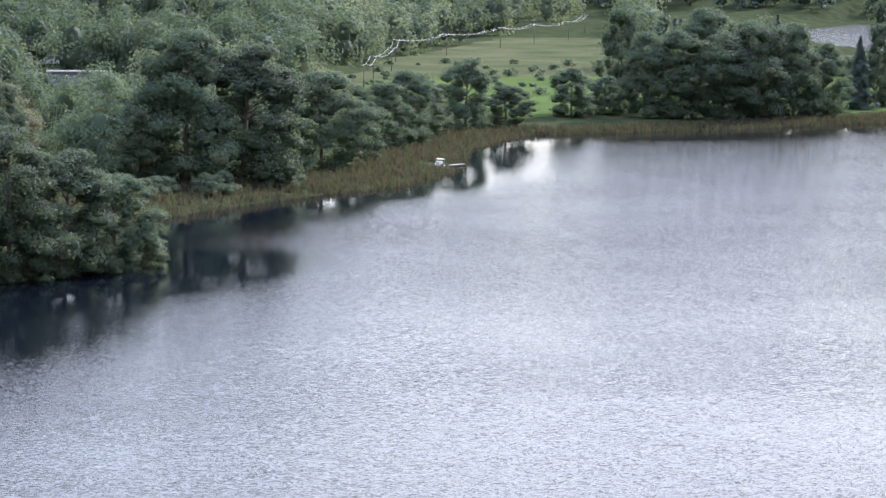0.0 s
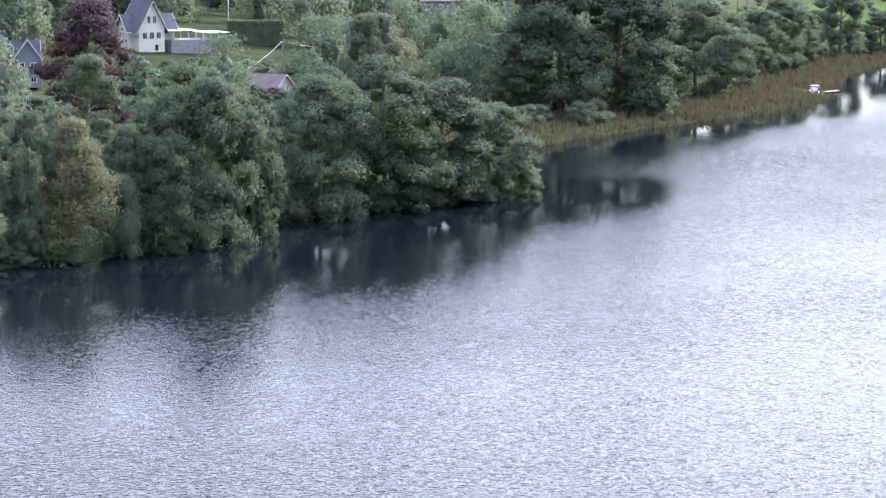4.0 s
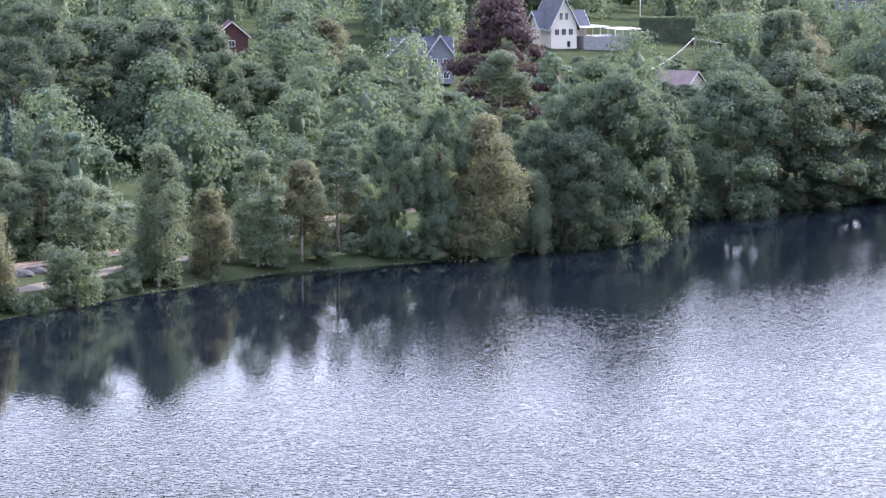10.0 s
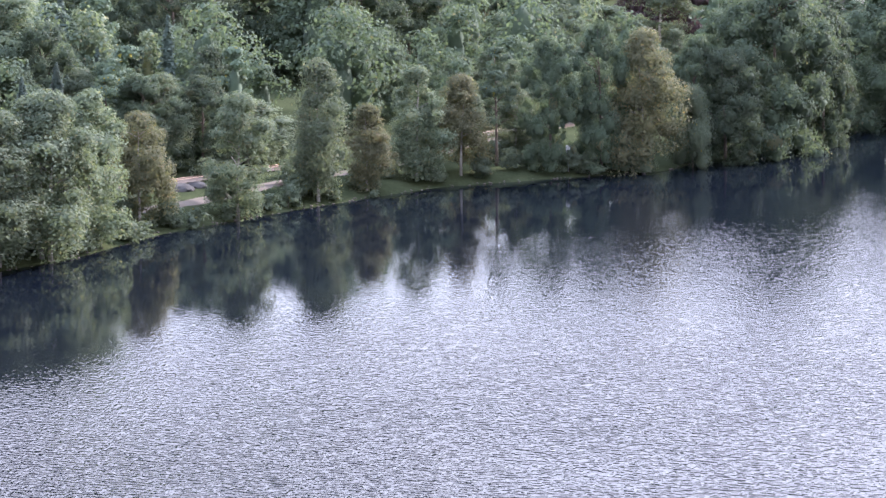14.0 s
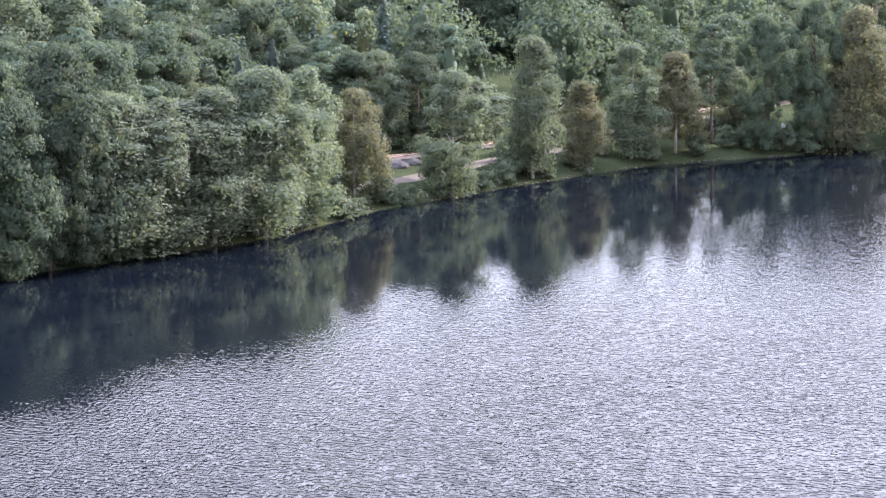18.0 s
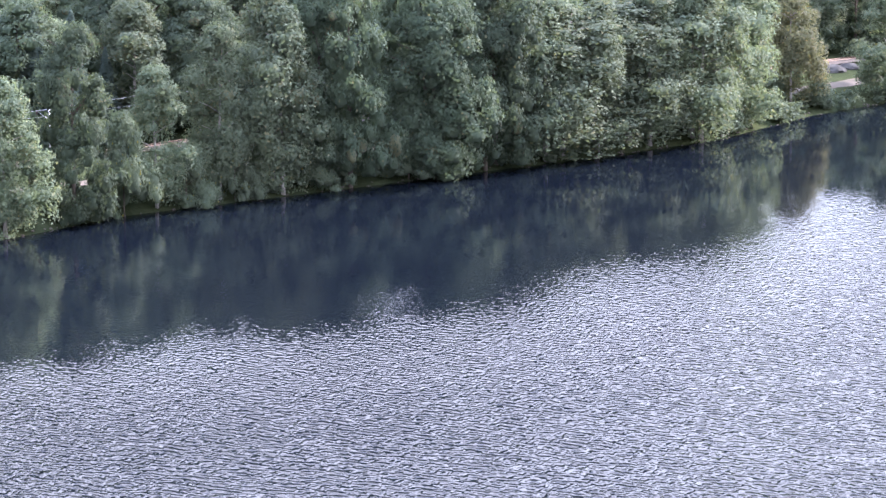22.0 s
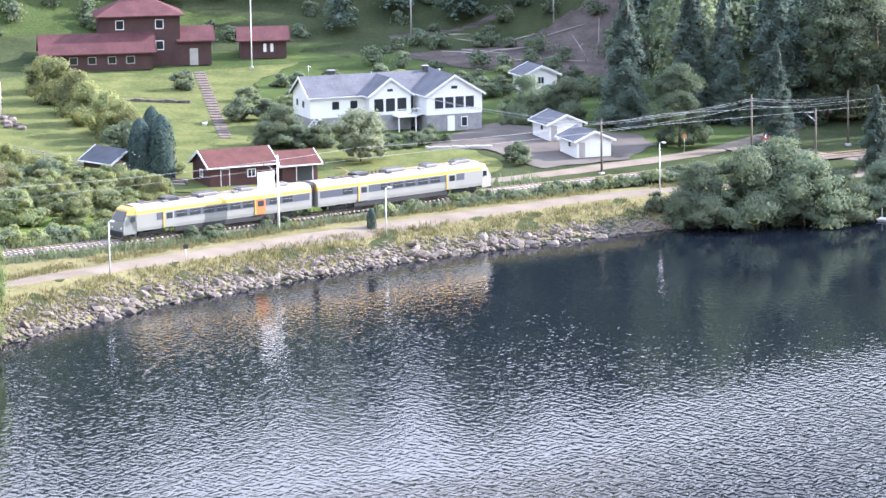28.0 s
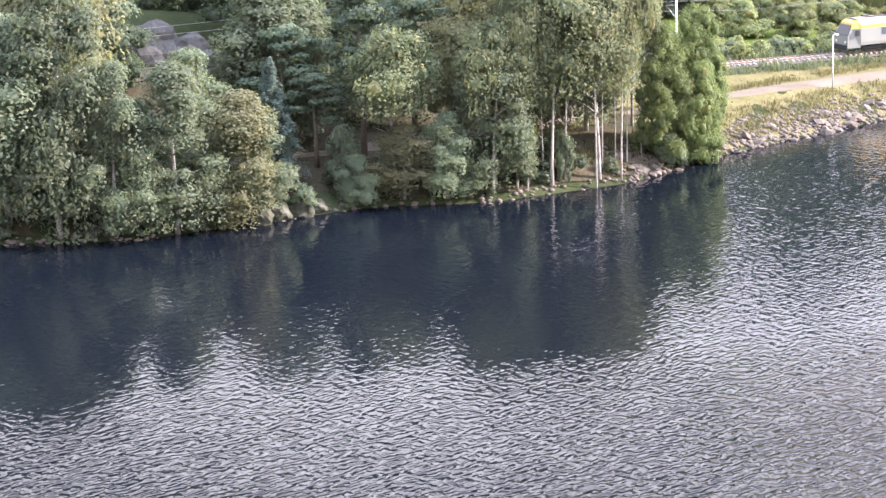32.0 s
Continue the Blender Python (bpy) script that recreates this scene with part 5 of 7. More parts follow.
def rail_car(m, cab, doors, orange):
    """One car, 24.6 m long; cab: the end (-1 or 1) that has the driver's cab."""
    car = thing("train_car", m, "grey and yellow electric commuter train car on the track", "train car", "cars of the train")
    L = 12.3
    e0, e1 = (-L + (1.5 if cab < 0 else 0), L - (1.5 if cab > 0 else 0))
    part("body", car_shell(bmesh.new(), [(-1.50, 0.85), (-1.55, 1.2), (-1.55, 2.70), (1.55, 2.70), (1.55, 1.2), (1.50, 0.85)], e0, e1), TRAIN_GREY, car)
    part("upper_side", car_shell(bmesh.new(), [(-1.55, 2.704), (-1.52, 3.05), (-1.30, 3.42), (1.30, 3.42), (1.52, 3.05), (1.55, 2.704)], e0, e1), TRAIN_YELLOW, car, "yellow curved upper side")
    part("roof", car_shell(bmesh.new(), [(-1.29, 3.424), (-0.8, 3.62), (0, 3.68), (0.8, 3.62), (1.29, 3.424)], e0, e1), TRAIN_ROOF, car, "dusty grey roof")
    for side in (-1, 1):
        y = side * 1.555
        band = part("window_band", boxes((e0 + (2.6 if cab < 0 else 0.3), e1 - (2.6 if cab > 0 else 0.3), min(y, y + side * 0.02), max(y, y + side * 0.02), 1.85, 2.62)), TRAIN_BLUE, car, "dark blue window band")
        x = e0 + 3.4
        while x < e1 - 3.2:
            if all(abs(x + 0.65 - d) > 1.5 for d in doors):
                pane = part("window", boxes((x, x + 1.35, min(y, y + side * 0.035), max(y, y + side * 0.035), 1.92, 2.55), bevel=0.01), GLASS, band)
                part("window_frame", boxes((x, x + 1.35, min(y, y + side * 0.045), max(y, y + side * 0.045), 2.30, 2.34)), TRAIN_GREY, band)
            x += 1.75
        for i, d in enumerate(doors):
            door = part("door", boxes((d - 0.62, d + 0.62, min(y, y + side * 0.05), max(y, y + side * 0.05), 0.95, 2.68), bevel=0.01),
                        ORANGE if i == orange else TRAIN_GREY, car, "orange red sliding door" if i == orange else "grey sliding door")
            part("door_post", boxes((d - 0.80, d - 0.63, min(y, y + side * 0.055), max(y, y + side * 0.055), 0.95, 2.72)), TRAIN_YELLOW, door)
            part("door_window", boxes((d - 0.4, d + 0.4, min(y, y + side * 0.06), max(y, y + side * 0.06), 1.85, 2.5)), GLASS, door)
        part("skirt", boxes((e0 + 5.0, e1 - 5.0, min(side * 1.35, side * 1.45), max(side * 1.35, side * 1.45), 0.35, 0.85)), TRAIN_BLACK, car, "dark equipment boxes under the floor")
    # cab with a raked front
    bm = bmesh.new()
    s = cab
    xa = s * (L - 1.5)
    ring = [(xa, -1.50, 0.6), (xa, 1.50, 0.6), (xa, 1.55, 2.7), (xa, -1.55, 2.7)]
    tip = [(s * L, -1.25, 0.6), (s * L, 1.25, 0.6), (s * (L - 0.05), 1.30, 1.9), (s * (L - 0.05), -1.30, 1.9)]
    shelf = [(s * (L - 0.46), 1.22, 2.7), (s * (L - 0.46), -1.22, 2.7)]
    va, vb, vc = [bm.verts.new(p) for p in ring], [bm.verts.new(p) for p in tip], [bm.verts.new(p) for p in shelf]
    for f in (va, vb, (va[0], va[1], vb[1], vb[0]), (va[1], va[2], vc[0], vb[2], vb[1]), (va[3], va[0], vb[0], vb[3], vc[1]), (vb[2], vc[0], vc[1], vb[3]), (va[2], va[3], vc[1], vc[0])):
        bm.faces.new(f)
    bmesh.ops.recalc_face_normals(bm, faces=bm.faces)
    nose = part("cab", bm, TRAIN_GREY, car, "rounded grey driver's cab")
    bm = bmesh.new()
    lo = [bm.verts.new(p) for p in ((xa, -1.55, 2.704), (xa, 1.55, 2.704), (s * (L - 0.46), 1.22, 2.704), (s * (L - 0.46), -1.22, 2.704))]
    hi = [bm.verts.new(p) for p in ((xa, -1.28, 3.5), (xa, 1.28, 3.5), (s * (L - 0.78), 1.05, 3.28), (s * (L - 0.78), -1.05, 3.28))]
    bm.faces.new(lo)
    bm.faces.new(hi)
    for i in range(4):
        bm.faces.new((lo[i], lo[(i + 1) % 4], hi[(i + 1) % 4], hi[i]))
    bmesh.ops.recalc_face_normals(bm, faces=bm.faces)
    part("cab_top", bm, TRAIN_YELLOW, nose, "yellow cab shoulder")
    bm = bmesh.new()
    q = [bm.verts.new(p) for p in ((s * (L - 0.02), -1.12, 2.02), (s * (L - 0.02), 1.12, 2.02), (s * (L - 0.60), 1.0, 3.08), (s * (L - 0.60), -1.0, 3.08))]
    r = [bm.verts.new((p.co.x - s * 0.1, p.co.y, p.co.z - 0.05)) for p in q]
    bm.faces.new(q)
    bm.faces.new(r[::-1])
    for i in range(4):
        bm.faces.new((q[i], r[i], r[(i + 1) % 4], q[(i + 1) % 4]))
    bmesh.ops.recalc_face_normals(bm, faces=bm.faces)
    part("windscreen", bm, GLASS, nose, "dark windscreen")
    part("bumper", boxes((min(s * (L - 0.1), s * (L + 0.12)), max(s * (L - 0.1), s * (L + 0.12)), -1.2, 1.2, 0.35, 0.95), bevel=0.04), TRAIN_BLACK, nose)
    for y in (-0.85, 0.85):
        part("headlight", boxes((min(s * L, s * (L + 0.06)), max(s * L, s * (L + 0.06)), y - 0.14, y + 0.14, 1.15, 1.4), bevel=0.03), WHITE, nose)
        part("side_window", boxes((min(s * (L - 1.35), s * (L - 0.85)), max(s * (L - 1.35), s * (L - 0.85)), min(y / 0.85 * 1.47, y / 0.85 * 1.535), max(y / 0.85 * 1.47, y / 0.85 * 1.535), 1.95, 2.55)), GLASS, nose)
    # bogies and wheels
    for bx in (-8.6, 8.6):
        bog = part("bogie", boxes((bx - 1.7, bx + 1.7, -1.15, -0.95, 0.35, 0.62), (bx - 1.7, bx + 1.7, 0.95, 1.15, 0.35, 0.62), (bx - 0.3, bx + 0.3, -1.1, 1.1, 0.4, 0.7)), TRAIN_BLACK, car)
        for wx in (bx - 1.25, bx + 1.25):
            for wy in (-0.75, 0.75):
                bm = bmesh.new()
                bmesh.ops.create_cone(bm, cap_ends=True, segments=18, radius1=0.43, radius2=0.40, depth=0.13, matrix=Matrix.Translation((wx, wy, 0.43)) @ Matrix.Rotation(math.pi / 2, 4, "X"))
                part("wheel", bm, DARK_STEEL, bog)
    # roof gear
    for x, w, l in ((-6.5, 1.5, 1.8), (-2.2, 1.3, 2.6), (3.4, 1.5, 1.6), (7.6, 1.2, 2.2)):
        unit = part("roof_unit", boxes((x, x + l, -w / 2, w / 2, 3.66, 3.98), bevel=0.05), TRAIN_ROOF if x > -3 else TRAIN_BLACK, car, "boxy ventilation unit")
        part("grille", boxes((x + 0.15, x + l - 0.15, -w / 2 + 0.15, w / 2 - 0.15, 3.98, 4.03)), DARK_STEEL, unit)
    # vents and cable boxes along the roof
    for k in range(9):
        x = -9.2 + 2.3 * k
        part("roof_vent", boxes((x, x + 0.7, -0.95 if k % 2 else 0.45, -0.5 if k % 2 else 0.9, 3.55, 3.80), bevel=0.03), DARK_STEEL if k % 3 == 0 else TRAIN_ROOF, car)
    part("roof_conduit", tubes("roof_conduit", [([(-9.5, -0.3, 3.72), (9.5, -0.3, 3.72)], [0.05, 0.05], 5), ([(-8, 0.25, 3.74), (8.5, 0.25, 3.74)], [0.04, 0.04], 5)]), RUST, car)
    return car


px, py, a = along(RAIL_LINE, 0.5)
s_front = int(np.argmin(np.hypot(px + 36.2, py - 431.4)))
for i, (cab, doors, orange) in enumerate(((-1, (-6.6, 5.4), 1), (1, (-6.0, 6.4), -1))):
    k = s_front + int((12.8 + i * 26.2) * 2)
    x, y, w = float(px[k]), float(py[k]), float(a[k])
    car = rail_car(pose(x, y, z_at(x, y) + 0.64, 0, 0, math.degrees(w)) @ Matrix.Diagonal((1.04, 1, 1, 1)), cab, doors, orange)
    if i == 1:
        pant = part("pantograph", tubes("pantograph", [([(-8.6, -0.6, 3.75), (-6.9, 0, 4.25), (-8.4, 0.5, 4.75)], [0.04] * 3, 5), ([(-8.6, 0.6, 3.75), (-6.9, 0, 4.25), (-8.4, -0.5, 4.75)], [0.04] * 3, 5),
                                                        ([(-8.4, -0.8, 4.78), (-8.4, 0.8, 4.78)], [0.05, 0.05], 5)]), RUST, car, "folded rusty red pantograph")
        for k in range(6):
            part("insulator", tubes("insulator", [([(-5.0 + 0.5 * k, 0.2, 3.66), (-5.0 + 0.5 * k, 0.2, 3.98)], [0.10, 0.07], 7)]), BROWN_WOOD, car, "brown roof insulator")
    else:
        gang = part("gangway", boxes((12.28, 12.92, -1.2, 1.2, 0.95, 3.5)), TRAIN_BLACK, car, "black folding gangway")


# ---------------------------------------------------------------- masts, wires and lamps
def mast(x, y, height, material, label, arm=0.0, heading=0.0, name="railway_mast"):
    z = z_at(x, y)
    ob = thing(name, pose(x, y, z, 0, 0, heading), label, "mast", "masts along the railway")
    part("post", tubes("post", [([(0, 0, -0.4), (0, 0, height)], [0.15, 0.10], 8)]), material, ob)
    part("foot", boxes((-0.3, 0.3, -0.3, 0.3, -0.3, 0.25), bevel=0.04), CONCRETE, ob)
    if arm:
        part("bracket", tubes("bracket", [([(0, 0, height * 0.93), (0, arm, height * 0.88)], [0.05, 0.04], 6), ([(0, 0, height * 0.75), (0, arm * 0.8, height * 0.86)], [0.04, 0.03], 6)]), STEEL, ob)
        part("insulator", tubes("insulator", [([(0, arm, height * 0.82), (0, arm, height * 0.88)], [0.07, 0.07], 8)]), BROWN_WOOD, ob)
    return ob


m0 = mast(-18.3, 439.9, 8.6, PALE_STEEL, "pale painted steel catenary mast with a white board", 2.6, 38)
part("board", boxes((-0.06, 0.06, -0.05, 0.05, 4.6, 7.0), (-2.75, -0.5, -0.06, 0.06, 4.7, 6.9), bevel=0.01), WHITE, m0, "plain white square board")
for x, y, h, mat, arm in ((19.4, 479.0, 6.7, POLE_WOOD, 0), (38.6, 491.6, 7.8, POLE_WOOD, 0), (46.4, 489.9, 6.4, POLE_WOOD, 2.2), (59.4, 496.6, 6.6, POLE_WOOD, 0), (62.0, 495.2, 8.0, STEEL, 2.4), (51.5, 500.5, 7.0, POLE_WOOD, 0),
                          (-52.0, 417.5, 8.2, PALE_STEEL, 2.6), (92.0, 511.5, 8.0, STEEL, 2.4)):
    mast(x, y, h, mat, "dark wooden line pole beside the track" if mat is POLE_WOOD else "grey steel catenary mast beside the track", arm, 32)


def wire(points, sag, label, r=0.035):
    """A hanging cable from support to support."""
    pts = []
    for (x0, y0, z0), (x1, y1, z1) in zip(points[:-1], points[1:]):
        for k in range(9):
            f = k / 8
            pts.append((x0 + (x1 - x0) * f, y0 + (y1 - y0) * f, z0 + (z1 - z0) * f - sag * 4 * f * (1 - f)))
    return tagged(part("overhead_wire", tubes("overhead_wire", [(pts, [r] * len(pts), 4)]), WIRE_GREY), label, "cable")


for up, sag in ((5.6, 0.05), (6.9, 0.5)):
    qx, qy, qa = along(RAIL_LINE, 45.0, 0.0, 20, 420)
    wire([(x, y, z_at(x, y) + 0.6 + up) for x, y in zip(qx, qy)], sag, "grey railway contact wire over the track", 0.02)
for dy, dz in ((0, 6.3), (0.5, 6.0), (0.2, 5.4)):
    wire([(-2, 505.5 + dy, 9.5), (19.4, 479.0 + dy, z_at(19.4, 479) + dz), (38.6, 491.6 + dy, z_at(38.6, 491.6) + dz + 1), (51.5, 500.5, z_at(51, 500) + dz)], 0.35, "grey power cable between wooden poles", 0.022)


def lamp_post(x, y, h=5.8):
    ob = thing("lamp_post", pose(x, y, z_at(x, y), 0, 0, 30), "slim grey steel lamp post beside the path", "lamp post", "lamp posts along the path")
    part("pole", tubes("pole", [([(0, 0, -0.3), (0, 0, 1.2), (0, 0, h)], [0.09, 0.08, 0.05], 7)]), STEEL, ob)
    part("arm", tubes("arm", [([(0, 0, h - 0.05), (0, -0.7, h + 0.12)], [0.04, 0.035], 6)]), STEEL, ob)
    part("lamp_head", boxes((-0.14, 0.14, -1.15, -0.6, h + 0.06, h + 0.2), bevel=0.03), WHITE, ob)


for x, y in ((-35.1, 414.2), (-6.3, 440.0), (25.7, 465.4), (62.7, 481.6), (-62, 384), (150, 516.5), (255, 588)):
    lamp_post(x, y)


def road_sign(x, y, h, plate, mat, label, heading=20, name="road_sign"):
    ob = thing(name, pose(x, y, z_at(x, y), 0, 0, heading), label, "sign")
    part("post", tubes("post", [([(0, 0, -0.3), (0, 0, h)], [0.04, 0.04], 6)]), STEEL, ob)
    part("plate", boxes((-plate[0] / 2, plate[0] / 2, -0.07, -0.045, h - plate[1], h), bevel=0.01), mat, ob)
    return ob


road_sign(30.4, 494.5, 2.3, (0.55, 0.55), DULL_ORANGE, "small faded orange warning plate by the crossing road")
road_sign(300.6, 587.6, 4.6, (0.75, 1.6), WHITE, "white notice board standing on the grassy point", -30, "notice_board")
road_sign(-27.5, 420.5, 2.6, (0.5, 0.5), DARK_STEEL, "dark sign post on the path verge")
for x, y in ((59.2, 489.5), (40.0, 487.8)):
    s = thing("crossing_signal", pose(x, y, z_at(x, y), 0, 0, 25), "red and white level crossing signal", "railway signal", "crossing signals")
    part("post", tubes("post", [([(0, 0, -0.3), (0, 0, 3.4)], [0.07, 0.06], 7)]), STEEL, s)
    for k, tilt in enumerate((35, -35)):
        bm = bmesh.new()
        bmesh.ops.create_cube(bm, size=1.0, matrix=Matrix.Translation((0, -0.10 - 0.03 * k, 2.95)) @ Matrix.Rotation(radians(tilt), 4, "Y") @ Matrix.Diagonal((1.25, 0.025, 0.18, 1)))
        part("cross_arm", bm, SIGNAL_RED, s)
    part("lamp_box", boxes((-0.32, 0.32, -0.2, -0.08, 1.9, 2.5), bevel=0.03), TRAIN_BLACK, s)

# ---------------------------------------------------------------- houses
def face_pose(face, w, d):
    return {"f": pose(0, -d / 2, 0), "b": pose(0, d / 2, 0, 0, 0, 180), "l": pose(-w / 2, 0, 0, 0, 0, -90), "r": pose(w / 2, 0, 0, 0, 0, 90)}[face]


def window(parent, face, w, d, x, z, ww, wh, bars=1, frame_mat=None):
    """A framed window on one face of a block; x from the face's middle."""
    m = face_pose(face, w, d)
    t = 0.10
    fr = boxes((x - ww / 2 - t, x + ww / 2 + t, -0.07, 0.0, z - t, z), (x - ww / 2 - t, x + ww / 2 + t, -0.07, 0.0, z + wh, z + wh + t),
               (x - ww / 2 - t, x - ww / 2, -0.07, 0.0, z, z + wh), (x + ww / 2, x + ww / 2 + t, -0.07, 0.0, z, z + wh))
    for k in range(1, bars + 1):
        c = x - ww / 2 + ww * k / (bars + 1)
        box(fr, c - 0.04, c + 0.04, -0.065, 0.0, z, z + wh)
    fr.transform(m)
    win = part("window", fr, frame_mat or WHITE, parent)
    for k in range(bars + 1):
        a, b = x - ww / 2 + ww * k / (bars + 1) + 0.04, x - ww / 2 + ww * (k + 1) / (bars + 1) - 0.04
        pn = boxes((a, b, -0.03, -0.004, z + 0.01, z + wh - 0.01))
        pn.transform(m)
        part("pane", pn, GLASS, win)
    return win


def door(parent, face, w, d, x, z, dw, dh, mat, label=""):
    m = face_pose(face, w, d)
    bm = boxes((x - dw / 2 - 0.1, x + dw / 2 + 0.1, -0.05, 0.0, z, z + dh + 0.1))
    bm.transform(m)
    frame_ob = part("door_frame", bm, WHITE, parent)
    bm = boxes((x - dw / 2, x + dw / 2, -0.08, -0.02, z + 0.02, z + dh), bevel=0.01)
    bm.transform(m)
    part("door", bm, mat, frame_ob, label)


def gable_block(parent, m, w, d, h, rise, wall, roof, over=0.45, ridge="x", trim=None, foot=0.0, foot_mat=None, thick=0.16):
    """A gabled block with its own wall, roof slopes, bargeboards and footing. Local x is the width, front at -y."""
    if ridge == "y":
        m = m @ pose(0, 0, 0, 0, 0, 90)
        w, d = d, w
    bm = bmesh.new()
    # end walls at +-w/2, outline across the depth
    k = [(-d / 2, foot), (d / 2, foot), (d / 2, h), (0, h + rise - 0.02), (-d / 2, h)]
    car_shell(bm, k, -w / 2, w / 2)
    bm.transform(m)
    part("wall", bm, wall, parent)
    if foot > 0:
        bm = boxes((-w / 2 + 0.05, w / 2 - 0.05, -d / 2 + 0.05, d / 2 - 0.05, -0.8, foot - 0.004))
        bm.transform(m)
        part("footing", bm, foot_mat or STONE_WALL, parent)
    slope = rise / (d / 2)
    for side in (-1, 1):
        e = d / 2 + over
        ze = h - over * slope
        bm = bmesh.new()
        pts = [(side * e, ze), (0.0, h + rise), (0.0, h + rise + thick), (side * e, ze + thick)]
        car_shell(bm, pts, -w / 2 - over, w / 2 + over)
        bm.transform(m)
        rf = part("roof", bm, roof, parent)
        if trim:
            for end in (-1, 1):
                bm = bmesh.new()
                pts = [(side * (e + 0.02), ze - 0.10), (0.0, h + rise - 0.10), (0.0, h + rise + thick + 0.03), (side * (e + 0.02), ze + thick + 0.03)]
                x = end * (w / 2 + over)
                car_shell(bm, pts, x + (0.003 if end > 0 else -0.083), x + (0.083 if end > 0 else -0.003))
                bm.transform(m)
                part("bargeboard", bm, trim, rf, "white bargeboard" if trim is WHITE else "")
            bm = boxes((-w / 2 - over, w / 2 + over, min(side * (e + 0.004), side * (e + 0.1)), max(side * (e + 0.004), side * (e + 0.1)), ze - 0.02, ze + 0.12))
            bm.transform(m)
            part("gutter", bm, trim, rf)


def hip_roof(parent, m, w, d, h, rise, roof, over=0.6):
    bm = bmesh.new()
    a, b = w / 2 + over, d / 2 + over
    z0 = h - 0.1
    r = max(a - b, 0.4)
    lo = [bm.verts.new(p) for p in ((-a, -b, z0), (a, -b, z0), (a, b, z0), (-a, b, z0))]
    up = [bm.verts.new(p) for p in ((-a, -b, z0 + 0.15), (a, -b, z0 + 0.15), (a, b, z0 + 0.15), (-a, b, z0 + 0.15))]
    t = [bm.verts.new((-r, 0, h + rise)), bm.verts.new((r, 0, h + rise))]
    bm.faces.new(lo[::-1])
    for i in range(4):
        bm.faces.new((lo[i], lo[(i + 1) % 4], up[(i + 1) % 4], up[i]))
    bm.faces.new((up[0], up[1], t[1], t[0]))
    bm.faces.new((up[1], up[2], t[1]))
    bm.faces.new((up[2], up[3], t[0], t[1]))
    bm.faces.new((up[3], up[0], t[0]))
    bm.transform(m)
    return part("roof", bm, roof, parent)


def railing(parent, m, length, h=1.0, mat=None, gap=0.5):
    bm = boxes((0, length, -0.04, 0.04, h - 0.08, h), (0, length, -0.03, 0.03, 0.12, 0.2))
    n = max(2, int(length / gap))
    for k in range(n + 1):
        x = length * k / n
        box(bm, x - 0.03, x + 0.03, -0.03, 0.03, 0, h)
    bm.transform(m)
    return part("railing", bm, mat or WHITE, parent, "white wooden railing")


# the white bungalow above the lawn
wh = thing("white_house", pose(0.2, 516.4, 4.3, 0, 0, 20) @ Matrix.Diagonal((0.83, 0.83, 0.94, 1)), "long white wooden house with grey tiled roofs", "house")
M_R, M_C, M_L = pose(0, 0, 0), pose(-9.3, 2.2, 0), pose(-10.5, 4.6, 0)
gable_block(wh, M_L, 22.5, 8.6, 5.2, 2.3, WHITE, GREY_TILE, trim=WHITE, foot=2.2)
gable_block(wh, M_R, 9.2, 11.0, 5.2, 2.5, WHITE, GREY_TILE, ridge="y", trim=WHITE, foot=2.4)
gable_block(wh, M_C, 6.8, 8.0, 5.2, 2.2, WHITE, GREY_TILE, ridge="y", trim=WHITE, foot=2.4)
for k in range(4):
    w1 = window(wh, "f", 9.2, 11.0, -2.55 + 1.7 * k, 3.25, 1.45, 1.55, 0)
door(wh, "f", 9.2, 11.0, -0.6, 0.05, 1.0, 2.05, WHITE, "white basement door")
window(wh, "f", 9.2, 11.0, 1.6, 0.7, 0.9, 1.2, 0)
bm = boxes((-0.5, 0.5, -0.05, 0.0, 5.9, 6.3))
bm.transform(pose(0, -5.5, 0))
part("gable_vent", bm, GLASS, wh, "small dark gable window")
for k, x in enumerate((-1.9, 0.0, 1.9)):
    fr = boxes((x - 0.85, x + 0.85, -0.08, 0.0, 2.75, 4.75))
    fr.transform(M_C @ pose(0, -4.0, 0))
    w1 = part("window", fr, WHITE, wh)
    pn = boxes((x - 0.75, x + 0.75, -0.10, -0.082, 2.85, 4.65))
    pn.transform(M_C @ pose(0, -4.0, 0))
    part("pane", pn, GLASS, w1)
bm = boxes((-0.45, 0.45, -0.05, 0.0, 5.6, 5.95))
bm.transform(M_C @ pose(0, -4.0, 0))
part("gable_vent", bm, GLASS, wh, "small dark gable window")
for x in (-17.6, -14.6):
    fr = boxes((x - 0.7, x + 0.7, -0.06, 0.0, 3.2, 4.5))
    fr.transform(pose(0, 0.3, 0))
    w1 = part("window", fr, WHITE, wh)
    pn = boxes((x - 0.58, x + 0.58, -0.08, -0.062, 3.3, 4.4))
    pn.transform(pose(0, 0.3, 0))
    part("pane", pn, GLASS, w1)
for y, z in ((3.5, 3.4), (6.5, 3.4)):
    bm = boxes((-21.83, -21.752, y - 0.5, y + 0.5, z, z + 1.1))
    w1 = part("window", bm, WHITE, wh)
    part("pane", boxes((-21.85, -21.832, y - 0.4, y + 0.4, z + 0.1, z + 1.0)), GLASS, w1)
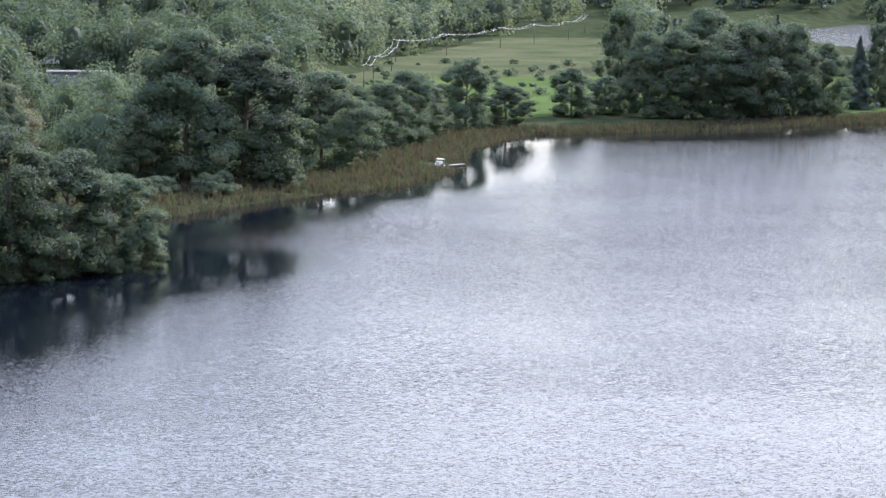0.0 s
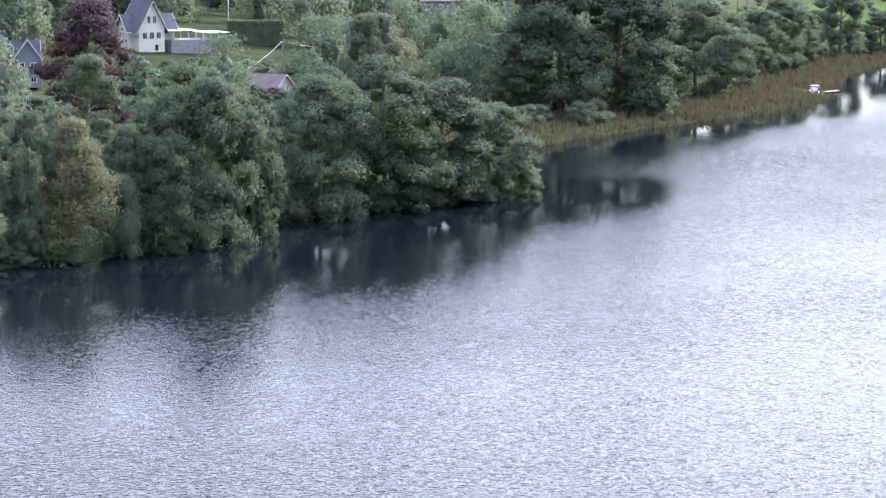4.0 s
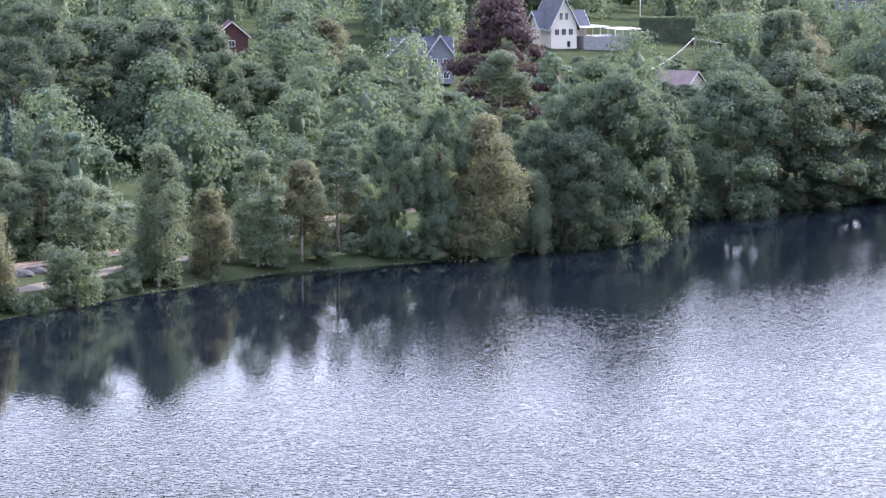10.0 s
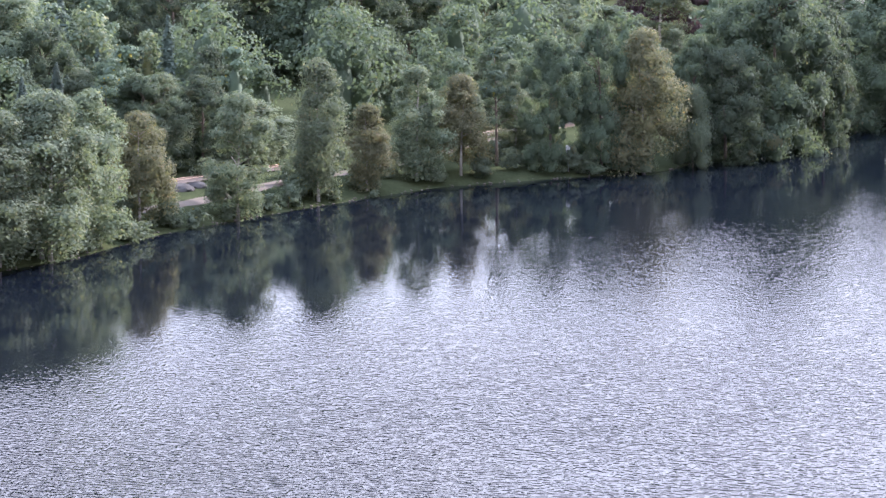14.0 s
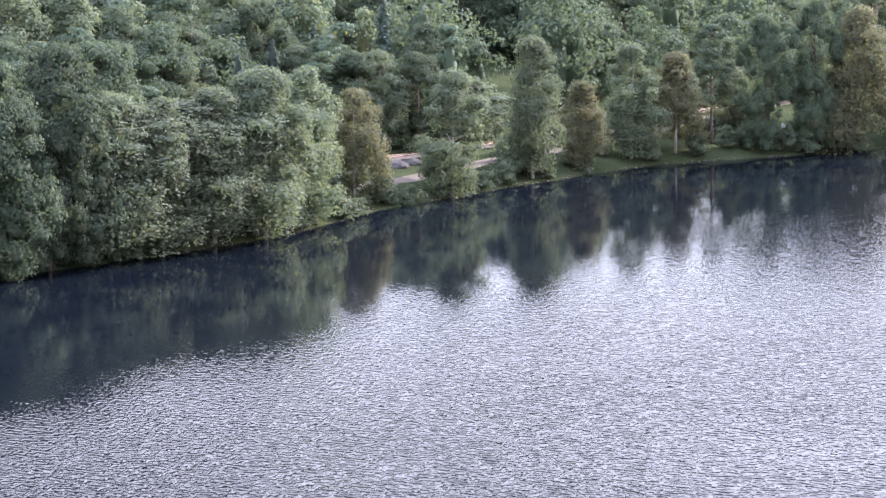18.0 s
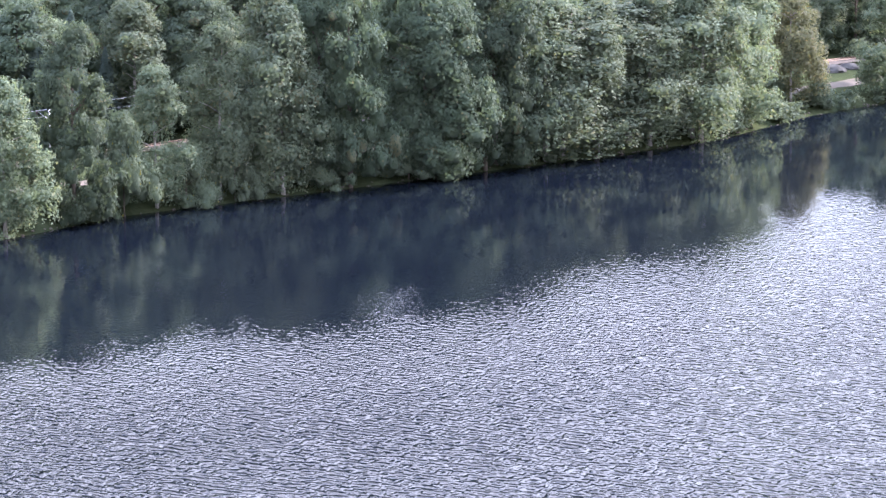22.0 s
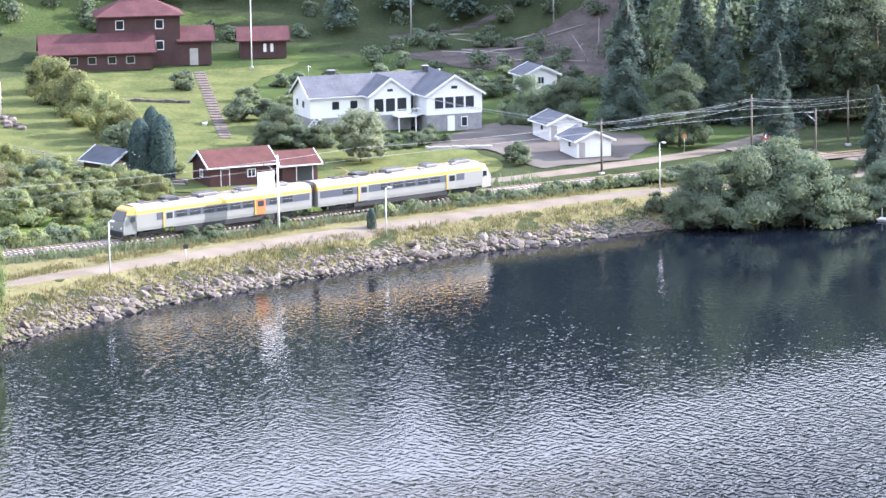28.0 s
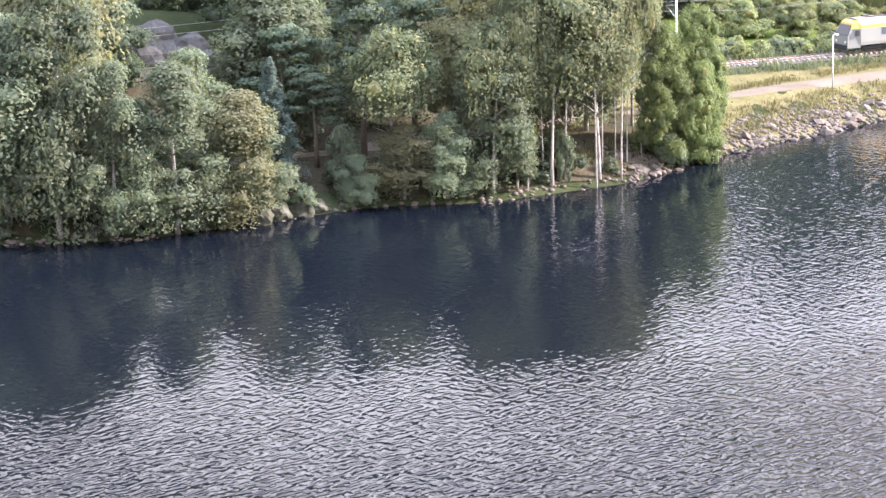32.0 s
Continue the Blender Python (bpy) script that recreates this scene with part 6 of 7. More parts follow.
# deck between the gables with glazed doors
part("deck", boxes((-5.9, -4.62, -3.2, 0.2, 2.2, 2.4), (-9.0, -5.9, -4.6, -1.85, 2.2, 2.4), bevel=0.02), WHITE, wh, "raised white deck")
part("deck_post", boxes((-8.9, -8.75, -4.5, -4.35, -0.8, 2.2), (-6.1, -5.95, -4.5, -4.35, -0.8, 2.2)), WHITE, wh)
railing(wh, pose(-9.0, -4.55, 2.4), 4.4)
railing(wh, pose(-4.75, -4.5, 2.4, 0, 0, 90), 2.6)
fr = boxes((-5.75, -4.7, 0.12, 0.2, 2.45, 4.7))
w1 = part("window", fr, WHITE, wh)
part("pane", boxes((-5.65, -4.8, 0.09, 0.118, 2.6, 4.6)), GLASS, w1)
# outside stairs at both ends
for k in range(9):
    part("step", boxes((4.75, 5.75, 3.6 - 0.3 * k, 3.9 - 0.3 * k, 2.2 - 0.26 * k, 2.28 - 0.26 * k)), WHITE, wh)
railing(wh, pose(5.75, 4.0, 2.2, 0, 40, -90) @ pose(0, 0, 0), 3.6, 0.9)
for k in range(6):
    part("step", boxes((-20.5 - 0.3 * k, -20.2 - 0.3 * k, -0.9, 0.2, 2.1 - 0.3 * k, 2.2 - 0.3 * k)), WHITE, wh)
railing(wh, pose(-22.2, -0.9, 0.4, 0, -45, 0), 2.9, 0.9)
for x, y, z in ((-16.5, 5.2, 7.3), (-1.2, 4.4, 7.3)):
    ch = part("chimney", boxes((x - 0.4, x + 0.4, y - 0.4, y + 0.4, z - 0.8, z + 0.9), bevel=0.02), BLACK_FELT, wh, "dark chimney with a cap")
    part("cap", boxes((x - 0.5, x + 0.5, y - 0.5, y + 0.5, z + 0.9, z + 0.98)), STEEL, ch)
part("aerial", tubes("aerial", [([(-20.5, 4.6, 7.4), (-20.5, 4.6, 9.2)], [0.03, 0.03], 5), ([(-20.9, 4.6, 9.0), (-20.1, 4.6, 9.0)], [0.02, 0.02], 4)]), STEEL, wh)

# two white garages on the drive
for x, y, label in ((14.9, 506.5, "white wooden garage with a grey roof"), (18.0, 494.0, "white garage with closed grey and white doors")):
    g = thing("garage", pose(x, y, z_at(x, y), 0, 0, 20), label, "garage", "garages on the drive")
    gable_block(g, pose(0, 0, 0), 4.6, 5.6, 2.2, 1.0, WHITE, GREY_TILE, ridge="y", trim=WHITE)
    door(g, "f", 4.6, 5.6, 0.45, 0.02, 2.3, 1.9, WHITE, "white garage door")
    door(g, "f", 4.6, 5.6, -1.6, 0.02, 0.8, 1.9, GREY_WOOD, "grey side door")
    window(g, "l", 4.6, 5.6, 0.5, 1.2, 0.9, 0.8, 0)
g = thing("garden_house", pose(13.0, 545, z_at(13, 545), 0, 0, 20), "small white outbuilding with a grey roof", "outbuilding")
gable_block(g, pose(0, 0, 0), 4.8, 4.4, 2.3, 1.1, WHITE, GREY_TILE, ridge="y", trim=WHITE)
window(g, "f", 4.8, 4.4, 0, 1.0, 0.9, 0.9, 1)

# the dark red farmhouse
rz = z_at(-43, 560)
rh = thing("red_house", pose(-42.9, 564.5, rz, 0, 0, 8), "dark red two-storey wooden house with red tiled roofs", "house")
part("wall", boxes((-5.7, 5.7, -3.8, 3.8, -0.8, 7.2)), BROWN_WOOD, rh)
hip_roof(rh, pose(0, 0, 0), 11.4, 7.6, 7.2, 2.2, RED_TILE)
part("chimney", boxes((-0.4, 0.4, -0.4, 0.4, 8.8, 10.2), bevel=0.03), RED_TILE, rh, "brick chimney")
for x, z in ((-2.8, 5.4), (2.8, 5.4), (2.8, 2.4)):
    window(rh, "f", 11.4, 7.6, x, z, 1.0, 1.15, 0)
gable_block(rh, pose(-6.2, -4.0, 0), 15.5, 6.6, 2.6, 2.2, BROWN_WOOD, RED_TILE, trim=RED_TILE)
for x in (-12.2, -9.6, -7.0, -4.2, -1.6):
    fr = boxes((x - 0.6, x + 0.6, -7.38, -7.302, 0.9, 2.0))
    w1 = part("window", fr, GREY_WOOD, rh)
    part("pane", boxes((x - 0.5, x + 0.5, -7.40, -7.382, 1.0, 1.9)), GLASS, w1)
gable_block(rh, pose(7.9, -1.0, 0), 4.4, 5.6, 3.6, 1.6, BROWN_WOOD, RED_TILE, trim=RED_TILE)
part("door", boxes((7.0, 8.2, -3.88, -3.80, 0.0, 2.4)), GREY_WOOD, rh, "weathered brown door")
rs = thing("red_shed", pose(-25.5, 571, z_at(-25.5, 571), 0, 0, 5), "dark red shed with a red roof and two white doors", "shed")
gable_block(rs, pose(0, 0, 0), 6.6, 5.0, 2.7, 1.5, BROWN_WOOD, RED_TILE, trim=RED_TILE)
for x in (0.2, 1.2):
    bm = boxes((x - 0.22, x + 0.22, -2.57, -2.502, 0.9, 2.1))
    part("window", bm, WHITE, rs)
fp = thing("flagpole", pose(-26.6, 559.8, z_at(-26.6, 559.8)), "tall white flagpole without a flag on the lawn", "flagpole")
part("pole", tubes("pole", [([(0, 0, -0.3), (0, 0, 5), (0, 0, 11.5)], [0.09, 0.075, 0.045], 8)]), WHITE, fp)
part("knob", tubes("knob", [([(0, 0, 11.5), (0, 0, 11.62), (0, 0, 11.75)], [0.05, 0.11, 0.04], 8)]), STEEL, fp)
part("base", boxes((-0.25, 0.25, -0.25, 0.25, -0.3, 0.4), bevel=0.03), CONCRETE, fp)

# sheds beside the railway
hz = z_at(-25, 472)
h1 = thing("red_hut", pose(-25.0, 473.6, hz, 0, 0, 25), "red wooden hut with a red tiled roof", "hut")
gable_block(h1, pose(0, 0, 0), 8.2, 5.6, 2.5, 1.5, RED_WOOD, HUT_TILE, trim=WHITE)
window(h1, "f", 8.2, 5.6, 1.2, 1.0, 0.9, 0.8, 1)
door(h1, "f", 8.2, 5.6, -2.2, 0.05, 1.0, 1.95, RED_WOOD, "red plank door")
window(h1, "l", 8.2, 5.6, 0.0, 1.0, 0.8, 0.8, 1)
h2 = thing("red_lean_shed", pose(-18.0, 475.9, z_at(-18, 475), 0, 0, 25), "small open-fronted red shed with a red roof", "shed")
gable_block(h2, pose(0, 0, 0), 4.6, 4.6, 2.2, 1.2, RED_WOOD, HUT_TILE, trim=WHITE)
door(h2, "f", 4.6, 4.6, 0.6, 0.05, 2.0, 1.8, TRAIN_BLACK, "dark open bay")
h3 = thing("dark_hut", pose(-40.0, 479.6, z_at(-40, 479), 0, 0, -48), "low dark hut with a black felt roof", "hut")
gable_block(h3, pose(0, 0, 0), 5.6, 4.4, 1.7, 1.3, BROWN_WOOD, BLACK_FELT, trim=WHITE)
window(h3, "r", 5.6, 4.4, 0.0, 0.8, 0.7, 0.6, 0)

# dark cottage above the lawn
dz = z_at(-63.5, 515)
dc = thing("dark_cottage", pose(-64.6, 519.4, dz, 0, 0, 4), "dark brown cottage with a steep black roof", "house")
gable_block(dc, pose(0, 0, 0), 10.0, 8.0, 2.5, 4.3, BROWN_WOOD, BLACK_FELT, over=0.5, trim=BLACK_FELT)
window(dc, "f", 10.0, 8.0, 1.4, 0.9, 1.4, 1.0, 1, BROWN_WOOD)
window(dc, "r", 10.0, 8.0, 0.0, 3.2, 1.0, 1.2, 1)
part("balcony_floor", boxes((5.05, 6.9, -1.6, 1.6, 2.3, 2.45), bevel=0.02), GREY_WOOD, dc)
for x in (5.2, 6.8):
    for y in (-1.5, 1.5):
        part("balcony_post", boxes((x - 0.06, x + 0.06, y - 0.06, y + 0.06, -0.6, 4.3)), WHITE, dc, "white balcony post")
for z in (2.95, 3.4, 4.25):
    part("balcony_rail", boxes((5.15, 6.85, -1.55, -1.47, z, z + 0.09), (6.77, 6.85, -1.47, 1.5, z, z + 0.09)), WHITE, dc, "white balcony rail")
ct = thing("cottage_terrace", pose(-62.6, 512.6, z_at(-62.6, 512.6), 0, 0, 4), "low grey stone terrace before the dark cottage", "terrace")
rnd = random.Random(91)
part("paving", boxes((-3.9, 3.9, -1.4, 2.2, -0.5, 0.72)), ROCK, ct)
for row in range(2):
    for k in range(11):
        x = -3.9 + 0.72 * k + 0.2 * row
        part("stone", boxes((x, x + 0.66, -1.62 + rnd.uniform(-0.06, 0.05), -1.405, -0.4 + 0.56 * row, 0.12 + 0.56 * row), bevel=0.06), ROCK, ct)
for k in range(9):
    x, y = -57.4 + rnd.uniform(-0.9, 1.5) + 0.25 * k, 518 - 1.0 * k
    tagged(part("rock", boxes((-0.6, 0.6, -0.5, 0.5, -0.3, 0.55), bevel=0.2), ROCK), "grey stone edging the bank below the cottage", "rock", "stones below the cottage").matrix_world = pose(x, y, z_at(x, y), 0, 0, rnd.uniform(0, 90))

# rail fence between the lawn and the scrub
rf = thing("rail_fence", pose(0, 0, 0), "weathered grey wooden rail fence along the lawn", "fence")
fence = [(-54.0 + 1.62 * k, 493.4 - 1.83 * k) for k in range(8)]
for x, y in fence:
    part("post", boxes((x - 0.07, x + 0.07, y - 0.07, y + 0.07, z_at(x, y) - 0.4, z_at(x, y) + 1.15), bevel=0.01), DEAD_WOOD, rf)
for (xa, ya), (xb, yb) in zip(fence, fence[1:]):
    for z in (0.35, 0.7, 1.05):
        part("rail", tubes("rail", [([(xa, ya - 0.1, z_at(xa, ya) + z), (xb, yb - 0.1, z_at(xb, yb) + z)], [0.06, 0.055], 6)]), DEAD_WOOD, rf)

# garden steps up to the red house
for k in range(26):
    f = k / 25
    x, y = -27.6 + (-33.8 + 27.6) * f, 506 + (556 - 506) * f
    if k == 0:
        st = thing("garden_steps", pose(0, 0, 0), "worn stone steps climbing through the garden", "steps", kind="structure")
    part("step", boxes((x - 0.8, x + 0.8, y - 0.95, y + 0.95, z_at(x, y) - 0.2, z_at(x, y) + 0.16), bevel=0.03), BALLAST, st)
wl = thing("garden_wall", pose(0, 0, 0), "low dry stone wall across the lawn", "wall", kind="structure")
rnd = random.Random(4)
for k in range(24):
    x = -43.5 + 0.42 * k
    y = 532.5 - 0.04 * k
    part("stone", boxes((x - 0.24, x + 0.22, y - 0.25, y + 0.25, z_at(x, y) - 0.1, z_at(x, y) + rnd.uniform(0.35, 0.55)), bevel=0.07), ROCK, wl)
tw = thing("terrace_wall", pose(0, 0, 0), "low pale stone wall along the drive", "wall", kind="structure")
for k in range(20):
    x = -1.8 + 0.42 * k
    y = 497.3 + 0.06 * k
    part("stone", boxes((x - 0.22, x + 0.2, y - 0.22, y + 0.22, z_at(x, y) - 0.1, z_at(x, y) + rnd.uniform(0.35, 0.5)), bevel=0.06), CONCRETE, tw)

# villas on the slope
vz = z_at(516, 915)
v1 = thing("white_villa", pose(513.6, 919, vz, 0, 0, -4), "large cream villa with steep grey roofs and a terrace", "house")
gable_block(v1, pose(0, 0, 0), 7.4, 11.0, 6.5, 6.8, CREAM, GREY_TILE, over=0.9, ridge="y", trim=WHITE)
gable_block(v1, pose(1.8, 2.0, 0), 13.5, 7.0, 6.0, 3.6, CREAM, GREY_TILE, over=0.9, trim=WHITE)
for x in (-2.0, 0.0, 2.0):
    window(v1, "f", 7.4, 11.0, x, 3.6, 1.2, 1.6, 1)
for x in (-0.8, 0.8):
    window(v1, "f", 7.4, 11.0, x, 7.6, 0.9, 1.8, 1)
window(v1, "f", 7.4, 11.0, 1.4, 0.4, 1.0, 1.6, 0)
part("terrace", boxes((5.5, 20.0, -6.0, 3.0, -1.0, 3.0)), STONE_WALL, v1, "grey terrace block")
for k in range(7):
    part("terrace_post", boxes((6.0 + 2.2 * k, 6.12 + 2.2 * k, -5.9, -5.78, 3.0, 5.4)), WHITE, v1)
part("terrace_roof", boxes((5.4, 13.0, -6.3, 3.2, 5.4, 5.6), (16.0, 22.5, -6.3, 3.2, 4.6, 4.8)), WHITE, v1, "flat white terrace roof")
fp2 = thing("flagpole", pose(552, 940, z_at(552, 940)), "bare white flagpole beside the villa", "flagpole")
part("pole", tubes("pole", [([(0, 0, -0.3), (0, 0, 17)], [0.13, 0.08], 7)]), WHITE, fp2)
bz = z_at(436, 845)
v2 = thing("blue_house", pose(437.4, 848, bz, 0, 0, -25), "grey-blue two-storey house with twin gables and chimneys", "house")
gable_block(v2, pose(-4.5, 0, 0), 7.2, 11.0, 7.0, 3.6, BLUE_GREY, BLACK_FELT, over=0.7, ridge="y", trim=WHITE)
gable_block(v2, pose(4.2, -0.5, 0), 6.4, 10.0, 7.0, 4.4, BLUE_GREY, BLACK_FELT, over=0.7, ridge="y", trim=WHITE)
gable_block(v2, pose(0, 1.0, 0), 14.0, 8.0, 7.0, 3.8, BLUE_GREY, BLACK_FELT, over=0.5, trim=WHITE)
for cx, xs in ((-4.5, (-1.6, 1.6)), (4.2, (-1.4, 1.4))):
    for x in xs:
        for z in (1.2, 4.4):
            fy = -5.5 if cx < 0 else -5.5
            fr = boxes((cx + x - 0.75, cx + x + 0.75, fy - 0.08, fy - 0.002, z, z + 1.6))
            w1 = part("window", fr, WHITE, v2)
            part("pane", boxes((cx + x - 0.6, cx + x - 0.04, fy - 0.1, fy - 0.082, z + 0.12, z + 1.48), (cx + x + 0.04, cx + x + 0.6, fy - 0.1, fy - 0.082, z + 0.12, z + 1.48)), GLASS, w1)
for x, y in ((-1.8, 1.0), (3.6, 1.0)):
    part("chimney", boxes((x - 0.6, x + 0.6, y - 0.5, y + 0.5, 9.6, 13.2), bevel=0.04), BLACK_FELT, v2, "tall dark chimney")
v3 = thing("brown_roof_house", pose(495.4, 825.9, z_at(495.4, 825.9), 0, 0, -66), "low house with a broad brown tiled roof", "house")
gable_block(v3, pose(0, 0, 0), 11.0, 9.0, 2.6, 3.7, CREAM, BROWN_TILE, over=0.7, trim=WHITE)
window(v3, "r", 11.0, 9.0, 0, 0.9, 1.4, 1.2, 1)
window(v3, "f", 11.0, 9.0, -2.5, 0.9, 1.2, 1.2, 1)
v4 = thing("red_roof_house", pose(404, 885, z_at(404, 885), 0, 0, -20), "house with a red roof and white gable trim", "house")
gable_block(v4, pose(0, 0, 0), 8.0, 9.0, 5.0, 3.4, RED_WOOD, RED_TILE, over=0.6, ridge="y", trim=WHITE)
window(v4, "f", 8.0, 9.0, 0, 2.4, 1.4, 1.4, 1)
v5 = thing("flat_roof_building", pose(706, 1062, z_at(706, 1062) + 1.2, 0, 0, -36), "long low building with a flat pale roof", "building")
part("wall", boxes((-9, 9, -4, 4, -2.0, 3.4)), BLUE_GREY, v5)
part("roof", boxes((-9.7, 9.7, -4.7, 4.7, 3.4, 3.75), bevel=0.04), GREY_WOOD, v5)
for k in range(5):
    window(v5, "f", 18, 8, -6.8 + 3.4 * k, 1.0, 1.6, 1.2, 1)
v6 = thing("white_cottage", pose(737, 1125, z_at(737, 1125), 0, 0, -36), "white house half hidden among trees", "house")
gable_block(v6, pose(0, 0, 0), 9.0, 8.0, 4.2, 3.0, WHITE, RED_TILE, over=0.5, trim=WHITE)
for x in (-2.5, 0, 2.5):
    window(v6, "f", 9.0, 8.0, x, 1.4, 1.1, 1.3, 1)


def clipped_hedge(x, y, turn, w, d, h, label):
    """A clipped hedge: leaf clumps over a box, denser than it is wide."""
    rng = np.random.default_rng(5)
    n = int(70 * (2 * w * h + w * d))
    p = rng.uniform(-0.5, 0.5, (n, 3)) * (w, d, h)
    nrm = np.zeros((n, 3))
    side = rng.integers(0, 4, n)
    p[side <= 1, 1], nrm[side <= 1, 1] = -d / 2, -1
    p[side == 2, 2], nrm[side == 2, 2] = h / 2, 1
    p[side == 3, 0], nrm[side == 3, 0] = -w / 2, -1
    p += rng.normal(0, 0.09, p.shape) + (0, 0, h / 2)
    ob = thing("hedge", pose(x, y, z_at(x, y), 0, 0, turn), label, "hedge")
    v = leaf_cloud(p, nrm, 0.42, rng)
    part("foliage", mesh_of("foliage", v, np.arange(len(v)).reshape(-1, 4), LEAF["bush"]), None, ob)
    part("core", boxes((-w / 2 + 0.2, w / 2 - 0.2, -d / 2 + 0.2, d / 2 - 0.2, -0.5, h - 0.3)), BARK, ob)


clipped_hedge(556, 932, -30, 15, 3.0, 6.5, "tall clipped green hedge beside the villa terrace")

# ---------------------------------------------------------------- power line over the meadow
POLES = [(905, 1170), (960, 1235), (1020, 1300), (1082, 1376), (1150, 1425), (1236, 1490), (1287, 1525), (1336, 1556), (1420, 1640)]
tops = []
for x, y in POLES:
    z = z_at(x, y)
    p = thing("power_pole", pose(x, y, z, 0, 0, 45), "wooden power pole with a cross arm in the meadow", "power pole", "poles of the power line")
    part("pole", tubes("pole", [([(0, 0, -0.5), (0, 0, 10)], [0.2, 0.14], 7)]), POLE_WOOD, p)
    part("cross_arm", boxes((-1.3, 1.3, -0.1, 0.1, 9.3, 9.55)), POLE_WOOD, p)
    for k in (-1.1, 0, 1.1):
        part("insulator", tubes("insulator", [([(k, 0, 9.55), (k, 0, 9.9)], [0.09, 0.07], 6)]), WHITE, p)
    tops.append((x, y, z + 9.9))
for dx in (-0.9, 0.9):
    wire([(x + dx, y - dx, z) for x, y, z in tops], 1.6, "sagging pale power cable over the meadow", 0.06)
for x0, y0, z0, x1, y1, z1 in ((466.7, 804.4, 13.6, 510.2, 842.6, 19.8), (510.2, 842.6, 19.8, 580, 887, 16), (372, 745, 12.6, 466.7, 804.4, 13.4)):
    wire([(x0, y0, z0), (x1, y1, z1)], 2.2, "sagging pale cable between village poles", 0.055)
for x, y, h in ((510.2, 842.6, 12.6), (466.7, 804.4, 7.4), (372, 745, 8), (580, 887, 8)):
    p = thing("street_pole", pose(x, y, z_at(x, y), 0, 0, 45), "wooden village pole with a street light", "pole", "village poles")
    part("pole", tubes("pole", [([(0, 0, -0.5), (0, 0, h)], [0.18, 0.13], 7)]), POLE_WOOD, p)
    part("street_light", boxes((-1.4, -0.5, -0.15, 0.15, h - 0.4, h - 0.2), bevel=0.03), WHITE, p)


# ---------------------------------------------------------------- stone bank
def rock_mesh(seed, flat=0.7):
    rng = random.Random(seed)
    bm = bmesh.new()
    bmesh.ops.create_icosphere(bm, subdivisions=1, radius=0.5)
    for v in bm.verts:
        v.co *= rng.uniform(0.72, 1.15)
        v.co.z *= flat
    # chipped faces
    for k in range(5):
        n = Vector((rng.uniform(-1, 1), rng.uniform(-1, 1), rng.uniform(-0.2, 1))).normalized()
        c = rng.uniform(0.28, 0.38)
        for v in bm.verts:
            s = v.co.dot(n)
            if s > c:
                v.co -= n * (s - c)
    me = bpy.data.meshes.new("rock")
    bm.to_mesh(me)
    bm.free()
    me.materials.append(ROCK)
    return me


ROCKS = [rock_mesh(k) for k in range(10)]
bank = thing("stone_bank", Matrix.Identity(4), "bank of loose grey stones at the water's edge", "stone bank", kind="structure")
rng = random.Random(11)


def shore_point(s, d):
    """A point s metres along the shoreline from the headland, d metres inland."""
    seg = np.hypot(*np.diff(SHORE, axis=0).T)
    c = np.concatenate([[0], np.cumsum(seg)])
    k = min(int(np.searchsorted(c, s, "right")) - 1, len(seg) - 1)
    f = (s - c[k]) / seg[k]
    a, b = SHORE[k], SHORE[k + 1]
    t = (b - a) / seg[k]
    return (a[0] + (b[0] - a[0]) * f - t[1] * d, a[1] + (b[1] - a[1]) * f + t[0] * d)


def shore_length(k):
    return float(np.hypot(*np.diff(SHORE[:k + 1], axis=0).T).sum())


S0, S1 = shore_length(7), shore_length(12)
for k in range(300):
    s = rng.uniform(S0, S1 - 8)
    d = rng.uniform(-0.6, 3.9 - 1.6 * (s - S0) / (S1 - S0))
    x, y = shore_point(s, d)
    r = rng.choice((0.6, 0.8, 1.0, 1.25, 1.6)) * rng.uniform(0.8, 1.15)
    ob = part("rock", ROCKS[k % 10], None, bank)
    ob.matrix_world = Matrix.Translation((x, y, max(-0.25, z_at(x, y)) + 0.12 * r)) @ Euler((rng.uniform(-0.5, 0.5), rng.uniform(-0.5, 0.5), rng.uniform(0, 6.3))).to_matrix().to_4x4() @ Matrix.Diagonal((r * rng.uniform(1, 1.5), r, r * rng.uniform(0.7, 1), 1))


def scattered_stones(name, label, spots, seed):
    """Many small stones in one mesh. spots: x, y, size."""
    rs = np.random.default_rng(seed)
    base = []
    for me in ROCKS[:4]:
        v = np.empty(len(me.vertices) * 3, np.float32)
        me.vertices.foreach_get("co", v)
        base.append((v.reshape(-1, 3), np.array([tuple(p.vertices) for p in me.polygons])))
    vs, fs, n = [], [], 0
    for i, (x, y, r) in enumerate(spots):
        v, f = base[i % 4]
        a = rs.uniform(0, 6.28)
        c, s = math.cos(a), math.sin(a)
        w = v @ np.array(((c, -s, 0), (s, c, 0), (0, 0, 0.8))) * r
        vs.append(w + np.array((x, y, max(-0.2, z_at(x, y)) + 0.1 * r)))
        fs.append(f + n)
        n += len(v)
    return tagged(part(name, mesh_of(name, np.concatenate(vs), np.ascontiguousarray(np.concatenate(fs)), ROCK), ROCK), label, "stones", kind="stuff")


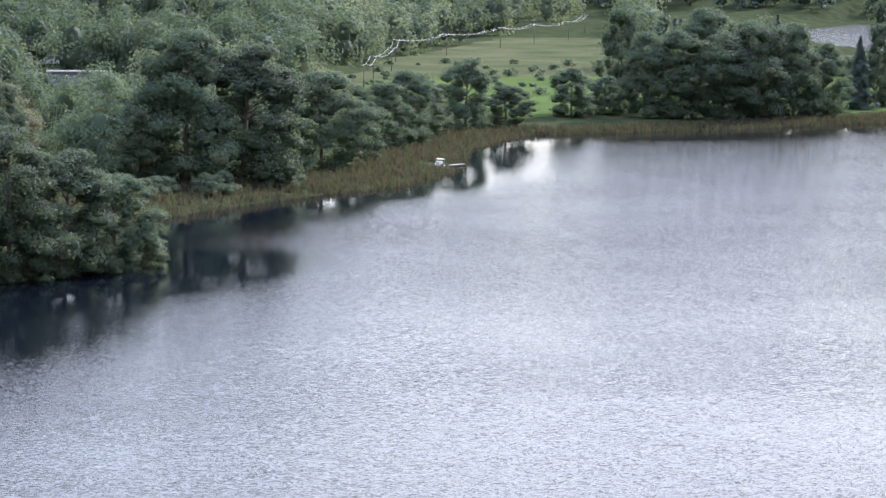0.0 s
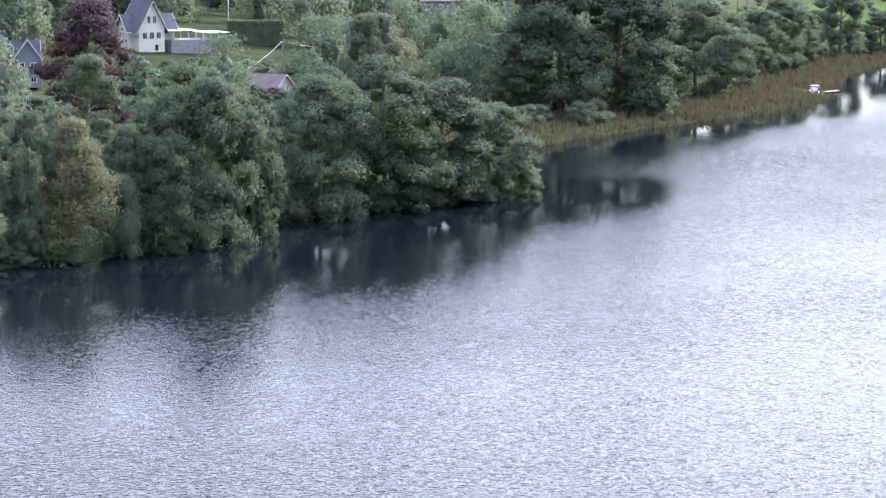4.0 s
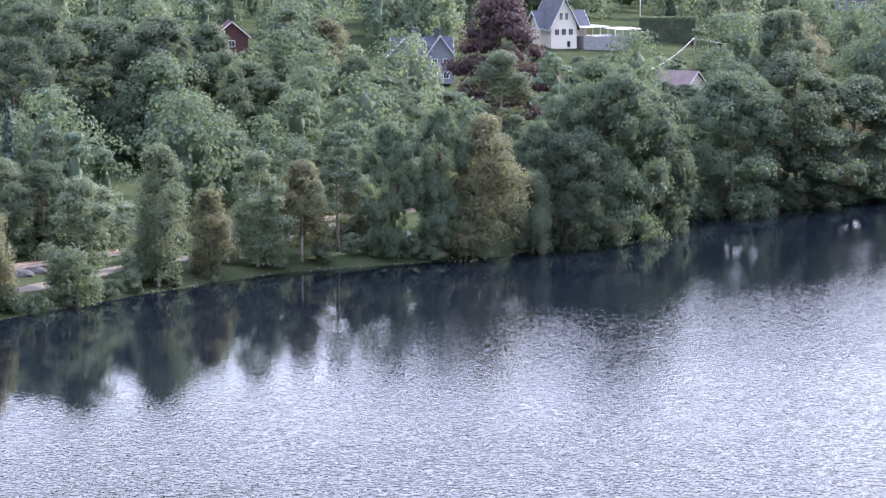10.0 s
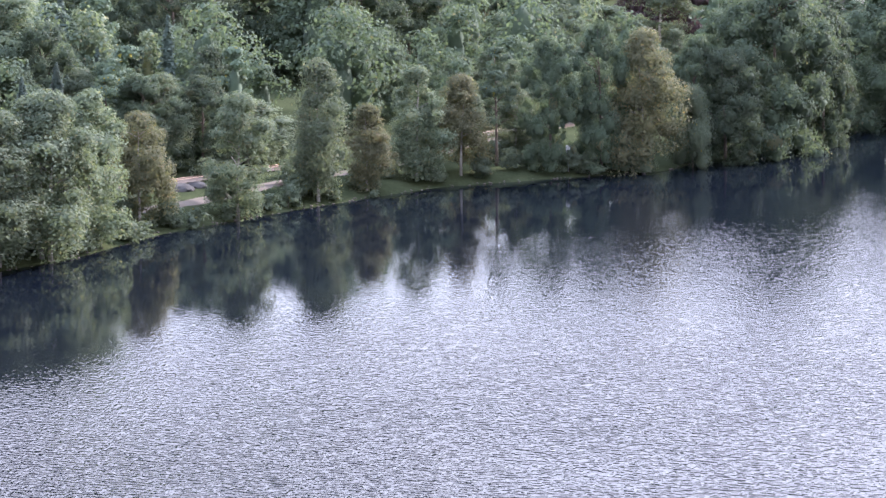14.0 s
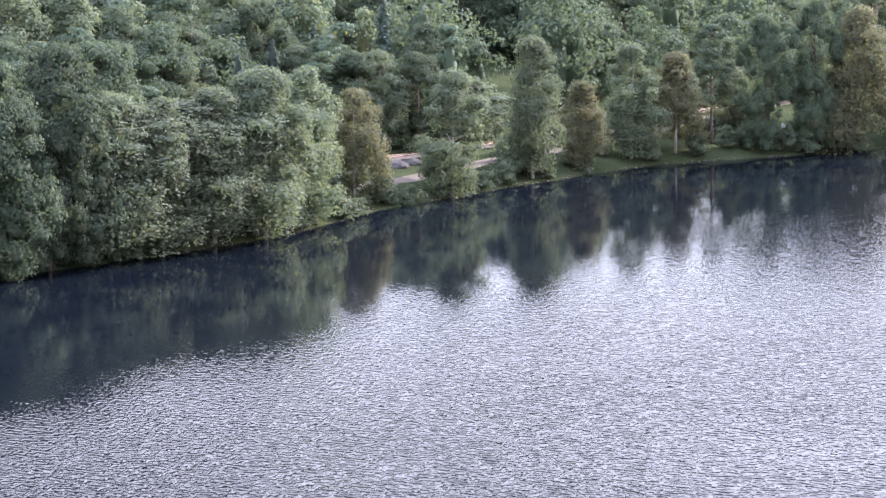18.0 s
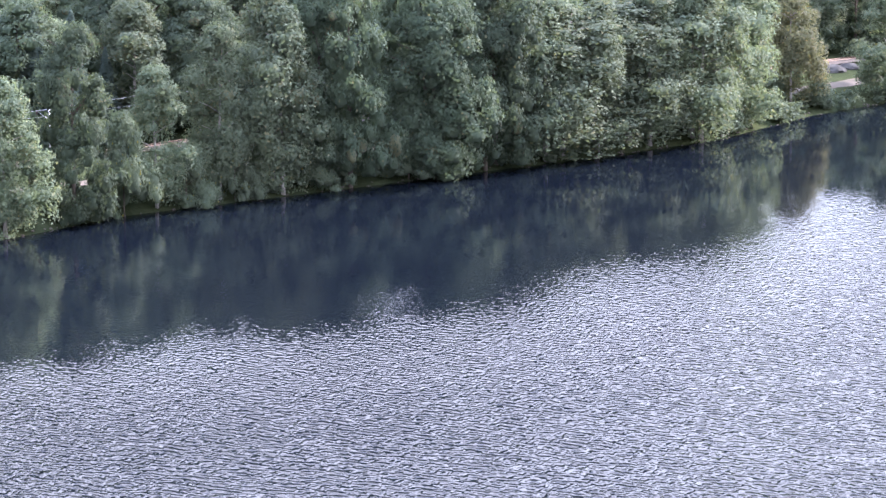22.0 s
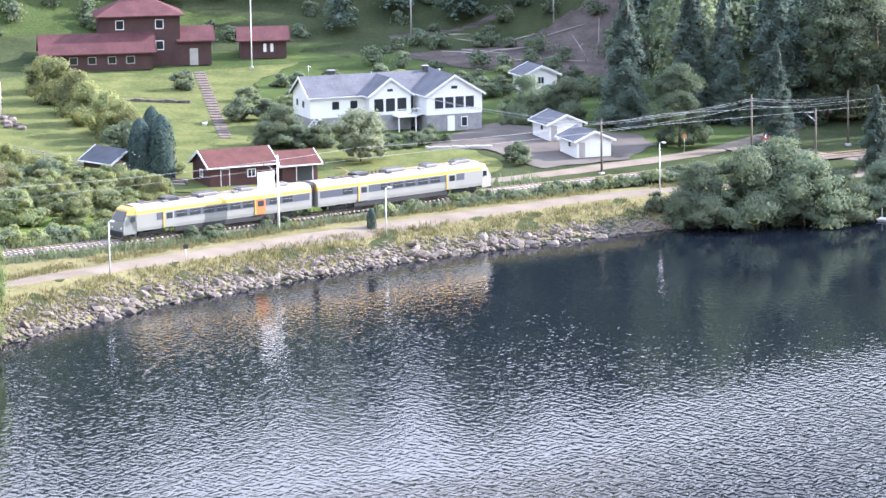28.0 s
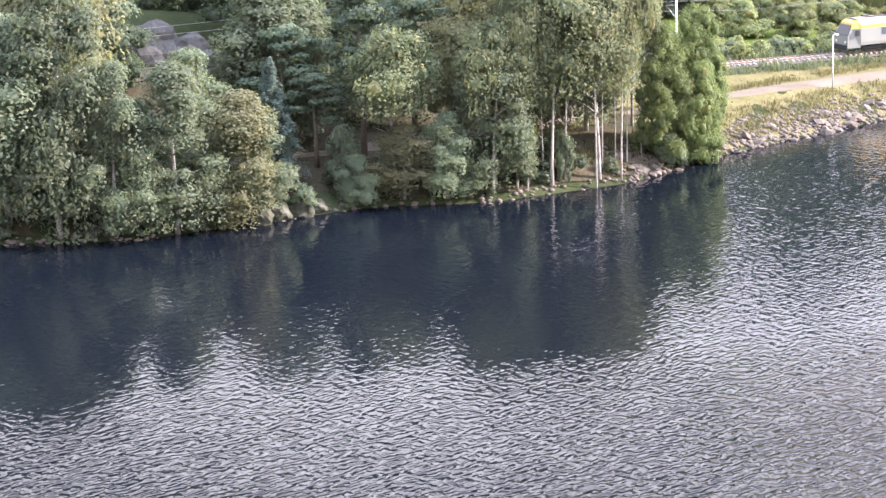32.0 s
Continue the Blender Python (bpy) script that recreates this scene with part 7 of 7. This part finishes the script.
spots = []
for k in range(3600):
    s = rng.uniform(S0, S1 + 6)
    d = rng.uniform(-0.5, 1) + rng.uniform(0, 1) ** 1.3 * (5.2 - 2.6 * (s - S0) / (S1 - S0))
    spots.append((*shore_point(s, d), rng.uniform(0.25, 0.85)))
for k in range(260):
    s = rng.uniform(shore_length(1) + 60, S0)
    spots.append((*shore_point(s, rng.uniform(-0.6, 1.2)), rng.uniform(0.3, 0.9)))
for k in range(320):
    s = rng.uniform(S1 + 40, shore_length(28))
    spots.append((*shore_point(s, rng.uniform(-0.5, 0.8)), rng.uniform(0.25, 0.6)))
scattered_stones("shore_stones", "small grey stones scattered along the shore", spots, 2)

# boulders and bare rock on the headland
for x, y, r, lab in ((-103.5, 393, 5.6, "large bare grey rock outcrop among the trees"), (-99.6, 394, 4.2, "bare grey rock outcrop among the trees"), (-97.4, 392.5, 3.0, "bare grey rock outcrop among the trees"),
                     (-86, 350.5, 2.2, "grey boulder at the water's edge"), (-83, 352.5, 1.8, "grey boulder at the water's edge"), (-96, 343, 1.4, "grey boulder at the water's edge"),
                     (-79.6, 355.4, 2.3, "rounded mossy rock slab at the shore"), (-81.2, 353.6, 1.9, "rounded mossy rock slab at the shore"), (-78.2, 356.8, 1.5, "rounded mossy rock slab at the shore"), (-84.6, 351.2, 1.6, "rounded mossy rock slab at the shore"), (-82.6, 351.6, 2.4, "grey boulder at the water's edge"), (-53, 423, 2.6, "steep grey rock cutting beside the railway"), (-56, 426, 3.0, "steep grey rock cutting beside the railway")):
    bm = bmesh.new()
    bmesh.ops.create_icosphere(bm, subdivisions=3, radius=r * 0.6)
    sd = r * 7.0 + x
    for v in bm.verts:
        q = v.co / r
        v.co *= 1 + 0.35 * noise.noise(q * 2.2 + Vector((sd, 0, 0))) + 0.12 * noise.noise(q * 6 + Vector((0, sd, 0)))
        v.co.z *= 0.85
    tagged(part("boulder", bm, MOSSY_ROCK if "mossy" in lab or "boulder" in lab else GREY_ROCK), lab, "rock", "rocks on the headland").matrix_world = Matrix.Translation((x, y, z_at(x, y) + r * 0.12))


# ---------------------------------------------------------------- grass, weeds and reeds
def tufts(name, label, category, spots, mat, blades, seed):
    """Upright leaf blades in tufts: x, y, height, spread."""
    rs = np.random.default_rng(seed)
    s = np.repeat(np.array(spots, float), blades, 0)
    n = len(s)
    bx, by = s[:, 0] + rs.normal(0, 1, n) * s[:, 3], s[:, 1] + rs.normal(0, 1, n) * s[:, 3]
    bz = ground_z(bx, by) - 0.03
    h = s[:, 2] * rs.uniform(0.5, 1.15, n)
    a = rs.uniform(0, 6.28, n)
    w = h * rs.uniform(0.06, 0.13, n)
    lx, ly = rs.normal(0, 0.3, n) * h, rs.normal(0, 0.3, n) * h
    dx, dy = np.cos(a) * w, np.sin(a) * w
    v = np.stack([np.stack([bx - dx, by - dy, bz], -1), np.stack([bx + dx, by + dy, bz], -1),
                  np.stack([bx + lx + dx * 0.4, by + ly + dy * 0.4, bz + h], -1), np.stack([bx + lx - dx * 0.4, by + ly - dy * 0.4, bz + h], -1)], 1).reshape(-1, 3)
    return tagged(part(name, mesh_of(name, v, np.arange(len(v)).reshape(-1, 4), mat), mat), label, category, kind="stuff")


sp = []
for k in range(5200):
    s = rng.uniform(S0 - 2, S1 + 4)
    d = rng.choice((rng.uniform(1.6, 6.8), rng.uniform(1.6, 6.8), rng.uniform(11.2, 14.5)))
    sp.append((*shore_point(s, d), rng.uniform(0.18, 0.6), 0.3))
tufts("bank_grass", "long yellow-green grass on the lake bank", "grass", sp, WEED, 8, 3)
sp = []
for k in range(1400):
    t = rng.uniform(0, 1)
    x, y, a = along(RAIL_LINE, 400.0, rng.choice((rng.uniform(2.4, 7.5), rng.uniform(-4.2, -2.5))), 55 + 130 * t)
    sp.append((float(x[0]), float(y[0]), rng.uniform(0.4, 1.1), 0.45))
tufts("railway_weeds", "tall weeds growing beside the railway", "weeds", sp, LEAF["bush"], 9, 5)
sp = []
for k in range(5200):
    s = rng.uniform(shore_length(30), shore_length(39) - 60)
    d = rng.uniform(-3, 26 if s < shore_length(36) else 13) * (1 if s > shore_length(31) else 0.6)
    px_, py_ = shore_point(s, d)
    if math.hypot(px_ - 685, py_ - 848) > 11:
        sp.append((px_, py_, rng.uniform(1.2, 2.1), 0.8))
tufts("reed_bed", "brown reed bed along the edge of the bay", "reeds", sp, LEAF["reed"], 6, 7)

# ---------------------------------------------------------------- by the water
hut = thing("bathing_hut", pose(63.2, 477.0, z_at(63.2, 476) + 0.02, 0, 0, 6), "small dark red boat hut with a flat roof", "hut")
part("wall", boxes((-2.2, 2.2, -1.5, 1.5, -1.0, 2.2)), BROWN_WOOD, hut)
part("roof", boxes((-2.6, 2.6, -1.9, 1.9, 2.2, 2.38), bevel=0.03), BLACK_FELT, hut)
part("door", boxes((-0.9, 0.0, -1.56, -1.502, -0.4, 1.6)), RED_WOOD, hut, "dull red door")
part("lifebuoy", tubes("lifebuoy", [([(0.9 + 0.35 * math.cos(k * 0.524), -1.6, 0.9 + 0.35 * math.sin(k * 0.524)) for k in range(13)], [0.07] * 13, 6)]), WHITE, hut, "white lifebuoy")
dk = thing("jetty", pose(66.3, 464.8, 0.0, 0, 0, -58), "grey wooden bathing jetty with a ladder", "jetty")
for k in range(16):
    part("plank", boxes((-3.4 + 0.43 * k, -3.0 + 0.43 * k, -0.9, 0.9, 0.42, 0.48)), GREY_WOOD, dk)
for x in (-3.0, 0, 3.0):
    for y in (-0.8, 0.8):
        part("pile", tubes("pile", [([(x, y, -1.5), (x, y, 0.5)], [0.08, 0.08], 6)]), POLE_WOOD, dk)
for y in (-0.3, 0.3):
    part("ladder_rail", tubes("ladder_rail", [([(0.6, -0.95 + 0, -0.6), (0.6 + y, -0.95, 0.9), (0.6 + y, -0.6, 1.2), (0.6 + y, -0.5, 0.45)], [0.03] * 4, 5)]), STEEL, dk)
for x, y, w, l, n in ((53.6, 458.6, 1.7, 6.0, 4), (57.0, 461.6, 1.5, 2.8, 4)):
    rf = thing("floating_raft", pose(x, y, 0.0, 0, 0, -25), "pale floating bathing raft with rail posts", "raft", "bathing rafts")
    part("float", boxes((-l / 2 + 0.1, l / 2 - 0.1, -w / 2 + 0.1, w / 2 - 0.1, -0.25, 0.22), bevel=0.05), CONCRETE, rf)
    for k in range(int(l / 0.4)):
        part("plank", boxes((-l / 2 + 0.4 * k, -l / 2 + 0.4 * k + 0.37, -w / 2, w / 2, 0.22, 0.28)), WHITE, rf)
    for k in range(n):
        px_ = -l / 2 + 0.2 + (l - 0.4) * k / (n - 1)
        part("rail_post", tubes("rail_post", [([(px_, w / 2 - 0.1, 0.25), (px_, w / 2 - 0.1, 1.35)], [0.05, 0.05], 6)]), WHITE, rf)
for x, y, mat, r, lab in ((57.6, 438.0, PINK, 0.32, "pink mooring buoy floating on the lake"), (54.6, 436.7, WHITE, 0.2, "small white buoy floating on the lake")):
    b = thing("buoy", pose(x, y, 0), lab, "buoy", "buoys")
    part("float", tubes("float", [([(0, 0, -r), (0, 0, -r * 0.5), (0, 0, r * 0.2), (0, 0, r * 0.8), (0, 0, r)], [r * 0.3, r * 0.9, r, r * 0.6, r * 0.2], 10)]), mat, b)
    part("eye", tubes("eye", [([(0, 0, r), (0, 0, r + 0.15)], [0.05, 0.04], 6)]), STEEL, b)

bt = thing("motor_boat", pose(684, 850, 0, 0, 0, 70), "white cabin boat moored at the reeds", "boat")
bm = bmesh.new()
sec = [(-2.6, 0.85, 0.75), (-1.0, 0.95, 0.75), (1.0, 0.9, 0.85), (2.2, 0.5, 0.98), (2.9, 0.05, 1.1)]
rows = [[bm.verts.new((x, -w, h)), bm.verts.new((x, -w * 0.75, 0.0)), bm.verts.new((x, 0, -0.3)), bm.verts.new((x, w * 0.75, 0.0)), bm.verts.new((x, w, h))] for x, w, h in sec]
for a, b in zip(rows[:-1], rows[1:]):
    for i in range(4):
        bm.faces.new((a[i], b[i], b[i + 1], a[i + 1]))
    bm.faces.new((a[4], b[4], b[0], a[0]))
bm.faces.new(rows[0])
bm.faces.new(rows[-1][::-1])
bmesh.ops.recalc_face_normals(bm, faces=bm.faces)
part("hull", bm, WHITE, bt)
cb = part("cabin", boxes((-0.8, 1.0, -0.75, 0.75, 0.8, 1.7), bevel=0.08), WHITE, bt)
part("cabin_window", boxes((-0.6, 0.8, -0.77, -0.752, 1.2, 1.55), (-0.6, 0.8, 0.752, 0.77, 1.2, 1.55)), GLASS, cb)
part("canopy", boxes((-2.2, 0.6, -0.95, 0.95, 2.3, 2.42), bevel=0.05), CREAM, bt, "pale canvas canopy")
for x in (-2.0, 0.4):
    for y in (-0.85, 0.85):
        part("canopy_post", tubes("canopy_post", [([(x, y, 0.8), (x, y, 2.32)], [0.03, 0.03], 5)]), STEEL, bt)
part("outboard", boxes((-3.0, -2.62, -0.2, 0.2, 0.2, 1.1), bevel=0.05), TRAIN_BLACK, bt)
jt = thing("boat_jetty", pose(691, 851, 0, 0, 0, 20), "short grey jetty among the reeds", "jetty")
part("deck", boxes((-3.5, 3.5, -0.7, 0.7, 0.45, 0.55)), GREY_WOOD, jt)
for x in (-3, 0, 3):
    part("pile", tubes("pile", [([(x, 0.6, -1.5), (x, 0.6, 0.5)], [0.1, 0.1], 6)]), POLE_WOOD, jt)

# gravel heaps and parked cars by the far path
for x, y, r in ((228, 579, 2.2), (232, 582, 1.8)):
    bm = bmesh.new()
    bmesh.ops.create_icosphere(bm, subdivisions=3, radius=r)
    for v in bm.verts:
        v.co *= 1 + 0.12 * noise.noise(v.co * 1.3)
        v.co.z = max(v.co.z, -0.1) * 0.5
    tagged(part("gravel_heap", bm, HEAP), "grey heap of gravel beside the path", "gravel heap", "gravel heaps").matrix_world = Matrix.Translation((x, y, z_at(x, y)))


def parked_car(x, y, turn, mat, label):
    c = thing("parked_car", pose(x, y, z_at(x, y) + 0.1, 0, 0, turn), label, "car", "parked cars")
    part("body", prism(bmesh.new(), [(-2.1, 0.3), (2.1, 0.3), (2.15, 0.75), (1.1, 0.9), (0.5, 1.0), (-2.1, 1.0)], -0.85, 0.85), mat, c)
    cabin = part("cabin", prism(bmesh.new(), [(-2.0, 1.004), (0.55, 1.004), (-0.1, 1.45), (-1.6, 1.45)], -0.75, 0.75), mat, c)
    part("window", prism(bmesh.new(), [(-1.75, 1.06), (0.35, 1.06), (-0.12, 1.38), (-1.5, 1.38)], -0.765, 0.765), GLASS, cabin)
    for wx in (-1.35, 1.35):
        for wy in (-0.8, 0.8):
            bm = bmesh.new()
            bmesh.ops.create_cone(bm, cap_ends=True, segments=14, radius1=0.32, radius2=0.32, depth=0.2, matrix=Matrix.Translation((wx, wy, 0.32)) @ Matrix.Rotation(math.pi / 2, 4, "X"))
            part("wheel", bm, TRAIN_BLACK, c)


parked_car(312, 628, 40, WHITE, "white car parked behind the birches")
parked_car(286, 612, 35, STEEL, "silver car parked behind the birches")
parked_car(240, 590, 30, WHITE, "white car parked beside the gravel heap")

# felled trunks and dead trees on the cleared slope
rnd = random.Random(12)
for k in range(12):
    x, y = rnd.uniform(0, 22), rnd.uniform(566, 590)
    a, n = rnd.uniform(-0.7, 0.5), rnd.uniform(3.0, 8.0)
    g = thing("felled_log", pose(x, y, z_at(x, y) + 0.12), "pale stripped log lying on the cleared slope", "log", "felled logs")
    x1, y1 = x + n * math.cos(a), y + n * math.sin(a)
    part("trunk", tubes("trunk", [([(0, 0, 0), (n * 0.5 * math.cos(a), n * 0.5 * math.sin(a), (z_at(x1, y1) - z_at(x, y)) / 2 + 0.1), (n * math.cos(a), n * math.sin(a), z_at(x1, y1) - z_at(x, y) + 0.1)], [0.11, 0.09, 0.05], 6)]), DEAD_WOOD, g)
for x, y, h, lean, r in ((22.7, 567.5, 5.2, 0.1, 0.13), (21.0, 563.6, 4.2, -2.2, 0.10), (27, 569, 7.5, 0.3, 0.11), (55, 556, 9.0, 1.2, 0.12)):
    g = thing("dead_tree", pose(x, y, z_at(x, y)), "bare grey dead tree trunk on the slope", "tree", "dead trees")
    part("trunk", tubes("trunk", [([(0, 0, -0.3), (lean * 0.4, 0, h * 0.5), (lean, 0, h)], [r, r * 0.8, r * 0.3], 6),
                                  ([(lean * 0.5, 0, h * 0.6), (lean * 0.5 + 0.5, 0.1, h * 0.72)], [r * 0.4, r * 0.15], 5)]), DEAD_WOOD, g)
for x, y, h in ((-4.2, 585, 8.6), (16.8, 584.8, 8.0)):
    g = thing("wooden_pole", pose(x, y, z_at(x, y)), "old grey wooden line pole on the slope", "pole")
    part("pole", tubes("pole", [([(0, 0, -0.4), (0, 0, h)], [0.13, 0.10], 7)]), GREY_WOOD, g)
    part("insulator", tubes("insulator", [([(0.12, 0, h - 0.5), (0.22, 0, h - 0.5), (0.22, 0, h - 0.3)], [0.03, 0.03, 0.06], 6)]), WHITE, g)

# clutter round the huts
rnd = random.Random(31)
for x, y, turn in ((-33.2, 470.6, 10), (-31.4, 471.2, -15)):
    g = thing("log_stack", pose(x, y, z_at(x, y), 0, 0, turn), "stack of cut logs beside the dark hut", "firewood", "log stacks")
    for k in range(9):
        row, col = (k // 4, k % 4)
        part("log", tubes("log", [([(-0.9, col * 0.3 - 0.4 + row * 0.12, 0.15 + row * 0.26), (0.9 + rnd.uniform(-0.1, 0.1), col * 0.3 - 0.4 + row * 0.12, 0.15 + row * 0.26)], [0.15, 0.14], 7)]), BARK if k % 3 else DEAD_WOOD, g)
x, y = -30.8, 515.6
g = thing("garden_tub", pose(x, y, z_at(x, y)), "small white tub beside the garden steps", "tub")
part("tub", tubes("tub", [([(0, 0, -0.05), (0, 0, 0.25), (0, 0, 0.5)], [0.28, 0.33, 0.36], 12)]), WHITE, g)
part("soil", tubes("soil", [([(0, 0, 0.49), (0, 0, 0.53)], [0.31, 0.30], 12)]), BARK, g)
